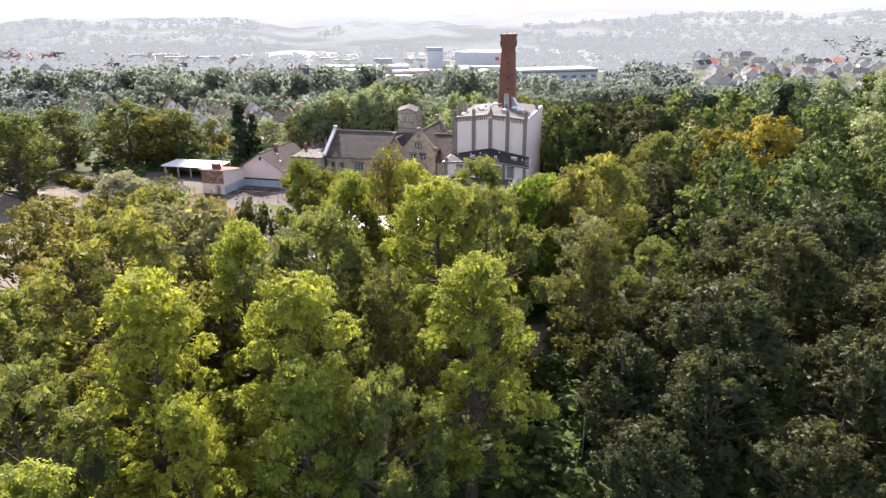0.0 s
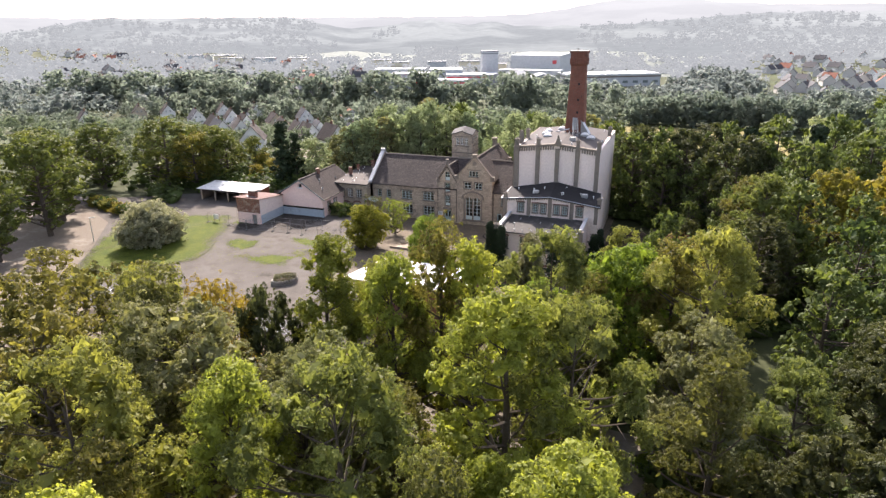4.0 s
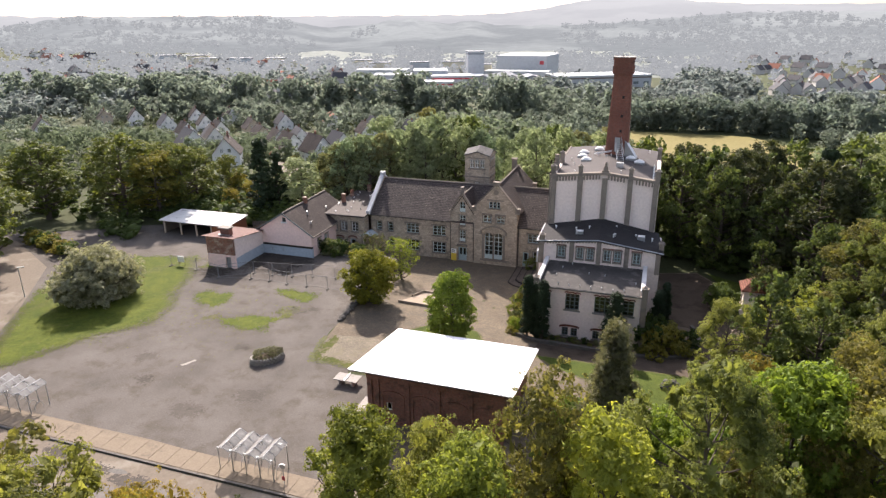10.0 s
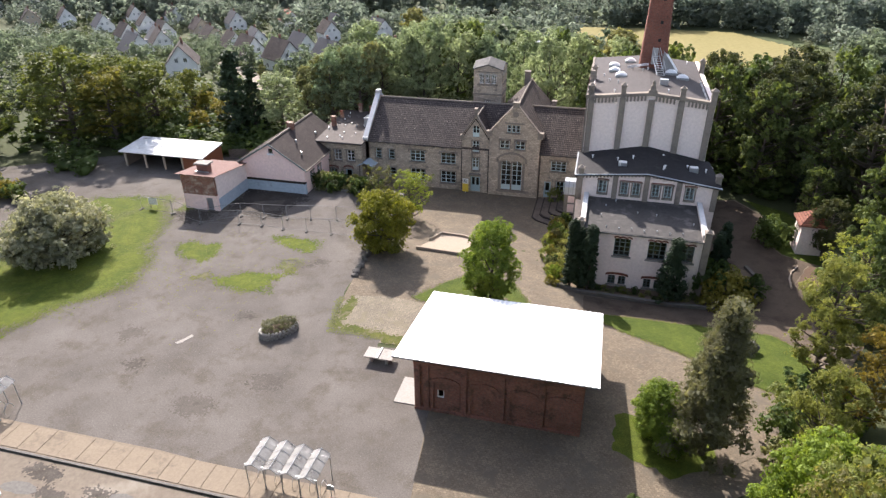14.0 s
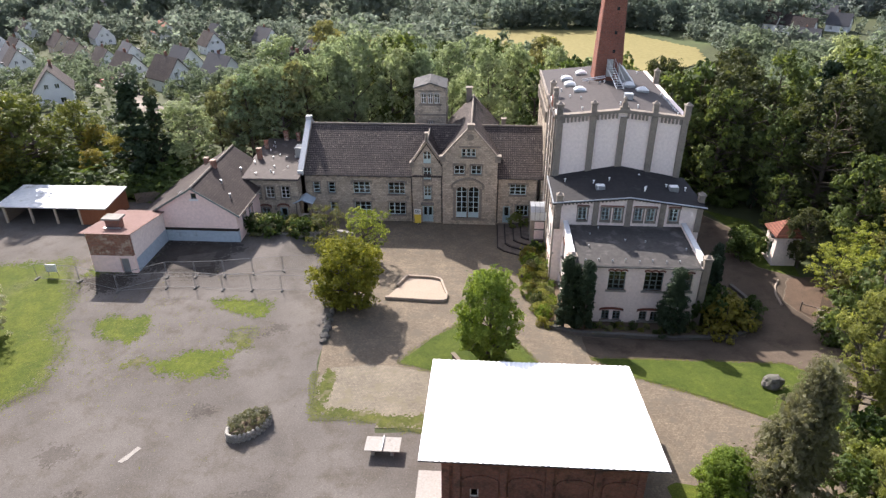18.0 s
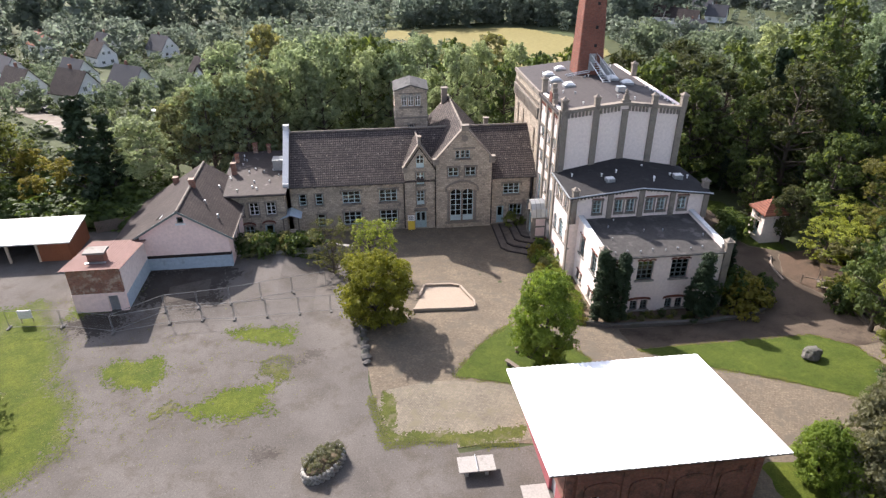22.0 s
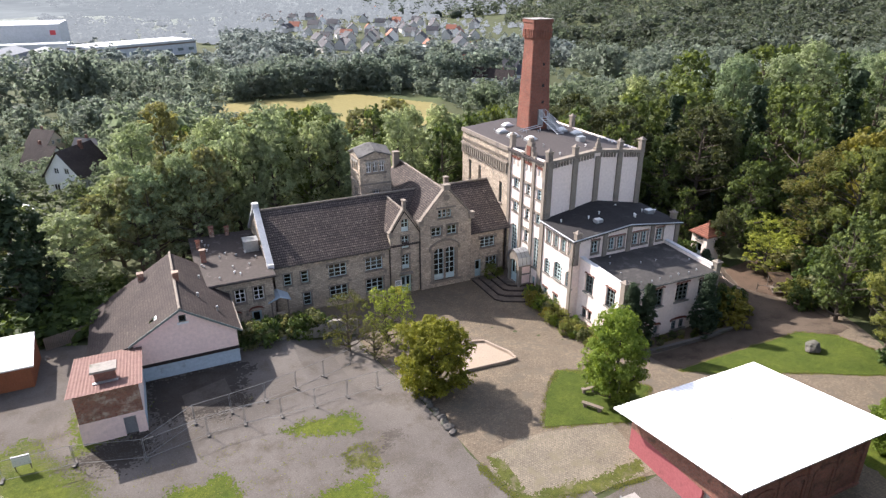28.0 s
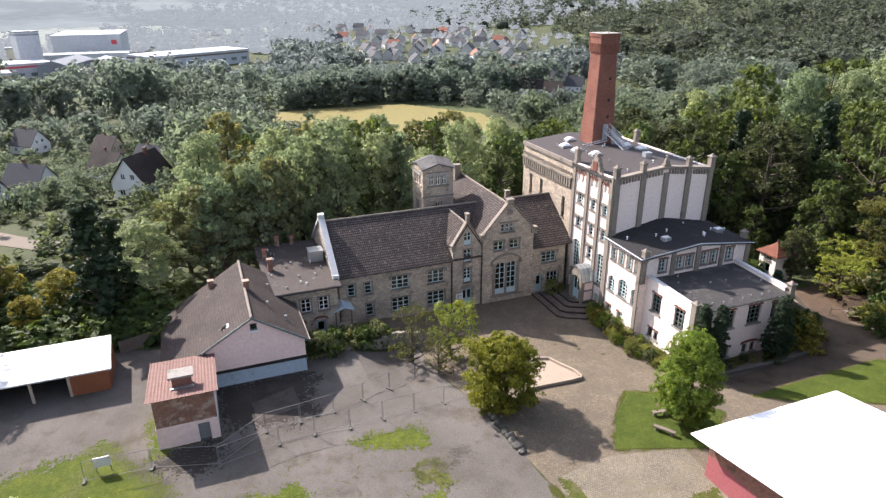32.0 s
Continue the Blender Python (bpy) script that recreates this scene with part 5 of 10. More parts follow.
# chimney
stack = thing("factory_chimney", (-25.2, 141.6, 17.3), "tall tapering red brick factory chimney with corbelled head", "chimney")
CX, CY = -25.25, 142.0


def square_ring(bm, z0, z1, w0, w1, chamfer=0.0):
    rings = []
    for z, w in ((z0, w0), (z1, w1)):
        h, c = w / 2, w * chamfer
        pts = [(-h + c, -h), (h - c, -h), (h, -h + c), (h, h - c), (h - c, h), (-h + c, h), (-h, h - c), (-h, -h + c)] if chamfer else [(-h, -h), (h, -h), (h, h), (-h, h)]
        rings.append([bm.verts.new((CX + x, CY + y, z)) for x, y in pts])
    n = len(rings[0])
    for k in range(n):
        bm.faces.new((rings[0][k], rings[0][(k + 1) % n], rings[1][(k + 1) % n], rings[1][k]))
    bm.faces.new(rings[0][::-1])
    bm.faces.new(rings[1])


bm = bmesh.new()
square_ring(bm, 15.5, 29.6, 3.75, 2.65, 0.06)
shaft = part("shaft", bm, M["brick_red"], stack)
bm = bmesh.new()
square_ring(bm, 29.6, 30.0, 2.66, 2.95, 0.06)
square_ring(bm, 30.0, 31.9, 2.95, 3.0, 0.06)
square_ring(bm, 31.9, 32.3, 3.2, 3.2, 0.06)
for s in np.arange(-1.2, 1.21, 0.4):
    for q in (-1, 1):
        block(bm, CX + s - 0.09, CX + s + 0.09, CY + q * 1.53 - 0.06, CY + q * 1.53 + 0.06, 29.9, 31.0)
        block(bm, CX + q * 1.53 - 0.06, CX + q * 1.53 + 0.06, CY + s - 0.09, CY + s + 0.09, 29.9, 31.0)
part("head", bm, M["brick_red"], stack)
bm = bmesh.new()
square_ring(bm, 32.3, 32.36, 3.3, 3.3, 0.06)
tube(bm, (CX - 0.2, CY - 1, 32.36), (CX - 0.2, CY - 1, 32.8), 0.06)
part("cap", bm, M["concrete"], stack)
for z, s in ((21.0, 1.68), (23.3, 1.59), (26.2, 1.48)):
    bm = bmesh.new()
    block(bm, CX + 0.2, CX + 0.55, CY - s - 0.03, CY - s + 0.2, z, z + 0.4)
    part("vent_hole", bm, M["black"], stack)
bm = bmesh.new()
block(bm, CX - 0.35, CX + 0.45, CY - 1.95, CY - 1.5, 18.0, 20.2)
part("access_door", bm, M["zinc"], stack)
# escape stair beside the chimney
stair = thing("roof_stair", (-24.6, 138.5, 17.4), "galvanised steel stair with rails and a glazed hood on the roof", "stair")
bm = bmesh.new()
for s in (-0.45, 0.45):
    tube(bm, (-25.1 + s, 140.0, 19.3), (-24.3 + s, 136.2, 17.4), 0.06)
    tube(bm, (-25.1 + s, 140.0, 20.3), (-24.3 + s, 136.2, 18.4), 0.035)
    for k in range(5):
        a = k / 4
        tube(bm, (-25.1 + s + 0.8 * a, 140.0 - 3.8 * a, 19.3 - 1.9 * a), (-25.1 + s + 0.8 * a, 140.0 - 3.8 * a, 20.3 - 1.9 * a), 0.03)
part("stair_rail", bm, M["steel"], stair)
for k in range(9):
    a = (k + 0.5) / 9
    bm = bmesh.new()
    block(bm, -25.55 + 0.8 * a, -24.65 + 0.8 * a, 139.9 - 3.8 * a, 140.15 - 3.8 * a, 19.2 - 1.9 * a, 19.26 - 1.9 * a)
    part("stair_tread", bm, M["steel"], stair)
bm = bmesh.new()
solid(bm, [(-24.2, 140.4, 17.2), (-22.2, 138.6, 17.2), (-22.2, 138.6, 17.5), (-24.2, 140.4, 20.0)], (0.25, 0.9, 0))
part("hood", bm, M["zinc"], stair)
for y0 in (139.2, 138.4):
    bm = bmesh.new()
    tube(bm, (-28.6, y0 + 1.2, 17.5), (-25.9, y0, 18.3), 0.07)
    tube(bm, (-27.9, y0 + 1.0, 17.3), (-27.9, y0 + 1.0, 17.75), 0.05)
    part("handrail", bm, M["steel"], stair)

# ---- middle wing with the black roof ----
mid = thing("middle_wing", (-25.2, 122.5, -1), "pale rendered wing with low-pitched black felt roof", "building")
MX0, MX1, MY0 = -33.25, -17.3, 119.2
fm = Face((MX0, MY0), (1, 0))
mu = lambda x: x - MX0
holes = []
for x, w, c in ((-30.25, 0.95, 1), (-27.73, 0.85, 1), (-26.37, 0.85, 1), (-24.13, 0.85, 1), (-22.77, 0.85, 1), (-20.3, 0.95, 1)):
    holes.append(window(mid, fm, mu(x), 7.1, w, 1.55, 2, 3, "pale_frame", lintel="", deep=0.2))
bm = bmesh.new()
fm.wall(bm, 0, MX1 - MX0, 5.0, [(0, 9.15), (mu(-25.3), 9.95), (MX1 - MX0, 8.95)], 0.45, holes)
fm.wall(bm, 0, 1.0, -1.6, 5.0, 0.45)
fm.wall(bm, mu(-18.8), MX1 - MX0, -1.6, 5.0, 0.45)
part("front_wall", bm, M["render_white"], mid)
for a, b in ((-30.9, -29.6), (-28.3, -25.8), (-24.7, -22.2), (-21.0, -19.6)):
    bm = bmesh.new()
    fm.block(bm, mu(a), mu(b), 0.003, 0.08, 8.7, 8.95)
    part("lintel", bm, M["brick_trim"], mid)
for x in (-32.95, -28.85, -25.25, -21.6, -17.6):
    bm = bmesh.new()
    fm.block(bm, mu(x) - 0.3, mu(x) + 0.3, 0.003, 0.2, 6.0, 9.0 + 0.8 * (1 - abs(x + 25.3) / 8))
    part("pilaster", bm, M["sandstone_trim"], mid)
bm = bmesh.new()
for x in np.arange(-32.6, -17.8, 0.4):
    z = 9.0 + 0.85 * (1 - abs(x + 25.3) / 8)
    fm.block(bm, mu(x) - 0.1, mu(x) + 0.1, 0.003, 0.12, z - 0.22, z + 0.02)
tagged(part("corbel_frieze", bm, M["sandstone_trim"], mid), kind="stuff")
sm_ = Face((MX0, TY0), (0, -1))
my = lambda y: TY0 - y
holes = []
for y in (124.55, 123.0, 121.4, 119.9):
    holes.append(window(mid, sm_, my(y), 7.0, 0.85, 1.6, 2, 3, "pale_frame", deep=0.18))
for y, z, w, h in ((124.55, 2.8, 1.3, 2.0), (122.2, 2.9, 1.75, 2.3), (119.95, 2.9, 1.2, 2.0)):
    holes.append(window(mid, sm_, my(y), z, w, h, 2 if w < 1.5 else 3, 5, "pale_frame", deep=0.18, sill="stone_grey"))
for y in (124.6, 122.3):
    holes.append(window(mid, sm_, my(y), -0.3, 1.0, 1.0, 2, 2, deep=0.18, sill="stone_grey", lintel="brick_trim"))
bm = bmesh.new()
sm_.wall(bm, 0, TY0 - MY0 - 0.45, -1.6, 9.15, 0.45, holes)
for o in holes[4:7]:
    sm_.arch(bm, o[0], o[1], o[3] - 0.55, o[3], 0.2)
part("side_wall", bm, M["render_white"], mid)
bm = bmesh.new()
Face((MX1, MY0), (0, 1)).wall(bm, 0.45, TY0 - MY0, -1.6, 8.95, 0.45)
part("side_wall", bm, M["render_white"], mid)
bm = bmesh.new()
sm_.block(bm, 0, 0.3, 0.003, 0.16, -1.4, 9.1)
part("pilaster", bm, M["sandstone_trim"], mid)
bm = bmesh.new()
sm_.block(bm, TY0 - MY0 - 0.55, TY0 - MY0, 0.003, 0.16, -1.4, 9.1)
part("pilaster", bm, M["sandstone_trim"], mid)
bm = bmesh.new()
A, B, C, D, E_, F_ = (-33.7, 126.05, 9.5), (-25.6, 126.05, 11.05), (-17.75, 126.05, 9.55), (-16.95, 118.85, 9.0), (-25.3, 118.85, 10.05), (-33.6, 118.85, 9.25)
slab(bm, [A, F_, E_, B], 0.2)
slab(bm, [B, E_, D, C], 0.2)
part("roof", bm, M["bitumen_black"], mid, "black bitumen felt roof")
bm = bmesh.new()
tube(bm, F_, E_, 0.08)
tube(bm, E_, D, 0.08)
tube(bm, A, F_, 0.09)
part("gutter", bm, M["zinc"], mid)
pillar(mid, -32.9, 119.2, 8.8, 10.0, 0.62)
pillar(mid, -17.3, 120.3, 8.5, 9.9, 0.62)
for x, y, z in ((-28.2, 121.6, 9.85), (-20.0, 121.9, 9.75)):
    bm = bmesh.new()
    block(bm, x - 0.5, x + 0.5, y - 0.4, y + 0.4, z - 0.1, z + 0.45)
    sk = part("skylight", bm, M["zinc"], mid)
    bm = bmesh.new()
    block(bm, x - 0.44, x + 0.44, y - 0.34, y + 0.34, z + 0.453, z + 0.52)
    part("dome", bm, M["white_paint"], sk)
random.seed(3)
for k in range(9):
    x, y = random.uniform(-32, -18.5), random.uniform(120, 125)
    bm = bmesh.new()
    lathe(bm, (x, y, 9.3 + 1.2 * (1 - abs(x + 25.4) / 8)), [(0.07, 0), (0.07, 0.35), (0.14, 0.38), (0.12, 0.46)], 8)
    part("roof_vent", bm, M["white_paint"], mid)

# ---- low wing with the grey roof ----
low = thing("low_wing", (-25.5, 115, -1), "white rendered low wing with grey felt roof and red brick lintels", "building")
LX0, LX1, LY0 = -32.25, -18.85, 111.0
fl = Face((LX0, LY0), (1, 0))
lu = lambda x: x - LX0
holes = []
for x, w in ((-27.45, 1.75), (-23.75, 1.9)):
    holes.append(window(low, fl, lu(x), 3.15, w, 2.2, 3, 4, "frame_dark", sill="stone_grey", lintel="brick_trim"))
for x in (-30.9, -20.6):
    holes.append(window(low, fl, lu(x), 3.25, 1.4, 2.0, 2, 4, "frame_dark", sill="stone_grey", lintel="brick_trim"))
for x in (-28.15, -27.0, -24.25, -23.1):
    holes.append(window(low, fl, lu(x), -0.55, 0.8, 1.15, 2, 3, "frame_dark", sill="stone_grey"))
bm = bmesh.new()
fl.wall(bm, 0, LX1 - LX0, -1.6, 6.0, 0.45, holes)
part("front_wall", bm, M["render_white"], low)
for x in (-27.6, -23.7):
    bm = bmesh.new()
    pts = [(lu(x) + 1.25 * math.cos(a), 0.55 + 0.22 * math.sin(a)) for a in np.linspace(math.pi, 0, 9)]
    solid(bm, [fl.at(u, 0.003, z) for u, z in pts] + [fl.at(u, 0.003, z + 0.26) for u, z in pts[::-1]], fl.n * 0.07)
    part("brick_arch", bm, M["brick_trim"], low)
sl = Face((LX0, MY0), (0, -1))
ly = lambda y: MY0 - y
holes = []
for y in (117.15, 113.25):
    holes.append(window(low, sl, ly(y), 3.1, 1.6, 2.25, 3, 4, "frame_dark", sill="stone_grey", lintel="brick_trim"))
for y in (117.6, 116.6, 113.6, 112.6):
    holes.append(window(low, sl, ly(y), -0.2, 0.7, 1.0, 2, 2, "frame_dark", sill="stone_grey", lintel="brick_trim"))
bm = bmesh.new()
sl.wall(bm, 0, MY0 - LY0 - 0.45, -1.6, [(0, 6.85), (MY0 - LY0 - 0.45, 6.55)], 0.45, holes)
part("side_wall", bm, M["render_white"], low)
bm = bmesh.new()
Face((LX1, LY0), (0, 1)).wall(bm, 0.45, MY0 - LY0, -1.6, [(0.45, 6.55), (MY0 - LY0, 6.85)], 0.45)
part("side_wall", bm, M["render_white"], low)
for x0, x1 in ((LX0 - 0.06, LX0 + 0.5), (LX1 - 0.5, LX1 + 0.06)):
    bm = bmesh.new()
    solid(bm, [(x0, LY0 + 0.3, 6.55), (x0, MY0, 6.86), (x0, MY0, 7.0), (x0, LY0 + 0.3, 6.69)], (x1 - x0, 0, 0))
    part("coping", bm, M["parapet_white"], low)
bm = bmesh.new()
slab(bm, [(LX0 + 0.45, LY0 - 0.25, 6.12), (LX1 - 0.45, LY0 - 0.25, 6.12), (LX1 - 0.45, MY0, 6.5), (LX0 + 0.45, MY0, 6.5)], 0.14)
part("roof", bm, M["bitumen_grey"], low, "weathered grey bitumen roof with damp streaks")
bm = bmesh.new()
tube(bm, (LX0 + 0.3, LY0 - 0.3, 6.0), (LX1 - 0.3, LY0 - 0.3, 6.0), 0.09)
part("gutter", bm, M["old_lead"], low)
for x in (LX0 + 0.1, LX1 + 0.05):
    pillar(low, x, LY0 + 0.1, -1.4, 7.0, 0.7, "corner_pier")
random.seed(8)
for k in range(14):
    x, y = (LX0 + 1.5 + 1.35 * k, LY0 + 0.5 + 0.2 * (k % 2)) if k < 8 else (random.uniform(-31, -20), random.uniform(113, 118.6))
    bm = bmesh.new()
    lathe(bm, (x, y, 6.12 + (y - LY0) * 0.044), [(0.05, 0), (0.05, 0.18), (0.10, 0.2), (0.08, 0.27)], 8)
    part("roof_vent", bm, M["zinc"], low)

# entrance porch and round steps in the corner
porch = thing("entrance_porch", (-34.3, 129.6, -0.2), "porch with arched zinc hood, sandstone front and teal double door", "porch")
PYC = 129.6
pf = Face((-35.1, PYC + 1.4), (0, -1))
rim = [(1.4 + 1.5 * math.cos(a), 2.55 + 1.8 * math.sin(a) ** 0.9) for a in np.linspace(math.pi, 0, 7)]
bm = bmesh.new()
for (u0, z0), (u1, z1) in zip(rim, rim[1:]):
    solid(bm, [pf.at(u0, 0.12, z0), pf.at(u1, 0.12, z1), pf.at(u1, 0.12, z1 + 0.07), pf.at(u0, 0.12, z0 + 0.07)], -pf.n * 2.0)
bmesh.ops.remove_doubles(bm, verts=bm.verts, dist=0.001)
hood = part("hood", bm, M["zinc"], porch, "arched hood of grey zinc sheets")
for d in (0.12, -0.5, -1.1, -1.7):
    bm = bmesh.new()
    for (u0, z0), (u1, z1) in zip(rim, rim[1:]):
        tube(bm, pf.at(u0, d, z0 + 0.08), pf.at(u1, d, z1 + 0.08), 0.035, sides=5)
    part("seam", bm, M["lead"], hood)
bm = bmesh.new()
opening = door(porch, pf, 1.4, -0.25, 1.7, 3.3, leaves=2, light=0.6)
pf.wall(bm, 0.0, 2.8, -1.3, [(0, 2.55), (0.3, 3.5), (0.8, 4.1), (1.4, 4.3), (2.0, 4.1), (2.5, 3.5), (2.8, 2.55)], 0.3, [opening])
pf.arch(bm, 0.55, 2.25, 2.3, 3.05, 0.24)
part("front", bm, M["sandstone_trim"], porch)
for s_, y in ((1, PYC + 1.25), (-1, PYC - 1.25)):
    bm = bmesh.new()
    block(bm, -34.8, -33.2, y - 0.12, y + 0.12, -1.3, 2.55)
    cheek = part("side", bm, M["sandstone_trim"], porch)
    for z0, z1 in ((-0.1, 1.1), (1.35, 2.3)):
        bm = bmesh.new()
        block(bm, -34.6, -33.4, y + s_ * 0.123, y + s_ * 0.16, z0, z1)
        part("panel", bm, M["render_pink"], cheek, "pink rendered panel")
entry_steps = thing("entrance_steps", (-36.5, 130, -1), "broad faceted brown stone steps up to the porch", "steps")
for k, (w, deep) in enumerate(((6.0, 7.7), (5.0, 6.5), (3.9, 5.4), (2.9, 4.4))):
    for name, shrink, z0, z1, mat_ in (("step", 0.0, -1.3, 0.44 + 0.17 * k, "dark_beam"), ("tread", 0.16, -1.3 + 0.3 + 0.17 * k, 0.15, "step_stone")):
        bm = bmesh.new()
        u, y0 = w - shrink, 132.6 - deep + shrink
        ring = [(-33.3, 133.6), (-33.3 - u, 133.6), (-33.3 - u, y0 + 0.36 * w), (-33.3 - u + 0.12 * w, y0 + 0.2 * w), (-33.3 - u + 0.5 * w, y0), (-33.3, y0)]
        solid(bm, [(x, y, z0) for x, y in ring], (0, 0, z1))
        if name == "step":
            step = part("step", bm, M[mat_], entry_steps, "dark edge of a faceted step")
        else:
            part("tread", bm, M[mat_], step, "worn brown stone tread")

# ---- pink house, hut, flat-roofed link ----
pink = thing("pink_house", (-76.5, 130, 0.7), "pink rendered gabled house with blue-grey base and brown roof", "house")
PX0, PX1, PY0, PY1, PM = -81.3, -71.6, 123.6, 138.0, -76.6
pg = Face((PX0, PY0), (1, 0))
pu = lambda x: x - PX0
hole = window(pink, pg, pu(-76.5), 6.55, 0.7, 0.75, 1, 1, "frame_dark", sill="white_paint", deep=0.12)
bm = bmesh.new()
pg.wall(bm, 0, PX1 - PX0, 2.62, [(0, 5.0), (pu(PM), 7.95), (PX1 - PX0, 4.75)], 0.4, [hole])
part("gable_wall", bm, M["render_pink"], pink)
bm = bmesh.new()
pg.wall(bm, 0, PX1 - PX0, 0.0, 2.3, 0.4)
part("base_wall", bm, M["render_blue"], pink, "faded blue-grey painted base")
bm = bmesh.new()
pg.block(bm, 0, PX1 - PX0, -0.4, 0.1, 2.302, 2.618)
part("lintel_beam", bm, M["dark_beam"], pink)
bm = bmesh.new()
pe = Face((PX1, PY0), (0, 1))
holes = [window(pink, pe, u, 2.2, 1.0, 1.2, 2, 2, "white_paint") for u in (2.5, 5.0)]
pe.wall(bm, 0.4, PY1 - PY0, -1.2, 4.75, 0.4, holes)
Face((PX0 - 4.3, PY1), (0, -1)).wall(bm, 0, PY1 - PY0 - 1.5, -0.5, 2.6, 0.4)
Face((PX1, PY1), (-1, 0)).wall(bm, 0, PX1 - PX0 + 4.3, -1.2, [(0, 4.6), (5.0, 7.8), (14.0, 2.4)], 0.4)
part("side_wall", bm, M["render_pink"], pink)
bm = bmesh.new()
slab(bm, [(PX1 + 0.45, PY0 - 0.3, 4.5), (PM, PY0 - 0.3, 8.1), (PM, PY1 + 0.2, 8.25), (PX1 + 0.45, PY1 + 0.2, 4.5)], 0.2)
slab(bm, [(PX0 - 0.35, PY0 - 0.3, 5.1), (PX0 - 4.6, PY0 + 2.2, 2.55), (PX0 - 4.6, PY1 + 0.2, 2.55), (PM, PY1 + 0.2, 8.25), (PM, PY0 - 0.3, 8.1)], 0.2)
part("roof", bm, M["tile_brown"], pink, "brown tiled roof, sunlit and patchy")
bm = bmesh.new()
tube(bm, (PM, PY0 - 0.3, 8.13), (PM, PY1 + 0.2, 8.28), 0.14, sides=8)
tube(bm, (PX1 + 0.5, PY0 - 0.3, 4.42), (PX1 + 0.5, PY1, 4.42), 0.1)
part("ridge_tiles", bm, M["sandstone_trim"], pink)
bm = bmesh.new()
solid(bm, [(PX1 + 0.5, PY0 - 0.36, 4.3), (PM, PY0 - 0.36, 7.9), (PM, PY0 - 0.36, 8.15), (PX1 + 0.5, PY0 - 0.36, 4.55)], (0, 0.06, 0))
solid(bm, [(PM, PY0 - 0.36, 7.9), (PX0 - 0.4, PY0 - 0.36, 4.9), (PX0 - 0.4, PY0 - 0.36, 5.15), (PM, PY0 - 0.36, 8.15)], (0, 0.06, 0))
part("verge_board", bm, M["frame_dark"], pink)
for x, y in ((-79.2, 125.2), (-81.2, 129.6), (-79.6, 134.8), (-82.6, 127.0)):
    z = 8.1 - (PM - x) * 0.6667 + 0.06
    bm = bmesh.new()
    solid(bm, [(x - 0.45, y - 0.4, z - 0.3), (x + 0.45, y - 0.4, z + 0.3), (x + 0.45, y + 0.4, z + 0.3), (x - 0.45, y + 0.4, z - 0.3)], (-0.05, 0, 0.08))
    sk = part("roof_window", bm, M["white_paint"], pink)
    bm = bmesh.new()
    solid(bm, [(x - 0.36, y - 0.31, z - 0.24), (x + 0.36, y - 0.31, z + 0.24), (x + 0.36, y + 0.31, z + 0.24), (x - 0.36, y + 0.31, z - 0.24)], (-0.07, 0, 0.1))
    part("pane", bm, M["glass"], sk)
for x, y, z in ((-74.6, 128.0, 6.9), (-74.0, 133.5, 6.4), (-73.0, 126.2, 5.8)):
    bm = bmesh.new()
    lathe(bm, (x, y, z - 0.3), [(0.09, 0), (0.09, 0.6), (0.14, 0.62), (0.13, 0.75)], 8)
    part("roof_vent", bm, M["zinc"], pink)
for x, y, z in ((PM + 0.2, 130.6, 8.0), (-80.0, 136.6, 6.0)):
    bm = bmesh.new()
    block(bm, x - 0.3, x + 0.3, y - 0.3, y + 0.3, z - 0.3, z + 0.9)
    block(bm, x - 0.36, x + 0.36, y - 0.36, y + 0.36, z + 0.9, z + 1.0)
    part("roof_chimney", bm, M["brick_worn"], pink)

hut = thing("brick_outbuilding", (-83.4, 119.5, 0.7), "outbuilding of worn brick and pink render with corrugated red roof", "outbuilding")
HX0, HX1, HY0, HY1 = -86.0, -80.85, 115.5, 123.55
hf = Face((HX0, HY0), (1, 0))
bm = bmesh.new()
opening = door(hut, hf, 3.9, 0.6, 1.0, 2.0, "zinc", light=0.02)
hf.wall(bm, 0, HX1 - HX0, 0.2, 2.95, 0.4, [opening])
part("base_wall", bm, M["render_pink"], hut)
bm = bmesh.new()
hf.wall(bm, 0.06, HX1 - HX0 - 0.06, 2.95, 5.75, 0.36)
part("brick_wall", bm, M["brick_worn"], hut, "bare patched brickwork")
bm = bmesh.new()
he = Face((HX1, HY0), (0, 1))
he.wall(bm, 0.4, HY1 - HY0, 2.4, [(0.4, 5.7), (HY1 - HY0, 4.6)], 0.4)
part("side_wall", bm, M["render_white"], hut)
bm = bmesh.new()
Face((HX0, HY1), (0, -1)).wall(bm, 0, HY1 - HY0 - 0.4, 0.2, [(0, 4.6), (HY1 - HY0 - 0.4, 5.7)], 0.4)
part("side_wall", bm, M["render_white"], hut)
bm = bmesh.new()
he.wall(bm, 0.4, HY1 - HY0, 0.2, 2.4, 0.4)
part("side_base", bm, M["render_blue"], hut)


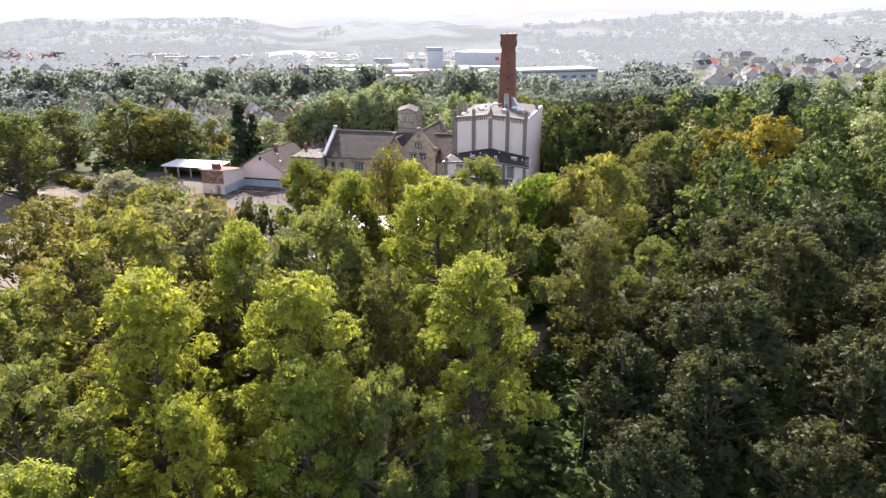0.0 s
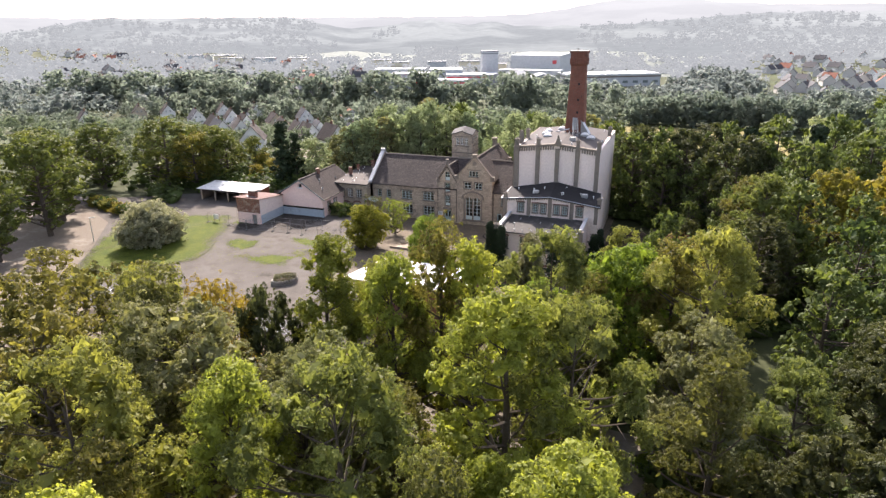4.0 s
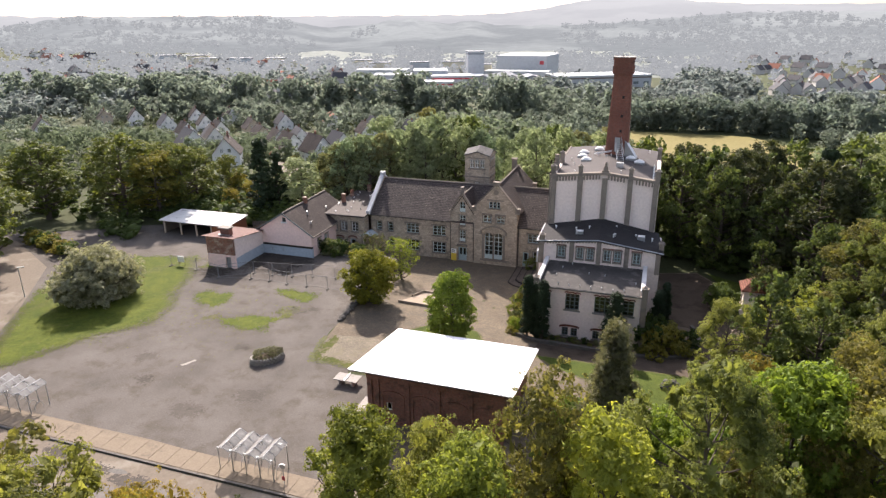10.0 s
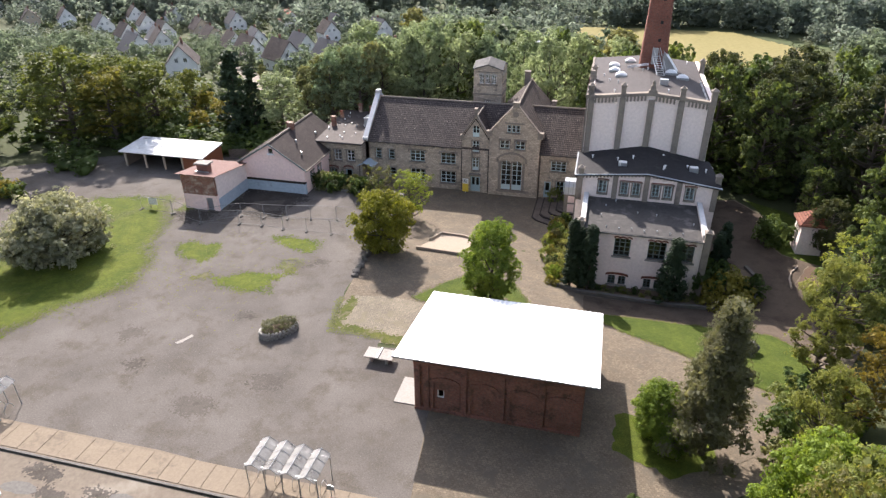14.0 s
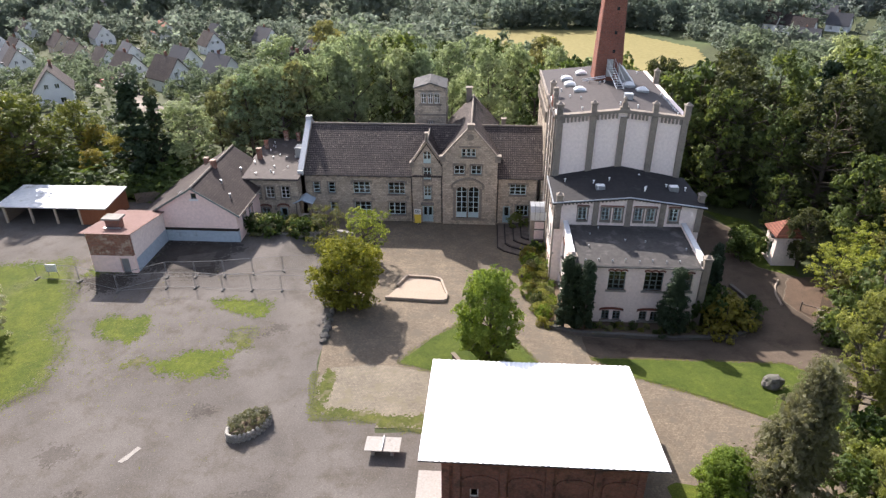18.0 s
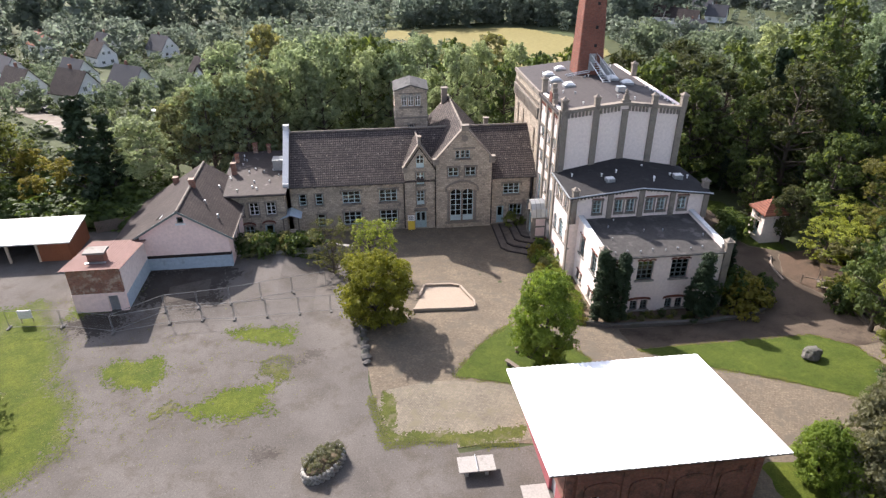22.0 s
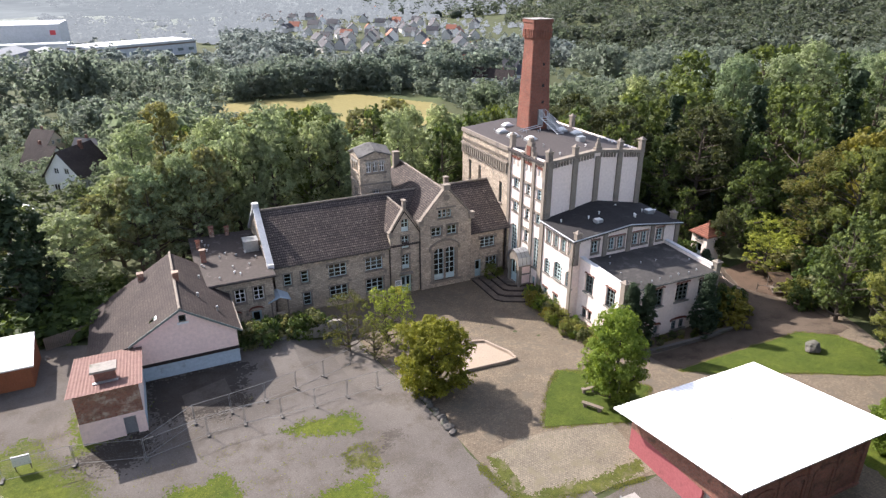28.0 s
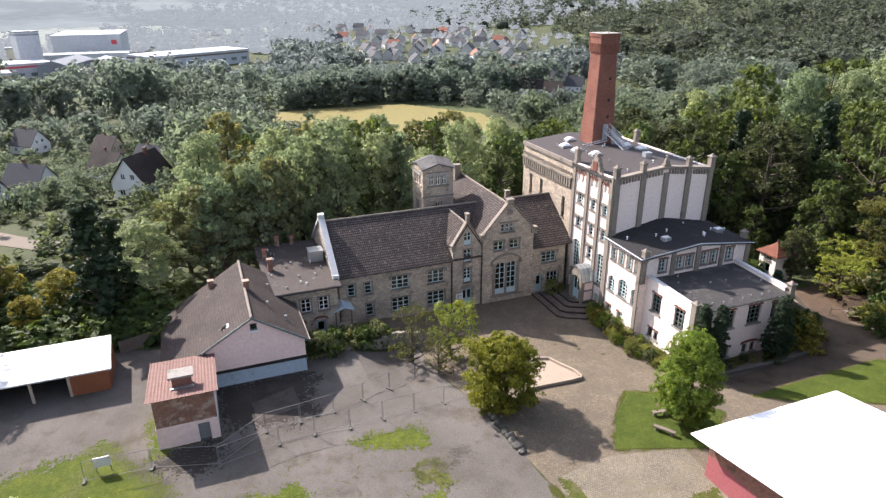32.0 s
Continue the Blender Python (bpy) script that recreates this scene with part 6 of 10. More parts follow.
def corrugated(bm, x0, x1, y0, z0, y1, z1, pitch=0.28, rise=0.05, thick=0.03):
    n = int((x1 - x0) / pitch) * 4
    up = [[], []]
    for k in range(n + 1):
        x = x0 + (x1 - x0) * k / n
        h = rise * math.sin(k * math.pi / 2)
        for row, (y, z) in zip(up, ((y0, z0), (y1, z1))):
            row.append((x, y, z + h))
    a = [[bm.verts.new(p) for p in row] for row in up]
    b = [[bm.verts.new((p[0], p[1], p[2] - thick)) for p in row] for row in up]
    for k in range(n):
        bm.faces.new((a[0][k], a[0][k + 1], a[1][k + 1], a[1][k]))
        bm.faces.new((b[0][k], b[1][k], b[1][k + 1], b[0][k + 1]))
        bm.faces.new((a[0][k], b[0][k], b[0][k + 1], a[0][k + 1]))
        bm.faces.new((a[1][k], a[1][k + 1], b[1][k + 1], b[1][k]))


bm = bmesh.new()
corrugated(bm, HX0 - 0.4, HX1 + 0.35, HY0 - 0.45, 5.95, HY1 + 0.3, 4.75, 0.28, 0.018)
part("roof", bm, M["corrugated_pink"], hut, "faded red corrugated metal roof")
bm = bmesh.new()
block(bm, -84.2, -82.6, 117.0, 118.0, 5.2, 6.75)
hc = part("chimney", bm, M["brick_shed"], hut)
bm = bmesh.new()
block(bm, -84.45, -82.35, 116.75, 118.25, 6.753, 6.95)
part("cap", bm, M["stone_grey"], hc)
bm = bmesh.new()
block(bm, -84.4, -82.4, 116.7, 117.0, 5.75, 5.82)
part("flashing", bm, M["zinc"], hc)

flat = thing("flat_roofed_house", (-69.6, 138, -0.7), "two-storey sandstone link house with flat felt roof", "house")
FX0, FX1, FYF, FYB = -73.6, -66.15, 132.2, 146.5
ff = Face((FX0, FYF), (1, 0))
fu = lambda x: x - FX0
holes = []
for x in (-71.9, -70.0, -67.9):
    holes.append(window(flat, ff, fu(x), 3.0, 1.15, 1.7, 2, 3, "white_paint", sill="sandstone_trim"))
holes.append(window(flat, ff, fu(-70.9), 0.1, 1.1, 1.4, 2, 2))
holes.append(window(flat, ff, fu(-72.6), 0.1, 1.0, 1.4, 2, 2))
holes.append(door(flat, ff, fu(-68.4), -0.65, 1.15, 2.3))
bm = bmesh.new()
ff.wall(bm, 0, FX1 - FX0, -1.2, 5.75, 0.4, holes)
Face((FX0, FYB), (0, -1)).wall(bm, 0, FYB - FYF - 0.4, -1.2, 5.9, 0.4)
Face((FX1, FYB), (-1, 0)).wall(bm, 0, FX1 - FX0, -1.2, 6.1, 0.4)
part("wall", bm, M["sandstone"], flat)
bm = bmesh.new()
block(bm, -66.5, -66.153, 132.603, 134.19, -1.2, 5.74)
part("side_wall", bm, M["sandstone"], flat)
for x in (-70.9, -72.6, -68.4):
    bm = bmesh.new()
    zt = 1.5 if x != -68.4 else 1.65
    pts = [(fu(x) + 0.85 * math.cos(a), zt + 0.4 * math.sin(a)) for a in np.linspace(math.pi, 0, 9)]
    solid(bm, [ff.at(u, 0.003, z) for u, z in pts] + [ff.at(u, 0.003, z + 0.24) for u, z in pts[::-1]], ff.n * 0.06)
    part("brick_arch", bm, M["brick_trim"], flat)
bm = bmesh.new()
slab(bm, [(FX0 - 0.5, FYF - 0.5, 6.05), (FX1 + 0.35, FYF - 0.5, 6.05), (FX1 + 0.35, FYF + 1.4, 6.1), (FX1 - 0.02, FYF + 1.5, 6.1), (FX1 - 0.02, FYB, 6.5), (FX0 - 0.5, FYB, 6.5)], 0.22)
part("roof", bm, M["bitumen_brown"], flat, "brown felt roof with pale scuffs")
bm = bmesh.new()
tube(bm, (FX0 - 0.5, FYF - 0.55, 5.9), (FX1 + 0.35, FYF - 0.55, 5.9), 0.1)
part("gutter", bm, M["bitumen_dark"], flat)
for x, y, w, h, mat in ((-73.0, 138.5, 0.6, 1.5, "brick_worn"), (-73.2, 142.5, 0.5, 1.1, "brick_worn"), (-71.2, 146.0, 0.6, 1.3, "brick_worn"), (-69.3, 145.8, 0.5, 1.1, "brick_worn"), (-67.2, 140.0, 1.7, 1.3, "zinc")):
    bm = bmesh.new()
    z = 6.05 + (y - FYF) * 0.031
    block(bm, x - w / 2, x + w / 2, y - w / 2, y + w / 2, z - 0.1, z + h)
    block(bm, x - w / 2 - 0.06, x + w / 2 + 0.06, y - w / 2 - 0.06, y + w / 2 + 0.06, z + h, z + h + 0.1)
    part("roof_chimney" if mat != "zinc" else "roof_hatch", bm, M[mat], flat)
random.seed(21)
for k in range(18):
    x, y = random.uniform(-73.4, -66.8), random.uniform(132.4, 145.5)
    bm = bmesh.new()
    lathe(bm, (x, y, 6.05 + (y - FYF) * 0.031), [(0.06, 0), (0.06, 0.2), (0.13, 0.22), (0.11, 0.3)], 8)
    part("roof_vent", bm, M["white_paint"] if k % 3 == 0 else M["zinc"], flat)
# covered outside stair between the houses
ost = thing("covered_stair", (-65.6, 132.6, -0.7), "outside stair under a small blue-grey gabled canopy", "stair")
bm = bmesh.new()
slab(bm, [(-67.0, 132.1, 2.35), (-65.6, 131.6, 3.1), (-65.6, 134.1, 3.1), (-67.0, 134.1, 2.35)], 0.1)
slab(bm, [(-64.3, 134.1, 2.35), (-65.6, 134.1, 3.1), (-65.6, 131.6, 3.1), (-64.3, 132.1, 2.35)], 0.1)
part("canopy", bm, M["render_blue"], ost)
for x in (-66.6, -64.7):
    bm = bmesh.new()
    block(bm, x - 0.08, x + 0.08, 132.1, 132.26, -0.8, 2.45)
    part("post", bm, M["wood_grey"], ost)
for k in range(8):
    bm = bmesh.new()
    block(bm, -66.2, -65.0, 130.4 + 0.28 * k, 130.7 + 0.28 * k, -0.8, -0.55 + 0.17 * k)
    part("step", bm, M["wood_pale"], ost)

# ---- brick shed with the white roof ----
shed = thing("brick_shed", (-37, 90, 0.7), "red brick shed with blind arches under a bright white metal roof", "shed")
SX0, SX1, SY0, SY1 = -43.75, -30.05, 84.75, 95.6
sf = Face((SX0, SY0), (1, 0))
bm = bmesh.new()
hole = window(shed, sf, 2.25, 2.15, 0.6, 0.85, 1, 1, "white_paint", sill="", deep=0.1)
sf.wall(bm, 0, SX1 - SX0, 0.0, 6.2, 0.4, [hole])
Face((SX1, SY0), (0, 1)).wall(bm, 0.4, SY1 - SY0, 0.0, [(0.4, 6.15), (SY1 - SY0, 4.5)], 0.4)
Face((SX1 - 0.4, SY1), (-1, 0)).wall(bm, 0, SX1 - SX0 - 0.8, 0.0, 4.5, 0.4)
part("wall", bm, M["brick_shed"], shed)
sw = Face((SX0, SY1), (0, -1))
bm = bmesh.new()
opening = door(shed, sw, 8.6, 0.6, 1.4, 2.3, "zinc", light=0.02)
sw.wall(bm, 0, SY1 - SY0 - 0.4, 0.0, [(0, 2.9), (SY1 - SY0 - 0.4, 2.9)], 0.4, [opening])
part("painted_wall", bm, M["red_wall"], shed, "side wall painted dark red")
bm = bmesh.new()
sw.wall(bm, 0, SY1 - SY0 - 0.4, 2.9, [(0, 4.5), (SY1 - SY0 - 0.4, 6.15)], 0.4)
part("upper_wall", bm, M["brick_shed"], shed)
bays = [(0.0, 1.1), (1.1, 4.2), (4.2, 7.4), (7.4, 10.6), (10.6, 13.7)]
for u in (0.3, 1.05, 4.2, 7.3, 10.5, 13.4):
    bm = bmesh.new()
    sf.block(bm, u - 0.24, u + 0.24, 0.003, 0.16, 0.4, 5.4)
    part("pilaster", bm, M["brick_shed"], shed)
bm = bmesh.new()
sf.block(bm, 0.02, 13.68, 0.003, 0.18, 5.4, 6.1)
sf.block(bm, 0.02, 13.68, 0.003, 0.22, 0.3, 0.95)
part("cornice", bm, M["brick_shed"], shed)
for a, b in bays[1:]:
    m_ = (a + b) / 2
    bm = bmesh.new()
    outer = [(m_ + 1.25 * math.cos(t), 3.75 + 0.62 * math.sin(t)) for t in np.linspace(math.pi, 0, 11)]
    inner = [(m_ + 1.0 * math.cos(t), 3.7 + 0.42 * math.sin(t)) for t in np.linspace(0, math.pi, 11)]
    for (p0, p1), (q0, q1) in zip(zip(outer, outer[1:]), zip(inner[::-1], inner[::-1][1:])):
        solid(bm, [sf.at(p0[0], 0.003, p0[1]), sf.at(p1[0], 0.003, p1[1]), sf.at(q1[0], 0.003, q1[1]), sf.at(q0[0], 0.003, q0[1])], sf.n * 0.1)
    sf.block(bm, m_ - 1.25, m_ - 1.0, 0.003, 0.1, 0.95, 3.75)
    sf.block(bm, m_ + 1.0, m_ + 1.25, 0.003, 0.1, 0.95, 3.75)
    part("blind_arch", bm, M["brick_shed"], shed)
bm = bmesh.new()
n = 78
x0, x1 = -45.2, -29.05
for k in range(n):
    a, b = x0 + (x1 - x0) * k / n, x0 + (x1 - x0) * (k + 1) / n
    m0, m1 = a + (b - a) * 0.3, a + (b - a) * 0.7
    if k % 2:
        continue
    c = b + (x1 - x0) / n
    pts = [(a, 0.0), (m0, 0.05), (b - 0.02, 0.05), (b + 0.04, 0.0), (c, 0.0)]
    for (p, h0), (q, h1) in zip(pts, pts[1:]):
        v = [bm.verts.new(w_) for w_ in ((p, 83.6, 6.7 + h0), (q, 83.6, 6.7 + h1), (q, 96.4, 4.85 + h1), (p, 96.4, 4.85 + h0))]
        bm.faces.new(v)
        v = [bm.verts.new(w_) for w_ in ((p, 83.6, 6.58), (q, 83.6, 6.58), (q, 83.6, 6.7 + h1), (p, 83.6, 6.7 + h0))]
        bm.faces.new(v)
bmesh.ops.remove_doubles(bm, verts=bm.verts, dist=0.002)
slab(bm, [(x0, 83.6, 6.68), (x1, 83.6, 6.68), (x1, 96.4, 4.83), (x0, 96.4, 4.83)], 0.1)
part("roof", bm, M["metal_white"], shed, "white trapezoidal sheet-metal roof")
for x, y in ((-38.6, 90.5), (-36.7, 89.0)):
    bm = bmesh.new()
    z = 6.7 - (y - 83.6) * 0.1445
    lathe(bm, (x, y, z), [(0.07, 0), (0.07, 0.12), (0.1, 0.14), (0.05, 0.2)], 8)
    part("roof_vent", bm, M["zinc"], shed)
bm = bmesh.new()
block(bm, -45.7, -43.8, 84.9, 88.2, 0.55, 0.8)
solo("concrete_ramp", bm, M["concrete"], "pale concrete ramp beside the brick shed", "ramp", kind="structure")

# ---- carport, pavilion ----
carport = thing("carport", (-96, 130, 0.7), "open-fronted timber garage with pale sheet roof", "carport")
bm = bmesh.new()
slab(bm, [(-105.3, 126.9, 3.35), (-90.3, 126.9, 3.35), (-90.8, 133.8, 3.6), (-105.6, 133.6, 3.6)], 0.16)
part("roof", bm, M["roof_old_white"], carport)
bm = bmesh.new()
block(bm, -104.9, -90.9, 133.1, 133.3, 0.5, 3.4)
block(bm, -104.9, -104.7, 127.4, 133.1, 0.5, 3.3)
part("back_wall", bm, M["wood_grey"], carport)
bm = bmesh.new()
for k in range(11):
    block(bm, -94.2 + 0.31 * k, -93.9 + 0.31 * k, 127.4 - 0.02 * (k % 2), 127.5, 0.6, 3.15)
for k in range(18):
    block(bm, -90.85, -90.75 + 0.02 * (k % 2), 127.5 + 0.31 * k, 127.8 + 0.31 * k, 0.6, 3.2)
part("plank_wall", bm, M["wood_rust"], carport, "red-brown upright boards")
for x in (-104.6, -101.0, -97.6, -94.3):
    bm = bmesh.new()
    block(bm, x - 0.12, x + 0.12, 127.3, 127.54, 0.5, 3.2)
    part("post", bm, M["wood_pale"], carport)

well = thing("garden_pavilion", (-5.0, 125.4, 0), "small white rendered pavilion with red hipped tile roof", "pavilion")
WX0, WX1, WY0, WY1, WZ = -6.0, -3.2, 124.3, 127.2, -0.5
for f, w in ((Face((WX0, WY0), (1, 0)), WX1 - WX0), (Face((WX1, WY0), (0, 1)), WY1 - WY0), (Face((WX1, WY1), (-1, 0)), WX1 - WX0), (Face((WX0, WY1), (0, -1)), WY1 - WY0)):
    bm = bmesh.new()
    holes = [door(well, f, w / 2, -0.45, 1.1, 2.2), window(well, f, w / 2, 2.2, 1.0, 0.5, 2, 1)] if f.u.y < -0.5 else []
    i = 0.3 if abs(f.u.y) > 0.5 else 0.0
    f.wall(bm, i, w - i, WZ - 0.6, 3.2, 0.3, holes)
    part("wall", bm, M["render_white"], well)
bm = bmesh.new()
c = [(WX0 - 0.4, WY0 - 0.4, 3.15), (WX1 + 0.4, WY0 - 0.4, 3.15), (WX1 + 0.4, WY1 + 0.4, 3.15), (WX0 - 0.4, WY1 + 0.4, 3.15)]
for p, q in zip(c, c[1:] + c[:1]):
    slab(bm, [p, q, ((WX0 + WX1) / 2, (WY0 + WY1) / 2, 4.7)], 0.12)
lathe(bm, ((WX0 + WX1) / 2, (WY0 + WY1) / 2, 4.6), [(0.14, 0), (0.1, 0.2), (0.02, 0.35)], 8)
part("roof", bm, M["tile_red"], well, "red clay tile roof")


# ---- trees ----
def blades(rng, p, nrm, size, fold=0.1):
    """Small folded leaves at the points p with the normals nrm."""
    n = len(p)
    nrm = nrm / np.linalg.norm(nrm, axis=1)[:, None]
    a = np.cross(nrm, rng.normal(size=(n, 3)))
    a /= np.linalg.norm(a, axis=1)[:, None]
    b = np.cross(nrm, a)
    s = size * (0.6 + 0.8 * rng.random(n))[:, None]
    lift = nrm * s * fold
    return np.stack([p - a * s * 0.8, p - b * s * 0.45 + lift, p + a * s * 0.8, p + b * s * 0.45 + lift], axis=1)


def leaf_cloud(rng, centres, radii, n, size, up=0.25, squash=0.85, inner=0.55, tuft=24, jitter=0.32, puff=3.3, dome=0.6):
    """Leaves in domed tufts over the outer shells of the clumps of a crown, with dark gaps between the tufts."""
    m = max(8, n // tuft)
    k = rng.choice(len(centres), m * 2, p=radii ** 2 / (radii ** 2).sum())
    d = rng.normal(size=(m * 2, 3))
    d /= np.linalg.norm(d, axis=1)[:, None]
    d[:, 2] = np.where(d[:, 2] < -0.3, -d[:, 2], d[:, 2])
    r = radii[k] * (inner + (1.0 - inner) * rng.random(m * 2) ** 0.5) * np.where(rng.random(m * 2) < 0.14, 1.1 + 0.4 * rng.random(m * 2), 1.0)
    c = centres[k] + d * r[:, None] * np.array([1, 1, squash])
    deep = np.min(np.linalg.norm(c[:, None] - centres[None], axis=2) / radii[None], axis=1)
    order = np.argsort(-(deep + 0.35 * rng.random(m * 2)))[:m]
    c, d, rr = c[order], d[order], radii[k][order]
    wide = np.minimum(0.5 * rr, puff * size) * rng.uniform(0.6, 1.35, m)
    j = np.repeat(np.arange(m), tuft)
    v = rng.normal(size=(len(j), 3)) * 0.8 + d[j] * dome + np.array([0, 0, up + 0.35])
    v /= np.linalg.norm(v, axis=1)[:, None]
    off = v * (wide[j] * (0.45 + 0.55 * rng.random(len(j)) ** 0.6))[:, None] * np.array([1, 1, 0.75])
    return blades(rng, c[j] + off, v + rng.normal(size=(len(j), 3)) * jitter, size)


def mesh_of(name, quads, material):
    n = len(quads)
    me = bpy.data.meshes.new(name)
    me.vertices.add(n * 4)
    me.vertices.foreach_set("co", quads.reshape(-1).astype(np.float32))
    me.loops.add(n * 4)
    me.loops.foreach_set("vertex_index", np.arange(n * 4, dtype=np.int32))
    me.polygons.add(n)
    me.polygons.foreach_set("loop_start", np.arange(0, n * 4, 4, dtype=np.int32))
    me.update(calc_edges=True)
    me.materials.append(material)
    return me


def crown_lobes(rng, H, R, base, shape, count):
    """Centres and radii of the clumps of a crown between base and H."""
    out, rad = [], []
    for i in range(count):
        t = (i + rng.random()) / count
        z = base + (H - base) * (0.08 + 0.84 * t)
        if shape == "round":
            w = R * math.sqrt(max(0.05, 1 - (2 * t - 0.95) ** 2 * 0.9))
        elif shape == "cone":
            w = R * (1.05 - t) * 1.0
        elif shape == "egg":
            w = R * 0.95 * math.sin(math.pi * (0.16 + 0.8 * t)) ** 0.6
        elif shape == "column":
            w = R * (0.72 * math.sin(math.pi * min(1.0, 0.25 + 0.72 * t)) ** 0.6)
        else:
            w = R * 1.3 * min(1.0, 0.5 + 1.5 * t) * (1.02 - t) ** 0.62
        ang = i * 2.399 + rng.random() * 1.2
        q = w * (0.30 + 0.72 * rng.random() ** 0.6)
        cr = R * (0.12 + 0.22 * rng.random() ** 1.4) * (1.0 if count > 30 else 1.45)
        out.append((math.cos(ang) * q, math.sin(ang) * q, z - cr * 0.2))
        rad.append(cr)
    return np.array(out), np.array(rad)


def tree_kind(name, seed, H, R, base, leaf, label, n=8000, size=0.27, shape="round", count=26, category="tree", limbs=True, up=0.25, inner=0.5, core=900):
    """A tree at the origin: a tapered trunk with limbs, and a crown of many leaves. Returns it; copies are set out by plant()."""
    rng = np.random.default_rng(seed)
    c, r = crown_lobes(rng, H, R, base, shape, count)
    root = thing(name, (0, 0, 0), label, category)
    bm = bmesh.new()
    rb = 0.02 * H + 0.04
    pts, lean = [], rng.normal(size=2) * 0.3
    for i in range(6):
        t = i / 5
        pts.append(Vector((lean[0] * math.sin(t * 2), lean[1] * math.sin(t * 2.5), -0.6 + (H * 0.86 + 0.6) * t)))
    for i in range(5):
        tube(bm, pts[i], pts[i + 1], rb * (1 - i * 0.18), rb * (1 - (i + 1) * 0.18), 7)
    if limbs:
        for q, w in list(zip(c, r))[::max(1, len(c) // 24)]:
            z0 = max(base * 0.6, q[2] - 0.35 * math.hypot(q[0], q[1]) - 0.8)
            t = min(0.95, (z0 + 0.6) / (H * 0.86 + 0.6))
            i = min(4, int(t * 5))
            a = pts[i].lerp(pts[i + 1], t * 5 - i)
            m_ = a.lerp(Vector(q), 0.55) + Vector((0, 0, -0.2))
            k = rb * (1 - t) * 0.5 + 0.03
            tube(bm, a, m_, k, k * 0.65, 4)
            tube(bm, m_, Vector(q), k * 0.65, 0.02, 4)
            for _ in range(1):
                e = Vector(q) + Vector(rng.normal(size=3) * w * 0.5)
                tube(bm, m_.lerp(Vector(q), 0.4), e, k * 0.35, 0.012, 4)
    part("trunk", bm, M["bark"], root)
    q = leaf_cloud(rng, c, r, n, size, up, inner=inner)
    if core:
        k = rng.choice(len(c), core, p=r ** 2 / (r ** 2).sum())
        d = rng.normal(size=(core, 3))
        d *= (rng.random(core) ** 0.5 * 0.72 * r[k] / np.linalg.norm(d, axis=1))[:, None]
        q = np.concatenate([q, blades(rng, c[k] + d, rng.normal(size=(core, 3)) + np.array([0, 0, 0.4]), max(size * 2.4, 0.10 * R))])
    lo = min(base, 0.2)
    q[..., 2] = lo + (q[..., 2] - lo) * (H - lo) / (np.percentile(q[..., 2], 99.9) - lo)
    q[..., :2] *= R / np.percentile(np.hypot(q[..., 0], q[..., 1]), 97.0)
    under("crown", mesh_of("crown", q, M[leaf]), root)
    return root


def plant(kind, places, H, group):
    """Sets out copies of a tree. places: (x, y, height of the top, width factor)."""
    tagged(kind, group=group)
    rng = np.random.default_rng(len(places) * 7 + int(H * 10))
    todo = []
    for x, y, top, w in places:
        z = height(x, y)
        s = (top - z) / H
        todo.append(Matrix.LocRotScale((x, y, z), Euler((0, 0, rng.random() * math.tau)), (s * w, s * w, s)))
    for m in todo[1:]:
        copy_thing(kind, m)
    kind.matrix_basis = todo[0]


near_kinds = {}
near_kinds["yellow"] = (tree_kind("broadleaf_tree", 1, 18, 3.9, 3.0, "leaf_yellow", "tall leafy tree with bright yellow-green foliage", 26000, 0.104, "tall", 44, core=1200), 18)
near_kinds["mid"] = (tree_kind("broadleaf_tree", 2, 18, 4.5, 3.0, "leaf_mid", "broad tree with mid-green foliage", 34000, 0.09, "round", 46, core=2000), 18)
near_kinds["mid2"] = (tree_kind("ash_tree", 3, 18, 3.7, 4.0, "leaf_wood", "slender ash with loose green foliage and gaps", 24000, 0.092, "tall", 30, core=1200), 18)
near_kinds["dark"] = (tree_kind("oak_tree", 4, 18, 5.4, 2.0, "leaf_dark", "dense dark green tree in the wood", 20000, 0.12, "round", 46, core=2400), 18)
near_kinds["silver"] = (tree_kind("willow_tree", 5, 18, 4.6, 3.0, "leaf_silver", "tree with pale silvery green foliage", 30000, 0.09, "round", 46, core=2000), 18)
near_kinds["olive"] = (tree_kind("larch_tree", 6, 18, 4.4, 0.6, "leaf_olive", "feathery conifer with greyish olive needles", 90000, 0.06, "cone", 170, up=-0.25, inner=0.55, core=5000), 18)
near_kinds["larch"] = (tree_kind("larch_tree", 11, 18, 3.6, 1.0, "leaf_larch", "tall larch with fine green needles", 54000, 0.068, "tall", 64, up=-0.1, core=2600), 18)
near_kinds["autumn"] = (tree_kind("maple_tree", 7, 18, 4.6, 3.0, "leaf_autumn", "leafy tree turning yellow and orange", 28000, 0.085, "round", 40, core=500), 18)
near_kinds["fresh"] = (tree_kind("lime_tree", 8, 10, 3.1, 0.2, "leaf_fresh", "egg-crowned young tree with dense fresh green leaves", 32000, 0.105, "egg", 130, inner=0.74, core=3000), 10)
near_kinds["coarse"] = (tree_kind("broadleaf_tree", 9, 18, 4.6, 2.5, "leaf_wood", "green tree standing deeper in the wood", 8000, 0.18, "round", 44, core=700), 18)
near_kinds["coarse_pale"] = (tree_kind("willow_tree", 10, 18, 4.4, 2.5, "leaf_silver", "pale green tree standing deeper in the wood", 8000, 0.175, "round", 44, core=700), 18)

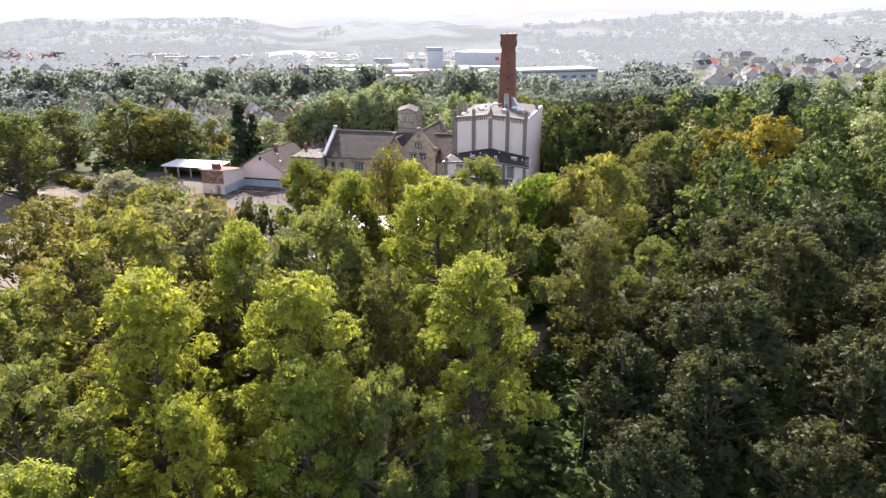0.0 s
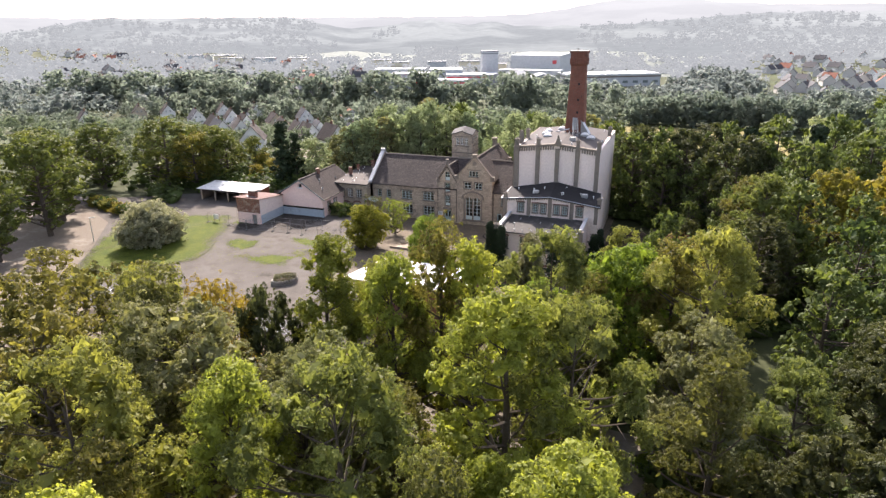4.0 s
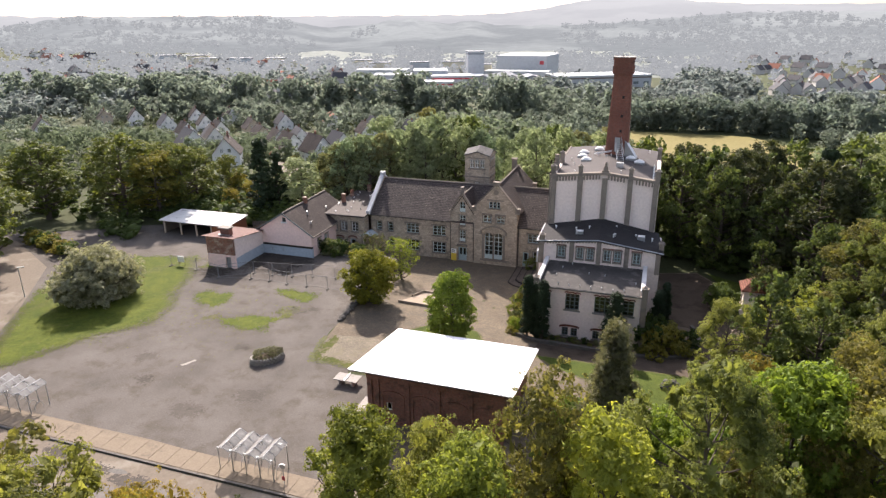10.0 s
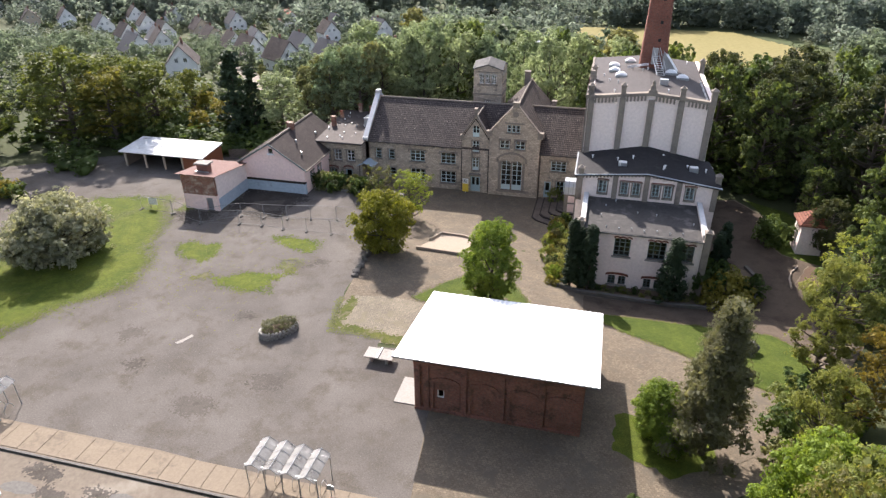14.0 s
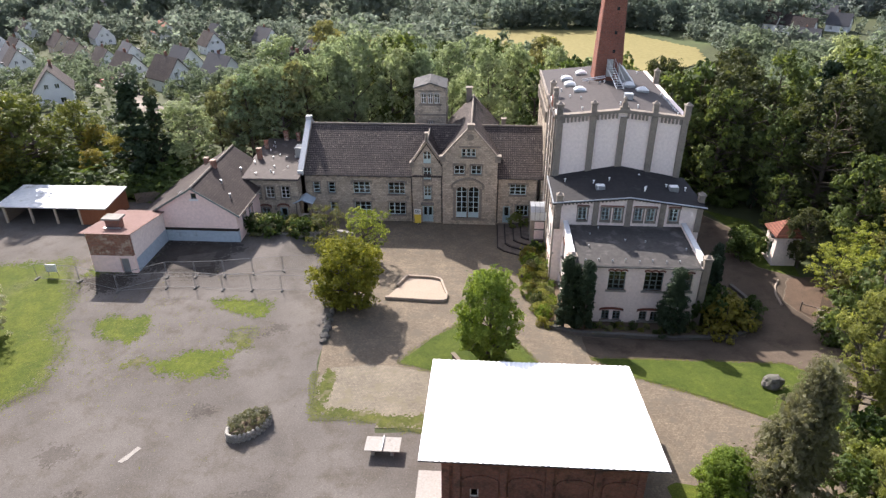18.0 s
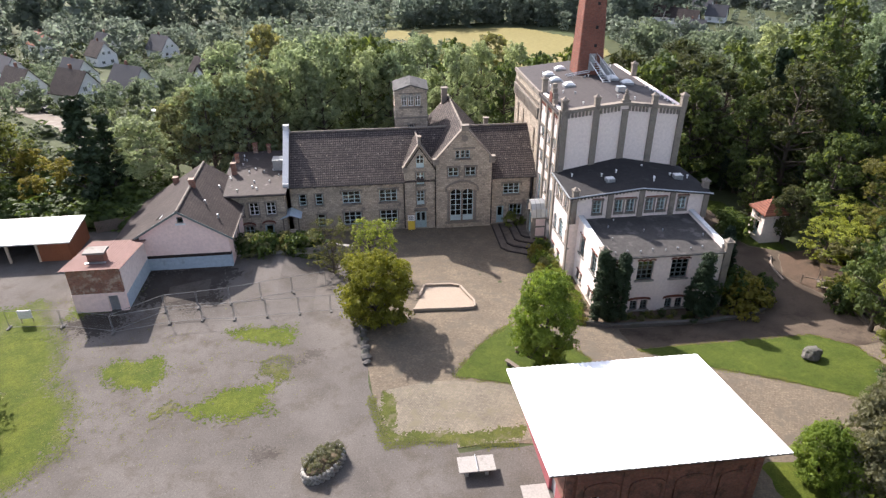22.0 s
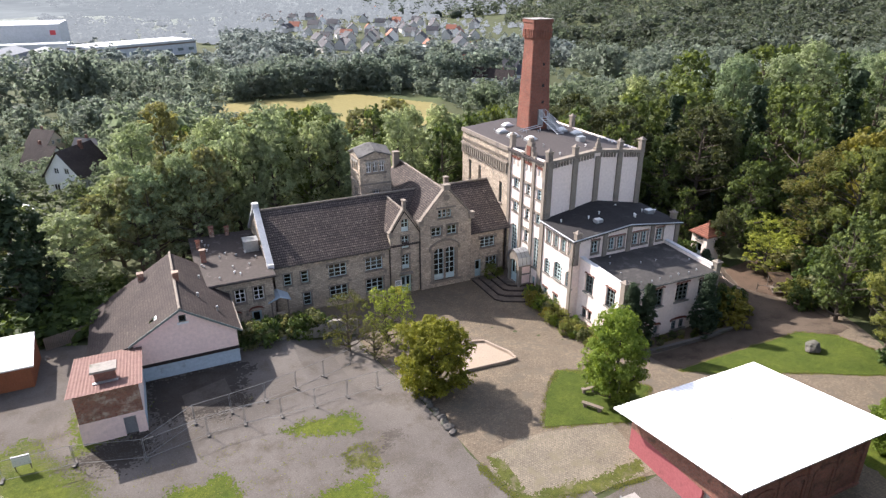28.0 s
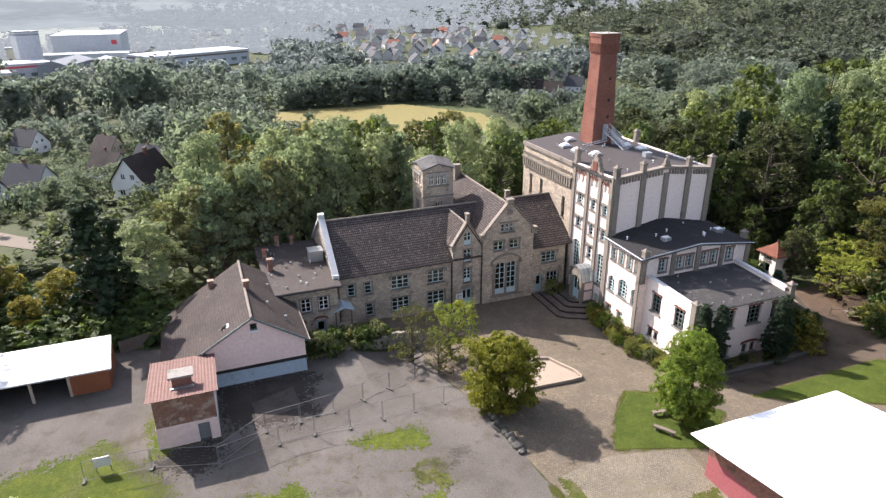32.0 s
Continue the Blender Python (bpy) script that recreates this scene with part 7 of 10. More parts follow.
spots = {k: [] for k in near_kinds}
spots["yellow"] += [(-14.7, 48.6, 23.6, 1.2), (-8.8, 38.0, 21.2, 1.2), (-17.8, 30.6, 22.0, 1.1), (-25.4, 27.8, 22.4, 1.05), (-25.7, 57.0, 21.5, 0.95), (-20.0, 59.8, 22.4, 0.9), (-26.3, 38.4, 22.0, 0.95), (-20.5, 14.5, 20.0, 1.1), (-22.3, 66.5, 15.5, 1.0), (-13.2, 42.0, 17.0, 0.9), (-15.4, 26.6, 19.0, 0.85), (-20.6, 23.6, 17.6, 0.8)]
spots["mid"] += [(-11.2, 28.6, 17.8, 0.8), (-29, 21.5, 19.5, 1.0), (-38, 27, 20, 1.0), (6.2, 112.4, 17.8, 1.15), (-70, 62, 15, 1.3), (-72, 50, 16, 1.3), (-64, 44, 17, 1.2), (-20.6, 38.6, 23.2, 1.0), (-34.1, 34.8, 23.0, 1.1), (-44.0, 52.0, 20.2, 1.0), (-50.0, 52.0, 19.4, 1.05), (-56.5, 51.5, 18.5, 1.1), (-10.2, 51.0, 22.6, 0.9), (-15.5, 67.3, 21.4, 0.95), (-2.6, 70.5, 21.6, 1.0), (-27.4, 60.6, 19.6, 0.9), (3.4, 59.0, 16.2, 1.0), (-11.0, 95.0, 13.6, 1.0), (-47.4, 44, 19, 1.1), (-57.6, 47.2, 17.6, 1.1), (-44, 30, 20, 1.1), (0.9, 92, 15, 1.0), (-52, 36, 18, 1.1), (-13.6, 84.5, 11, 0.9)]
spots["mid2"] += [(4.2, 116.6, 16.6, 1.2), (-23.1, 60.2, 23.8, 0.8), (-14.4, 37.6, 20.4, 0.8), (-2.0, 54.9, 18.5, 1.0), (-39.6, 47.0, 22.6, 1.0), (-20, 46, 18, 0.9), (-30, 33, 20, 0.9), (-12.0, 71.2, 16.6, 0.9), (-5.4, 73.3, 19.8, 1.0), (-31, 41, 18.5, 0.9), (-3, 86, 16, 1.0)]
spots["silver"] += [(-35.0, 44.7, 21.6, 1.1), (-24.8, 44.6, 20.4, 0.9), (-2.8, 63.9, 17, 1.0), (-60, 53, 14, 1.0), (-29.5, 49.5, 17.0, 0.9)]
spots["olive"] += [(-20.9, 85.0, 14.9, 0.95)]
spots["larch"] += [(-30.3, 55.6, 22.9, 1.05)]
spots["autumn"] += [(-38.2, 52.0, 20.0, 0.7), (-9.2, 89.5, 11, 0.9), (-49.5, 61.0, 10.0, 0.8), (-42.5, 60.5, 9, 0.7)]
spots["dark"] += [(-34.0, 52.5, 19.4, 0.6), (8.7, 49.1, 17, 1.1), (7.4, 43, 14, 1.0), (13.3, 38.6, 12, 1.1), (22, 82.5, 20, 1.2), (13.9, 126.9, 20, 1.1), (9.3, 108.2, 18.4, 1.1), (14, 60, 18, 1.1), (22, 52, 17, 1.2), (20, 68, 19, 1.2), (9, 78, 17, 1.1), (14, 92, 18, 1.1), (26, 98, 20, 1.2), (30, 120, 21, 1.2), (4, 137, 19, 1.1), (-4.6, 148, 18, 1.1), (11, 150, 21, 1.2), (24, 140, 21, 1.2), (36, 80, 19, 1.2), (34, 62, 18, 1.2), (5, 100, 15, 1.1), (-3.6, 159, 16, 1.1), (-13, 157, 17, 1.0), (38, 104, 21, 1.2), (20, 34, 15, 1.2), (30, 42, 16, 1.2), (0.6, 168, 16.5, 1.1), (-42.8, 66.8, 5, 0.7), (1.5, 45, 13, 1.0), (5.5, 54, 14.5, 1.0), (3, 36, 12, 1.0), (-3, 124, 7, 1.0)]
far_right = [p for p in spots["dark"] if p[0] > 6 and (p[1] > 75 or p[0] > 30)]
spots["dark"] = [p for p in spots["dark"] if p not in far_right]
spots["dark"] += [(17, 46, 15, 1.1), (25, 60, 17, 1.1), (12, 68, 17, 1.0), (27, 34, 15, 1.1)]
spots["fresh"] += [(-40.6, 102.0, 10.3, 1.0), (-24.3, 86.0, 6.2, 1.2), (-23.4, 84.4, 4.8, 1.2), (-8.9, 74.6, 18.2, 0.95), (-17.0, 73.5, 14, 0.9)]
rng = np.random.default_rng(42)
for k in range(44):
    x, y = rng.uniform(-70, -8), rng.uniform(16, 56)
    if any((x - p[0]) ** 2 + (y - p[1]) ** 2 < 36 for v in spots.values() for p in v):
        continue
    spots["coarse_pale" if k % 4 == 3 else "coarse"].append((x, y, rng.uniform(13.5, 17.5), rng.uniform(0.9, 1.15)))
for old, less in (("mid", "coarse"), ("silver", "coarse_pale")):
    spots[less] += [p for p in spots[old] if p[0] < -45]
    spots[old] = [p for p in spots[old] if p[0] >= -45]
for key, (kind, H) in near_kinds.items():
    plant(kind, spots[key], H, "trees of the wood" if key != "fresh" else "")

# trees behind and beside the buildings
rear_kinds = {
    "green": (tree_kind("broadleaf_tree", 21, 20, 5.4, 1.0, "leaf_cool", "large green tree behind the buildings", 11000, 0.235, "tall", 60, core=700), 20),
    "dark": (tree_kind("oak_tree", 22, 20, 5.6, 1.0, "leaf_oak", "large dark green tree behind the buildings", 6500, 0.30, "round", 46, core=600), 20),
    "silver": (tree_kind("willow_tree", 23, 20, 4.6, 2.5, "leaf_silver", "pale willow tree with silvery leaves", 6500, 0.28, "round", 60), 20),
    "poplar": (tree_kind("poplar_tree", 24, 20, 3.6, 2.0, "leaf_cool", "tall narrow poplar with green foliage", 8000, 0.25, "tall", 62), 20),
    "autumn": (tree_kind("maple_tree", 25, 20, 5.5, 2.0, "leaf_turning", "broad tree with yellowing autumn leaves", 6500, 0.30, "round", 60), 20),
    "spruce": (tree_kind("spruce_tree", 26, 20, 3.2, 1.0, "leaf_conifer", "dark green upright conifer tree", 6000, 0.36, "cone", 46, up=-0.1), 20),
}
rear_kinds["olive"] = (tree_kind("oak_tree", 27, 20, 5.6, 0.8, "leaf_roadside", "broad olive-green tree beside the road", 7500, 0.29, "round", 44, core=600), 20)
rear = {k: [] for k in rear_kinds}
rear["green"] += [(-78, 150, 15.5, 1.1), (-73, 149.5, 17, 1.0), (-82.5, 155, 14, 1.1), (-62, 152, 18, 0.95), (-55.5, 153.5, 19, 0.95), (-51.5, 158, 17.5, 0.85), (-70, 158, 17, 1.0), (-44, 164, 13.5, 1.0), (-76, 156, 14.5, 1.0), (-66, 156, 19, 1.0), (-60.5, 157, 20.5, 1.05), (-46.5, 161, 12.5, 0.9), (-41, 157, 18.5, 0.9), (-73, 153, 16, 0.9), (-36, 163, 18, 0.9), (-87, 147, 12.2, 1.75), (-57, 168, 19, 1.0), (-68, 168, 18, 1.0), (-29, 166, 17, 1.0), (-80, 158, 15, 1.0)]
rear["dark"] += [(-55, 158, 20.0, 1.0), (-127, 110, 16.5, 1.7), (-119, 133, 17.5, 1.5), (-133, 127.5, 16.3, 1.6), (-142, 134, 14, 1.8), (-110, 144, 13.5, 1.5), (-106, 150, 11, 1.3), (-146, 120, 15, 1.8), (-20, 162, 17, 1.0), (-40, 170, 17, 1.0), (-150, 108, 15, 1.8), (-109, 139, 15.1, 1.3), (-117, 143, 14.5, 1.5), (-133, 98, 14, 1.7), (-155, 130, 14, 1.8), (-126, 138, 13, 1.7)]
rear["dark"] += [(-114, 97, 19.5, 1.35), (-110, 84, 17.5, 1.35), (-120, 105, 18, 1.4), (-105, 72, 15.5, 1.3), (-3, 132, 8, 1.0), (-1, 140, 14, 1.1), (-8.5, 143, 16, 1.0), (-14, 148, 17, 1.0), (-21, 152, 17, 1.0), (3, 126, 13, 1.0), (6.5, 118, 15, 1.0), (-9, 153, 17.5, 1.1), (-27, 157, 17, 1.0), (3, 153, 19, 1.1), (8, 140, 18, 1.1), (-33, 156, 16, 0.9), (16, 104, 18, 1.1), (10, 132, 15, 1.0), (-6.4, 103.6, 13.6, 0.95), (-1.6, 102.4, 12.0, 1.1), (-3.0, 107.6, 6.0, 1.5), (0.2, 108.6, 8.0, 1.4), (3.2, 104.0, 9.0, 1.4), (4.5, 110.5, 8.5, 1.3)]
rear["silver"] += [(-80, 151, 14.5, 1.1), (-84.5, 153, 12, 1.0), (-75, 152, 16.5, 1.0), (-70.5, 151.5, 17.2, 0.9), (-95, 152, 8, 1.2)]
rear["poplar"] += [(-64, 152.5, 18.5, 0.9), (-51.5, 154, 18.5, 0.9), (-69, 151.5, 17, 0.9), (-44.5, 155, 12.5, 0.9)]
rear["dark"] += far_right
rear["autumn"] += [(-97, 146, 7, 1.6), (-104, 150, 7, 1.6), (-100, 142, 6, 1.5), (22, 112, 21, 1.0), (-112.5, 135.5, 14, 1.6), (16, 118, 18, 1.0)]
rear["spruce"] += [(-92.3, 141.5, 16.4, 1.35), (-90.4, 144.0, 13.5, 1.1), (16, 138, 21, 0.9), (6, 146, 19, 0.9), (27, 130, 24, 0.9), (7, 107, 9, 1.2)]
rng = np.random.default_rng(77)
for k in range(70):
    x, y = rng.uniform(-170, -20), rng.uniform(150, 200)
    if any((x - p[0]) ** 2 + (y - p[1]) ** 2 < 40 for v in rear.values() for p in v) or (x < -85 and y < 160):
        continue
    top = height(x, y) + rng.uniform(3, 5) if x < -82 else height(x, y) + rng.uniform(14, 19)
    rear[["green", "green", "silver", "dark", "poplar"][k % 5]].append((x, y, top, rng.uniform(0.9, 1.3)))
for k in range(150):
    x, y = rng.uniform(8, 66), rng.uniform(20, 178)
    if x < 32 and y < 75:
        continue
    if any((x - p[0]) ** 2 + (y - p[1]) ** 2 < 38 for v in (*rear.values(), *spots.values()) for p in v):
        continue
    rear["dark" if k % 4 else "green"].append((x, y, rng.uniform(15, 21) + 5.0 * smooth(8, 60, x), rng.uniform(1.0, 1.25)))
rear["olive"] += [p for p in rear["dark"] if p[0] < -90]
rear["dark"] = [p for p in rear["dark"] if p[0] >= -90]
for key, (kind, H) in rear_kinds.items():
    plant(kind, rear[key], H, "trees round the buildings")

# single trees and shrubs on the site
plant(tree_kind("maple_tree", 31, 9, 4.2, 0.1, "leaf_maple", "dense green maple casting a wide shadow on the yard", 26000, 0.15, "round", 80, inner=0.66, core=2200), [(-55.2, 110.4, 8.4, 1.06)], 9, "")
plant(tree_kind("robinia_tree", 32, 9, 3.3, 0.5, "leaf_yellow", "airy tree with feathery yellow-green leaves", 6500, 0.15, "round", 30, core=80), [(-55.4, 122.8, 6.3, 1.05), (-1.6, 117.4, 5.6, 1.5), (1.8, 119.6, 6.4, 1.4)], 9, "")
plant(tree_kind("young_ash", 35, 8, 2.7, 0.6, "leaf_wood", "thin feathery tree turning yellow at the edge of the yard", 5200, 0.11, "round", 26, core=0), [(-60.0, 123.2, 6.6, 1.05), (-58.2, 119.6, 4.6, 1.1)], 8, "")
plant(tree_kind("willow_bush", 33, 8, 5.8, -0.6, "leaf_willow", "large rounded silvery willow bush on the lawn", 24000, 0.15, "round", 110, "bush", inner=0.72, core=3500), [(-93.0, 100.0, 8.6, 1.05)], 8, "")
cyp = tree_kind("cypress", 34, 8, 0.95, 0.1, "leaf_conifer", "dark green columnar cypress against the wall", 34000, 0.06, "column", 150, "tree", limbs=False, inner=0.86, core=5000)
plant(cyp, [(-32.7, 109.2, 8.0, 0.95), (-30.8, 108.8, 7.7, 1.05), (-31.8, 109.6, 6.9, 0.8), (-17.0, 113.4, 6.2, 1.1), (-16.2, 115.2, 6.6, 1.0), (-2.6, 141, 5.5, 0.9), (-0.6, 139.5, 6, 0.9), (4.4, 134, 5.5, 0.8), (8.6, 131, 6, 0.8)], 8, "cypresses")
plant(tree_kind("garden_conifer", 36, 8, 1.7, 0.1, "leaf_conifer", "grey-green pyramid conifer against the wall", 24000, 0.075, "cone", 130, limbs=False, up=-0.1, inner=0.6, core=3000), [(-22, 108.8, 7.2, 1.0)], 8, "")
bush_kinds = {
    "green": tree_kind("shrub", 41, 2.4, 1.5, 0.1, "leaf_mid", "low leafy mid-green garden shrub", 2400, 0.12, "round", 18, "shrub", limbs=False, inner=0.6, core=160),
    "fresh": tree_kind("shrub", 42, 2.4, 1.5, 0.1, "leaf_fresh", "low bright green leafy shrub", 2200, 0.13, "round", 18, "shrub", limbs=False, inner=0.6, core=160),
    "autumn": tree_kind("shrub", 43, 2.4, 1.6, 0.1, "leaf_turning", "shrub with yellow autumn leaves", 2200, 0.13, "round", 18, "shrub", limbs=False, inner=0.6, core=160),
    "dark": tree_kind("shrub", 44, 2.4, 1.5, 0.1, "leaf_shrub", "dense dark green leafy shrub", 2200, 0.13, "round", 18, "shrub", limbs=False, inner=0.6, core=160),
    "silver": tree_kind("shrub", 45, 2.4, 1.5, 0.1, "leaf_silver", "low soft grey-green shrub", 2200, 0.125, "round", 18, "shrub", limbs=False, inner=0.6, core=160),
}
shrubs = {k: [] for k in bush_kinds}
rng = np.random.default_rng(9)
for k in range(26):
    t = k / 25
    x, y = -34.6 - 1.2 * math.sin(t * 3) + rng.uniform(-0.5, 0.5), 126.5 - 15.5 * t
    shrubs[["green", "fresh", "dark", "silver", "autumn", "green"][k % 6]].append((x, y, height(x, y) + rng.uniform(0.9, 2.1), rng.uniform(0.7, 1.0)))
for k in range(20):
    x, y = -31.5 + 0.9 * k * 0.75, 109.3 + rng.uniform(-0.5, 0.8)
    shrubs[["dark", "green", "silver"][k % 3]].append((x, y, height(x, y) + rng.uniform(0.5, 1.0), 1.0))
shrubs["autumn"] += [(-16.6, 109.9, 3.0, 1.1), (-15.0, 111.5, 2.6, 1.2), (-35.0, 109.3, 0.6, 1.0), (-34.2, 108.9, 0.3, 1.2)]
shrubs["dark"] += [(-17.6, 111.3, 3.6, 0.8), (-8.2, 126.5, 2.6, 1.1), (-8.4, 128, 2.2, 1.0), (-13.2, 112.5, 1.8, 1.0)]
for k in range(16):
    x, y = -33.3 - 0.9 * (k % 2) + rng.uniform(-0.3, 0.3), 125.6 - 0.95 * k
    shrubs[["fresh", "green", "silver", "green"][k % 4]].append((x, y, height(x, y) + rng.uniform(0.9, 1.6), 1.15))
for x, y, top, w, key in ((-0.4, 115.4, 4.4, 1.1, "silver"), (1.2, 112.8, 5.2, 1.0, "dark"), (-4.6, 109.6, 3.2, 1.1, "green"), (-3.2, 107.8, 3.8, 1.1, "silver"), (-5.8, 108.2, 2.4, 1.0, "dark"), (-1.4, 110.2, 4.6, 1.0, "dark"), (0.6, 117.8, 4.0, 1.0, "dark")):
    shrubs[key].append((x, y, top, w))
shrubs["green"] += [(-36.4, 132.8, 1.7, 0.9), (-8.6, 96.5, 0.9, 0.7)]
for k in range(13):
    x = -71.2 + 0.72 * k
    shrubs[["dark", "dark", "silver"][k % 3]].append((x, 126.5 + rng.uniform(-0.4, 0.4) + 0.15 * k, 0.7 + rng.uniform(1.2, 2.2) * (1.3 if k < 4 else 1.0), 1.0))
shrubs["fresh"] += [(-62.8, 128.6, 1.3, 1.0), (-60.9, 128.4, 0.6, 0.8)]
for k in range(16):
    t = k / 15
    shrubs[["dark", "green", "autumn"][k % 3]].append((-112 - 14 * t + rng.uniform(-1, 1), 112.5 + 4.5 * t, 0.7 + rng.uniform(1.2, 2.6), 1.3))
for k in range(70):
    x, y = rng.uniform(-72, 0), rng.uniform(54, 63)
    if -40 < x or rng.random() < 0.8:
        shrubs[["green", "silver", "autumn", "dark", "fresh"][k % 5]].append((x, y, 0.7 + rng.uniform(1.5, 4.0), rng.uniform(0.8, 1.2)))
for k in range(34):
    x, y = rng.uniform(-26, 2), rng.uniform(64, 84)
    if (x + 22) ** 2 + (y - 85) ** 2 > 9 and y < 82 + 0.2 * x:
        shrubs[["green", "dark", "silver", "fresh"][k % 4]].append((x, y, 0.7 + rng.uniform(1.5, 4.5), 1.0))
for k in range(46):
    x, y = rng.uniform(-58, -26), rng.uniform(46, 60)
    shrubs[["dark", "green", "silver", "dark"][k % 4]].append((x, y, height(x, y) + rng.uniform(3.0, 6.0), 1.1))
for x, y, top, w, key in ((-13.6, 90.6, 4.6, 1.0, "green"), (-12.0, 92.6, 4.4, 1.0, "dark"), (-10.4, 91.2, 5.0, 1.0, "fresh"), (-14.4, 87.4, 4.2, 1.0, "dark"), (-11.6, 88.6, 4.8, 1.0, "green"), (-15.6, 84.6, 3.6, 1.0, "silver"), (-9.0, 93.4, 4.0, 1.0, "silver")):
    shrubs[key].append((x, y, top, w))
under_dark, garden = [], []
for k in range(520):
    x, y = rng.uniform(-26, 16), rng.uniform(96, 184)
    if (y > 141 + 0.4 * abs(x + 6) and x < 0) or (x > 3.5 and not (x < 7 and 106 < y < 123)):
        under_dark.append((x, y, height(x, y) - 0.2, rng.uniform(2.0, 5.0)))
for k in range(170):
    x, y = rng.uniform(-8, 22), rng.uniform(24, 68)
    under_dark.append((x, y, height(x, y) - 0.2, rng.uniform(1.5, 4.0)))
for k in range(420):
    x, y = rng.uniform(-185, -84), rng.uniform(143, 228)
    if not (-162 < x < -108 and abs(y - 185 + 1.04 * (x + 112)) < 5):
        garden.append((x, y, height(x, y) - 0.2, rng.uniform(1.5, 4.2)))
for key, kind in bush_kinds.items():
    plant(kind, shrubs[key], 2.4, "shrubs")


HOMES = [(-138, 343, "slate"), (-216, 348, "slate"), (-162, 351, "slate"), (-170, 269, "brown"), (-144, 236, "brown"), (-124, 220, "brown"), (-158, 330, "brown"), (-201, 303, "tan"), (-190, 356, "red"),
         (-139, 194, "wide"), (-109, 319, "tan"), (-93, 282, "yellow"), (-92, 224, "cross"), (-118, 240, "slate"), (-196, 262, "brown"), (-178, 300, "slate"), (-230, 310, "brown"), (-103, 262, "brown"),
         (-404, 340, "slate"), (-327, 334, "tan"), (-308, 338, "brown"), (-276, 326, "slate"), (-277, 352, "brown"), (-257, 357, "brown"), (-223, 328, "tan"), (-237, 294, "brown"), (-288, 260, "brown"), (-180, 228, "slate"),
         (-215, 285, "slate"), (-254, 330, "brown"), (-150, 285, "slate")]


def clear_of_homes(x, y):
    return all((x - hx) ** 2 + (y - hy) ** 2 > 64 and not (abs(x - hx - 0.2 * (y - hy)) < 6 and -17 < y - hy < 0) for hx, hy, _ in HOMES)


# ---- far woods: joined crowns ----
def inner_mass(c, r, scale, around=10, up=5):
    """The dense inside of a crown as a lumpy shell that follows its clumps, in quads."""
    mid = np.array([c[:, 0].mean(), c[:, 1].mean(), c[:, 2].min()])
    far, aim = np.zeros((up + 1, around)), np.zeros((up + 1, around, 3))
    for i in range(up + 1):
        for j in range(around):
            e, a = math.pi * (i / up - 0.5), math.tau * (j + 0.5 * (i % 2)) / around
            d = np.array([math.cos(e) * math.cos(a), math.cos(e) * math.sin(a), math.sin(e)])
            along = (c - mid) @ d
            gap = r ** 2 - ((c - mid) ** 2).sum(axis=1) + along ** 2
            reach = np.where(gap > 0, along + np.sqrt(np.maximum(gap, 0)), 0.0)
            far[i, j], aim[i, j] = max(0.05, reach.max()), d
    far[0], far[-1] = far[0].mean(), far[-2].mean()
    far = 0.4 * far + 0.15 * (np.roll(far, 1, axis=1) + np.roll(far, -1, axis=1) + np.concatenate([far[:1], far[:-1]]) + np.concatenate([far[1:], far[-1:]]))
    return mid + aim * far[..., None] * scale


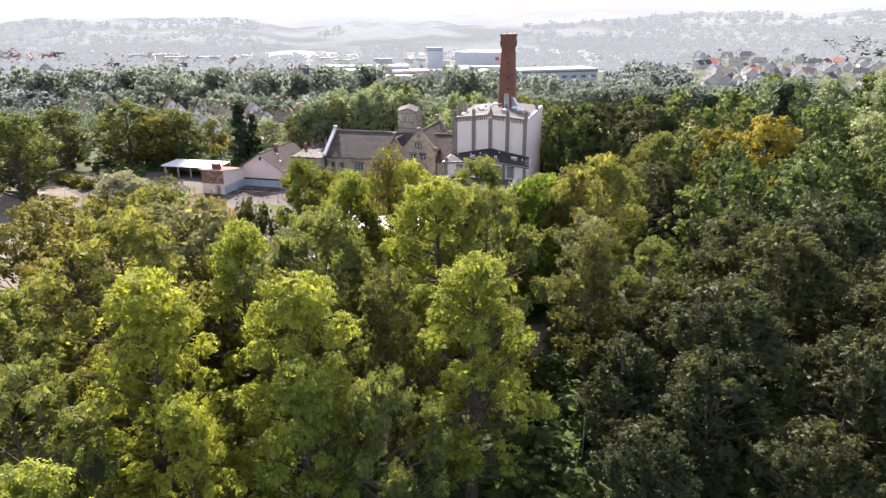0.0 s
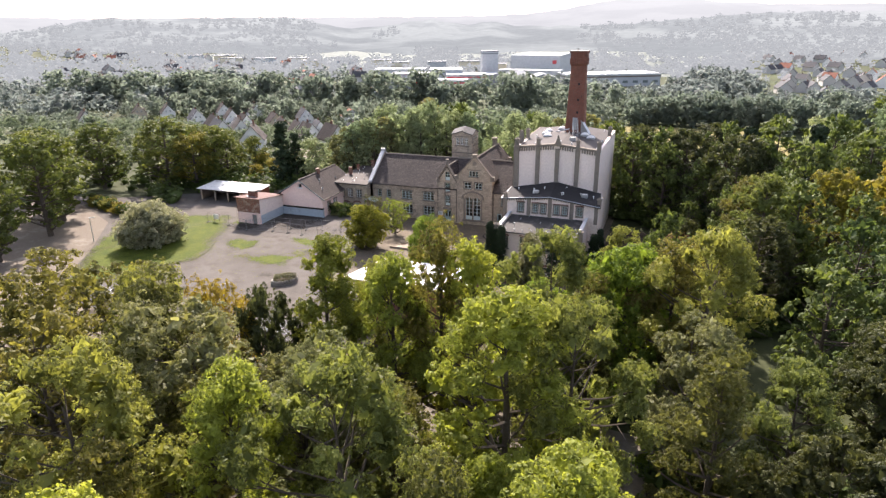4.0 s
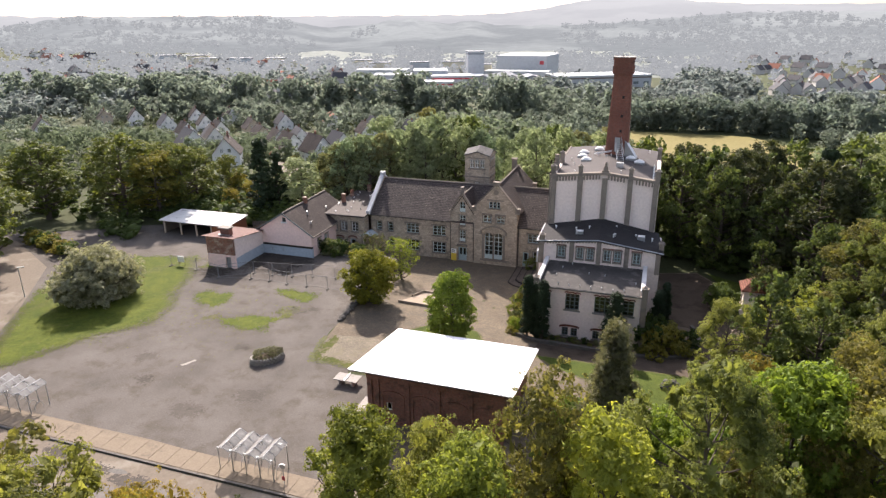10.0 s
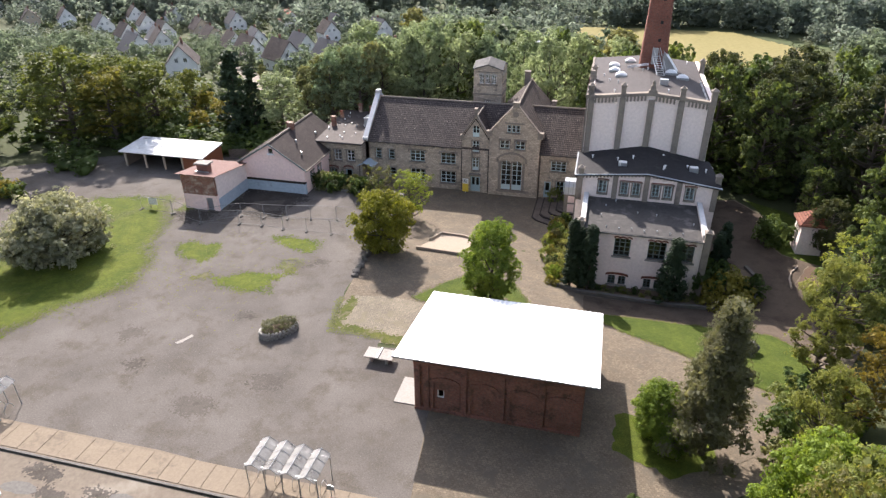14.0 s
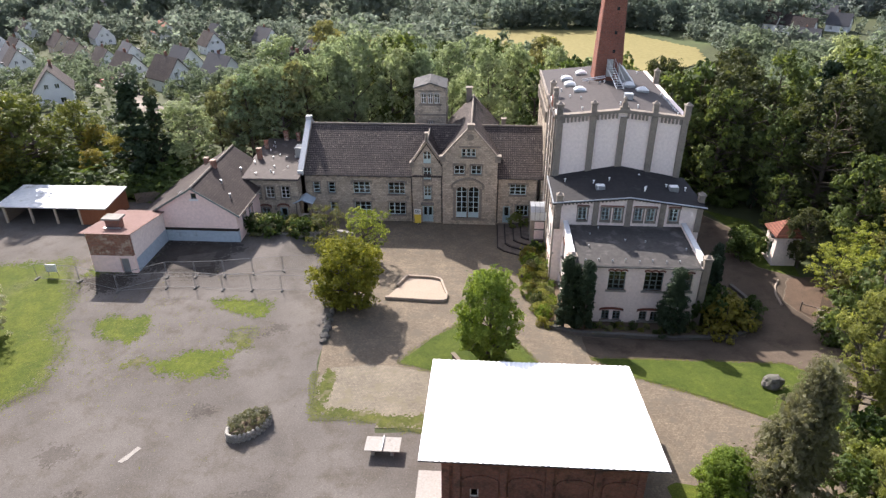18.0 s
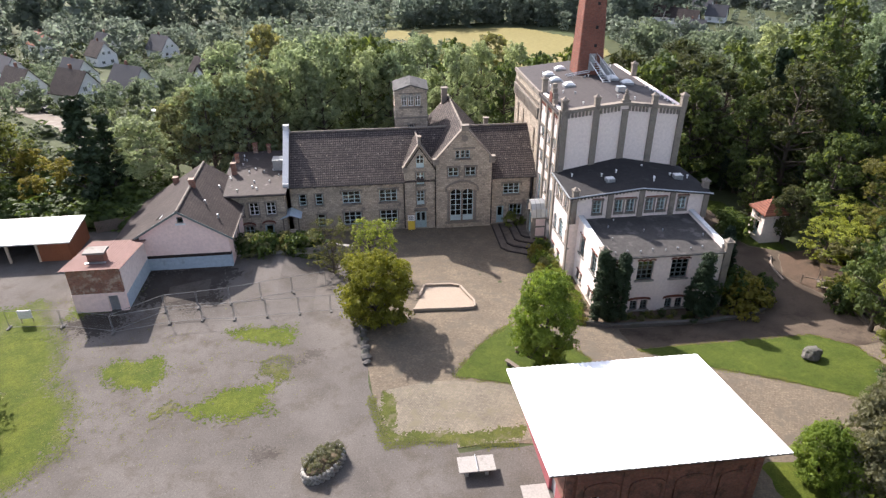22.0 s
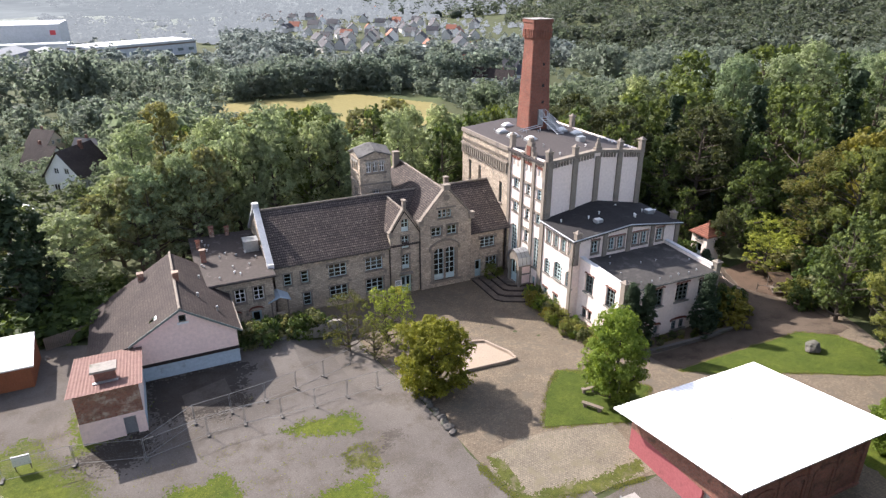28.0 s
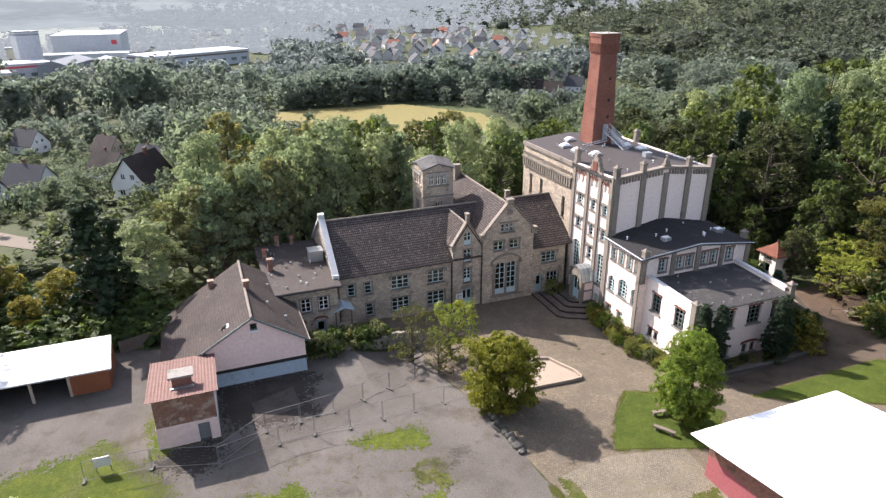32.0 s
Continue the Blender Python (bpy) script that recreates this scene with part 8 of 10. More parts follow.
def woods(name, label, seed, places, quads, size, leaf, jitter=0.22, wide=1.0, solid=0.0, around=11, up=6):
    """Many crowns in one mesh. places: array of x, y, z of the foot, height."""
    rng = np.random.default_rng(seed)
    bank = []
    for k in range(8):
        c, r = crown_lobes(rng, 1.0, 0.34, 0.06, "round" if k % 3 else "tall", 15)
        r = r * 1.2
        leaves = leaf_cloud(rng, c, r, quads, size, up=0.0, jitter=jitter, tuft=10, puff=2.0, dome=1.7)
        m = max(12, quads // 5)
        j = rng.choice(len(c), m, p=r ** 2 / (r ** 2).sum())
        d = rng.normal(size=(m, 3))
        d *= (rng.random(m) ** 0.5 * 0.74 * r[j] / np.linalg.norm(d, axis=1))[:, None]
        leaves = np.concatenate([leaves, blades(rng, c[j] + d, rng.normal(size=(m, 3)) + np.array([0, 0, 0.5]), size * 2.3)])
        verts, faces = leaves.reshape(-1, 3), np.arange(len(leaves) * 4).reshape(-1, 4)
        if solid:
            grid = inner_mass(c, r, solid, around, up)
            grid = grid + rng.normal(size=grid.shape) * 0.028
            grid[0], grid[-1] = grid[0].mean(axis=0), grid[-1].mean(axis=0)
            at = np.arange((up + 1) * around).reshape(up + 1, around)
            shell = np.stack([at[:-1], np.roll(at, -1, axis=1)[:-1], np.roll(at, -1, axis=1)[1:], at[1:]], axis=2).reshape(-1, 4)
            verts, faces = np.concatenate([verts, grid.reshape(-1, 3)]), np.concatenate([faces, shell + len(verts)])
        bank.append((verts, faces))
    all_v, all_f, base = [], [], 0
    for x, y, z, h in places:
        a, w = rng.random() * math.tau, h * rng.uniform(1.0, 1.6) * wide
        v, f = bank[rng.integers(8)]
        ca, sa = math.cos(a) * w, math.sin(a) * w
        all_v.append(np.stack([v[:, 0] * ca - v[:, 1] * sa + x, v[:, 0] * sa + v[:, 1] * ca + y, v[:, 2] * h + z], axis=-1))
        all_f.append(f + base)
        base += len(v)
    co, idx = np.concatenate(all_v), np.concatenate(all_f)
    me = bpy.data.meshes.new(name)
    me.vertices.add(len(co))
    me.vertices.foreach_set("co", co.reshape(-1).astype(np.float32))
    me.loops.add(idx.size)
    me.loops.foreach_set("vertex_index", idx.reshape(-1).astype(np.int32))
    me.polygons.add(len(idx))
    me.polygons.foreach_set("loop_start", np.arange(0, idx.size, 4, dtype=np.int32))
    me.polygons.foreach_set("use_smooth", np.ones(len(idx), dtype=bool))
    me.update(calc_edges=True)
    me.materials.append(M[leaf])
    return tagged(new(name, me), label, "trees", kind="stuff")


def inside(x, y, ring):
    hit = False
    for (x0, y0), (x1, y1) in zip(ring, ring[1:] + ring[:1]):
        if (y0 > y) != (y1 > y) and x < (x1 - x0) * (y - y0) / (y1 - y0) + x0:
            hit = not hit
    return hit


MEADOW = [(-62, 404), (-10, 408), (32, 400), (62, 352), (54, 312), (24, 240), (-2, 240), (-30, 335), (-62, 380)]
PLANT = [(-290, 480), (-20, 560), (0, 700), (-110, 760), (-320, 640)]
HOUSES_W = [(-200, 205), (-95, 205), (-90, 262), (-110, 320), (-230, 320)]
VILLAGE = [(45, 520), (180, 500), (300, 640), (340, 1000), (50, 1000)]
rng = np.random.default_rng(1234)
mids, fars = [], []
def place_at(lo, hi):
    a, r = radians(rng.uniform(-72, 78)), lo * (hi / lo) ** rng.random()
    return -30 - r * math.sin(a), 70 + r * math.cos(a)


def grove(x, y):
    """How wooded the valley is at a place: groves, hedges and open gardens between."""
    return noise.noise((x / 70, y / 70, 4.0)) + 0.5 * noise.noise((x / 24, y / 24, 9.0))


for k in range(6400):
    x, y = place_at(110, 430)
    if inside(x, y, MEADOW) or inside(x, y, PLANT) or (y < 205 and -190 < x < 84) or (x < -80 and y < 120):
        continue
    g, low = grove(x, y), False
    keep = 0.95 if g > -0.25 else 0.45
    if inside(x, y, HOUSES_W):
        keep, low = 0.5, True
    elif x < -84 and y < 335:
        keep, low = 0.6, True
    elif 75 < x < 175 and 330 < y < 450:
        keep, low = 0.3, True
    elif -340 < x < -98 and 385 < y < 490:
        keep, low = 0.6, True
    if x < -80 and y < 370 and not clear_of_homes(x, y):
        continue
    if rng.random() > keep or len(mids) > 2300:
        continue
    h = rng.uniform(3.5, 8.0) if low or (-60 < x < 60 and 205 < y < 300) else max(4.0, 11 + 9 * g + rng.uniform(-2.5, 3.5))
    mids.append((x, y, height(x, y) - 0.5, h))
for k in range(16000):
    x, y = place_at(420, 900)
    if inside(x, y, PLANT) or inside(x, y, MEADOW):
        continue
    g, low = grove(x, y), False
    keep = 0.95 if g > -0.3 else 0.35
    if inside(x, y, VILLAGE):
        keep, low = 0.4, True
    elif -340 < x < -98 and y < 520:
        keep, low = 0.5, True
    elif x < -200 and y < 950:
        keep = 0.5 if g > 0 else 0.25
    elif -700 < x < 40 and y > 880:
        keep = 0.25
    if rng.random() > keep or len(fars) > 3900:
        continue
    fars.append((x, y, height(x, y) - 0.5, rng.uniform(3.5, 7.5) if low else max(5.0, 12 + 8 * g + rng.uniform(-2, 3))))
for k in range(190):
    x, y = rng.uniform(-122, -83), rng.uniform(135.5, 152)
    under_dark.append((x, y, height(x, y) - 0.2, rng.uniform(1.8, 4.2)))
for k in range(60):
    x, y = rng.uniform(-140, -108), rng.uniform(118, 140)
    if y > 122 - 0.25 * (x + 108):
        under_dark.append((x, y, height(x, y) - 0.2, rng.uniform(1.5, 3.5)))
woods("undergrowth", "dense dark undergrowth beneath the trees", 54, under_dark, 220, 0.05, "leaf_shrub", 0.5, 1.4, 0.9, 10, 5)
for k in range(1500):
    x, y = rng.uniform(-320, -84), rng.uniform(228, 385)
    if clear_of_homes(x, y) or rng.random() < 0.25:
        garden.append((x, y, height(x, y) - 0.2, rng.uniform(1.4, 3.6)))
woods("garden_bushes", "mixed bushes and small garden trees below the town", 55, garden, 170, 0.06, "leaf_garden", 0.5, 1.2, 0.85, 9, 4)
near_mids = [p for p in mids if math.hypot(p[0] + 30, p[1] - 70) < 270]
woods("near_woods", "mixed green woods and garden trees below the site", 56, near_mids, 700, 0.040, "leaf_valley_hazed", 0.28, 0.82)
woods("middle_woods", "mixed green woods in the valley", 51, [p for p in mids if p not in near_mids], 420, 0.046, "leaf_middle_hazed", 0.28, 0.86)
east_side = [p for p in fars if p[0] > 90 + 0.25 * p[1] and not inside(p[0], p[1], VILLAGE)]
# crowns beyond 640 m get the glowing haze material
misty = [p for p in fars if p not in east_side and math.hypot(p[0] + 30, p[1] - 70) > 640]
woods("far_woods", "distant green woods in the valley", 52, [p for p in fars if p not in east_side and p not in misty], 200, 0.060, "leaf_far_hazed", 0.28, 0.95)
woods("hillside_woods", "dense dark green woods on the hillside", 59, east_side, 160, 0.066, "leaf_hill", 0.28, 1.05)
ridge = [(x, y) for x, y in zip(rng.uniform(40, 760, 1500), rng.uniform(870, 1480, 1500)) if not (x < 300 and y < 1080 and rng.random() < 0.8)][:1100]
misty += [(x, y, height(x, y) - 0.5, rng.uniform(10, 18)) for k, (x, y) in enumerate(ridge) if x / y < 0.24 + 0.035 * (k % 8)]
woods("ridge_woods", "distant woods on the slope above the village", 58, [(x, y, height(x, y) - 0.5, rng.uniform(10, 18)) for k, (x, y) in enumerate(ridge) if x / y >= 0.24 + 0.035 * (k % 8)], 60, 0.08, "leaf_hill", 0.5, 1.3, 0.9, 9, 5)
hedge_row = [(-30 + 150 * t + rng.normal() * 3, 405 + 8 * math.sin(t * 7) + rng.normal() * 3) for t in np.linspace(0, 1, 50)]
woods("tree_belt", "dense belt of trees behind the meadow", 53, [(x, y, height(x, y) - 0.5, rng.uniform(14, 20)) for x, y in hedge_row], 700, 0.040, "leaf_middle_hazed", 0.28, 0.82)
town_row = [(-430 + 330 * t + rng.normal() * 5, 372 + 50 * t + 10 * math.sin(t * 9) + rng.normal() * 8) for t in np.linspace(0, 1, 90)]
woods("town_tree_belt", "row of tall trees behind the houses", 57, [(x, y, height(x, y) - 0.5, rng.uniform(17, 27)) for x, y in town_row], 700, 0.040, "leaf_middle_hazed", 0.28, 0.78)


# ---- grass tufts at the ragged edges of the lawns ----
def tufts(name, label, rings, per_metre, reach, seed, leaf, size=0.12):
    rng = np.random.default_rng(seed)
    p = []
    for ring in rings:
        for (x0, y0), (x1, y1) in zip(ring, ring[1:] + ring[:1]):
            L = math.hypot(x1 - x0, y1 - y0)
            n = max(1, int(L * per_metre))
            for t in rng.random(n):
                x, y = x0 + (x1 - x0) * t, y0 + (y1 - y0) * t
                d = rng.normal() * reach * (0.4 + 1.6 * abs(noise.noise((x * 0.35, y * 0.35, seed))))
                a, b = (y1 - y0) / L, -(x1 - x0) / L
                for q in range(5):
                    px, py = x + a * d + rng.normal() * 0.16, y + b * d + rng.normal() * 0.16
                    p.append((px, py, height(px, py) + 0.052))
    p = np.array(p)
    nrm = rng.normal(size=p.shape) * 0.1 + np.array([0, 0, 1.0])
    return tagged(new(name, mesh_of(name, blades(rng, p, nrm, size), M[leaf])), label, "grass", kind="stuff")


LAWN_RINGS = [LAWN[:13]]
tufts("grass_tufts", "ragged tufts of grass spreading into the gravel", LAWN_RINGS, 40, 0.8, 61, "leaf_grass", 0.07)
rng = np.random.default_rng(64)
weeds = []
for k in range(750):
    x, y = -76 + rng.normal() * 7, 101.5 + rng.normal() * 5
    if -88 < x < -62:
        for q in range(rng.integers(3, 9)):
            px, py = x + rng.normal() * 0.12, y + rng.normal() * 0.12
            weeds.append((px, py, height(px, py) + 0.05))
weeds = np.array(weeds)
tagged(new("yard_weeds", mesh_of("yard_weeds", blades(rng, weeds, rng.normal(size=weeds.shape) * 0.2 + np.array([0, 0, 1.0]), 0.065), M["leaf_grass"])), "scattered small weeds in the gravel", "weeds", kind="stuff")
tufts("verge_tufts", "mossy tufts of grass between paving and gravel", [[(-56.3, 99.3), (-55.3, 93.3), (-50.2, 93.3), (-45, 92.2), (-50.2, 93.5), (-55.1, 93.6)], [(-66, 105.2), (-64, 105.6), (-63.6, 104.2), (-65.4, 103.6)]], 16, 0.25, 62, "leaf_grass", 0.1)
tufts("lawn_edge_tufts", "short grass along the straight edges of the lawns", [[(-48.7, 101.0), (-46.0, 104.8), (-42.5, 108.2), (-38.5, 106.4), (-36.0, 101.8), (-40.5, 98.0), (-43.0, 99.0)], [(-30.6, 103.4), (-23.2, 103.6), (-12.5, 103.7), (-10.0, 101), (-9.5, 95.6), (-13.2, 93.3), (-16.6, 94.9), (-20.4, 97.2), (-26.8, 100.2)]], 12, 0.12, 63, "leaf_grass", 0.11)


# ---- small things on the site ----
def on(x, y):
    return height(x, y)


# oval stone planter
planter = thing("stone_planter", (-59.9, 91.8, 0.7), "oval dry-stone planter ring filled with low heather", "planter")
bm = bmesh.new()
ang = radians(48)
random.seed(4)
for row in range(3):
    for k in range(26):
        a = (k + 0.5 * (row % 2)) * math.tau / 26
        cx, cy = 1.85 * math.cos(a), 1.05 * math.sin(a)
        x, y = -59.9 + cx * math.cos(ang) - cy * math.sin(ang), 91.8 + cx * math.sin(ang) + cy * math.cos(ang)
        s = random.uniform(0.17, 0.24)
        lathe(bm, (x, y, 0.66 + row * 0.2), [(s * 0.8, 0), (s, 0.06), (s * random.uniform(0.85, 1), 0.14), (s * 0.7, 0.2)], 6)
tagged(part("ring", bm, M["stone_grey"], planter), kind="stuff")
random.seed(9)
for k in range(30):
    a = k * math.tau / 30
    cx, cy = 1.85 * math.cos(a), 1.05 * math.sin(a)
    s_ = random.uniform(0.13, 0.2)
    bm = bmesh.new()
    lathe(bm, (-59.9 + cx * math.cos(ang) - cy * math.sin(ang), 91.8 + cx * math.sin(ang) + cy * math.cos(ang), 1.26), [(s_ * 0.9, 0), (s_, 0.07), (s_ * 0.7, 0.16)], 6)
    part("rim_stone", bm, M["stone_pale"], planter)
bm = bmesh.new()
lathe(bm, (0, 0, 0), [(1.0, 0), (0.98, 0.45), (0.6, 0.52)], 16)
bmesh.ops.transform(bm, matrix=Matrix.LocRotScale((-59.9, 91.8, 0.7), Euler((0, 0, ang)), (1.75, 0.95, 1)), verts=bm.verts)
part("soil", bm, M["soil"], planter)
rngp = np.random.default_rng(6)
cc = np.array([(1.4 * math.cos(k * 2.4) * (k / 14) ** 0.5, 0.7 * math.sin(k * 2.4) * (k / 14) ** 0.5, 0.5) for k in range(15)])
q = leaf_cloud(rngp, cc, np.full(15, 0.5), 6000, 0.06)
qr = np.stack([q[..., 0] * math.cos(ang) - q[..., 1] * math.sin(ang) - 59.9, q[..., 0] * math.sin(ang) + q[..., 1] * math.cos(ang) + 91.8, q[..., 2] * 1.15 + 0.92], axis=-1)
under("heather", mesh_of("heather", qr, M["leaf_olive"]), planter)
for k in range(7):
    bm = bmesh.new()
    tube(bm, (-59.0 + 0.1 * k, 92.6 + 0.05 * k, 1.1), (-59.1 + 0.2 * k, 92.7 - 0.05 * k, 2.2 + 0.2 * (k % 3)), 0.02, 0.008, 4)
    part("dry_stalk", bm, M["wood_grey"], planter)

# table tennis table of concrete
table = thing("table_tennis_table", (-48.65, 90.0, 0.7), "outdoor concrete table tennis table with pale worn top", "table")
for k, x in enumerate((-50.0, -48.62)):
    bm = bmesh.new()
    block(bm, x, x + 1.34, 89.25, 90.75, 1.42, 1.5)
    part("tabletop", bm, M["concrete"], table)
for x in (-49.4, -47.9):
    bm = bmesh.new()
    block(bm, x - 0.12, x + 0.12, 89.5, 90.5, 0.6, 1.42)
    part("leg", bm, M["concrete"], table)
bm = bmesh.new()
block(bm, -48.66, -48.62, 89.2, 90.8, 1.5, 1.66)
part("net", bm, M["steel"], table)

# sandpit
pit = [(-46.9, 117.8), (-46.0, 117.4), (-45.6, 115.5), (-45.1, 113.6), (-45.2, 112.1), (-46.6, 111.9), (-51.6, 112.1), (-50.6, 115.0), (-49.8, 117.8)]
patch("sandpit_sand", pit, M["sand"], 0.12, "pale sand inside the sandpit", "sand")
border = thing("sandpit_border", (-48, 114, 0), "low border of pale squared timber round the sandpit", "border")
for k, (p, q) in enumerate(zip(pit, pit[1:] + pit[:1])):
    d = Vector((q[0] - p[0], q[1] - p[1], 0))
    n = Vector((-d.y, d.x, 0)).normalized() * 0.22
    if k in (6,):
        continue
    zp, zq = on(*p), on(*q)
    bm = bmesh.new()
    a, b = Vector((p[0], p[1], zp - 0.2)), Vector((q[0], q[1], zq - 0.2))
    ring = [a, b, b + n, a + n]
    solid(bm, ring, (0, 0, 0.62))
    part("beam", bm, M["wood_mid"], border)

# row of stone blocks
random.seed(12)
proto = None
for k in range(11):
    t = k / 10
    x, y = -56.9 + 0.5 * t + random.uniform(-0.15, 0.15), 111.0 - 7.3 * t
    s = random.uniform(0.25, 0.42)
    bm = bmesh.new()
    bmesh.ops.create_icosphere(bm, subdivisions=2, radius=1.0)
    for v in bm.verts:
        v.co *= 1 + 0.25 * noise.noise(v.co * 1.3 + Vector((k * 3.1, 0, 0)))
    bmesh.ops.transform(bm, matrix=Matrix.LocRotScale((x, y, on(x, y) + s * 0.45), Euler((0, 0, random.random() * 3)), (s * 1.3, s, s * 0.75)), verts=bm.verts)
    solo("stone_block", bm, M["stone_dark"], "rough grey stone block in a row", "stone", "row of stones")
bm = bmesh.new()
bmesh.ops.create_icosphere(bm, subdivisions=3, radius=1.0)
for v in bm.verts:
    v.co *= 1 + 0.34 * noise.noise(v.co * 1.2 + Vector((4.0, 1.0, 0.0))) + 0.12 * noise.noise(v.co * 3.1)
bmesh.ops.transform(bm, matrix=Matrix.LocRotScale((-15.4, 99.8, on(-15.4, 99.8) + 0.45), Euler((0, 0, 0.4)), (0.98, 0.75, 0.68)), verts=bm.verts)
solo("boulder", bm, M["stone_dark"], "large rounded grey boulder on the lawn", "boulder")

# plank benches
for x, y, a, l in ((-43.3, 101.3, -57, 2.0), (-42.0, 103.6, -10, 1.4), (-40.0, 99.6, 5, 1.6)):
    z = on(x, y) + 0.05
    bench = thing("log_bench", (0, 0, 0), "simple bench of a split weathered log on two blocks", "bench", "log benches")
    bm = bmesh.new()
    block(bm, -l / 2, l / 2, -0.2, 0.2, 0.36, 0.48)
    part("seat", bm, M["wood_grey"], bench)
    for s in (-1, 1):
        bm = bmesh.new()
        tube(bm, (s * l * 0.35, 0, 0), (s * l * 0.35, 0, 0.36), 0.17, 0.15, 8)
        part("leg", bm, M["wood_grey"], bench)
    bench.matrix_basis = pose(x, y, z, 0, 0, a)

# bicycle shelters
shelter = thing("bicycle_shelter", (0, 0, 0), "bicycle shelter with four folded milky roof bays on steel posts", "shelter", "bicycle shelters")
for k in range(4):
    x0 = -2.8 + 1.4 * k
    bm = bmesh.new()
    prof = [(x0 + 1.38 * t, 2.15 + h) for t, h in ((0.01, 0.0), (0.14, 0.13), (0.5, 0.42), (0.86, 0.13), (0.99, 0.0))]
    solid(bm, [(a, -1.45, za) for a, za in prof] + [(a, -1.45, za - 0.02) for a, za in prof[::-1]], (0, 2.7, 0.12))
    part("roof_panel", bm, M["shelter_panel"], shelter)
    bm = bmesh.new()
    tube(bm, (x0 + 0.69, -1.47, 2.58), (x0 + 0.69, 1.27, 2.70), 0.022, sides=5)
    part("ridge_bar", bm, M["zinc"], shelter)
    for y in (-1.44, -0.55, 0.35, 1.24):
        bm = bmesh.new()
        z = 2.17 + 0.0444 * (y + 1.45)
        for p, q in (((x0 + 0.02, y, z), (x0 + 0.69, y, z + 0.42)), ((x0 + 0.69, y, z + 0.42), (x0 + 1.36, y, z))):
            tube(bm, p, q, 0.018, sides=4)
        part("roof_rib", bm, M["zinc"], shelter)
for k in range(5):
    for y in (-1.2, 1.0):
        bm = bmesh.new()
        tube(bm, (-2.8 + 1.4 * k, y, -0.1), (-2.8 + 1.4 * k, y, 2.2), 0.045, sides=6)
        part("post", bm, M["zinc"], shelter)
    hx, bend, bm = -2.5 + 1.4 * min(k, 3.6), [], bmesh.new()
    for i in range(9):
        a = math.pi * i / 8
        bend.append([bm.verts.new((hx + 0.025 * math.cos(q * math.tau / 5), (0.5 + 0.025 * math.sin(q * math.tau / 5)) * math.cos(a), (0.75 + 0.025 * math.sin(q * math.tau / 5)) * math.sin(a))) for q in range(5)])
    for r0, r1 in zip(bend, bend[1:]):
        for q in range(5):
            bm.faces.new((r0[q], r0[(q + 1) % 5], r1[(q + 1) % 5], r1[q]))
    part("bike_hoop", bm, M["steel"], shelter)
bm = bmesh.new()
for y in (-1.2, 1.0):
    tube(bm, (-2.85, y, 2.2), (2.85, y, 2.2), 0.04)
part("eaves_beam", bm, M["zinc"], shelter)
copy_thing(shelter, pose(-79.2, 75.9, 0.82, 0, 0, 2))
shelter.matrix_basis = pose(-50.3, 74.9, 0.82, 0, 0, -2)

# site fence of wire panels on concrete feet
fence_back = [(-91.7, 113.5), (-86.5, 113.2), (-81.2, 111.6), (-77.0, 114.7), (-73.8, 115.0), (-70.6, 115.4), (-67.5, 116.1), (-64.4, 117.5), (-60.9, 119.8)]
fence_front = [(-81.2, 111.4), (-76.1, 112.5), (-72.9, 112.7), (-69.7, 112.4), (-66.5, 112.6), (-63.3, 113.0), (-60.1, 113.3), (-57.4, 113.7)]
for run in (fence_back, fence_front):
    for p, q in zip(run, run[1:]):
        a, b = Vector((*p, on(*p) + 0.05)), Vector((*q, on(*q) + 0.05))
        panel = thing("site_fence_panel", tuple((a + b) / 2), "wire mesh site fence panel on concrete feet", "fence", "site fence")
        u = (b - a).normalized()
        a2, b2 = a + u * 0.06, b - u * 0.06
        up = Vector((0, 0, 1))
        bm = bmesh.new()
        for s, e in ((a2, a2 + up * 2.0), (b2, b2 + up * 2.0), (a2 + up * 2.0, b2 + up * 2.0), (a2 + up * 0.15, b2 + up * 0.15)):
            tube(bm, s, e, 0.022, sides=5)
        part("panel_frame", bm, M["fence_wire"], panel)
        bm = bmesh.new()
        L = (b2 - a2).length
        for k in range(1, int(L / 0.3)):
            tube(bm, a2 + u * 0.3 * k + up * 0.15, a2 + u * 0.3 * k + up * 2.0, 0.002, sides=3)
        for k in range(1, 6):
            tube(bm, a2 + up * (0.15 + 0.31 * k), b2 + up * (0.15 + 0.31 * k), 0.002, sides=3)
        tagged(part("wire_mesh", bm, M["fence_wire"], panel), kind="stuff")
        bm = bmesh.new()
        n = Vector((-u.y, u.x, 0))
        ring = [a - n * 0.36 - u * 0.11, a + n * 0.36 - u * 0.11, a + n * 0.36 + u * 0.11, a - n * 0.36 + u * 0.11]
        solid(bm, [r - up * 0.03 for r in ring], (0, 0, 0.16))
        part("foot", bm, M["kerb"], panel)

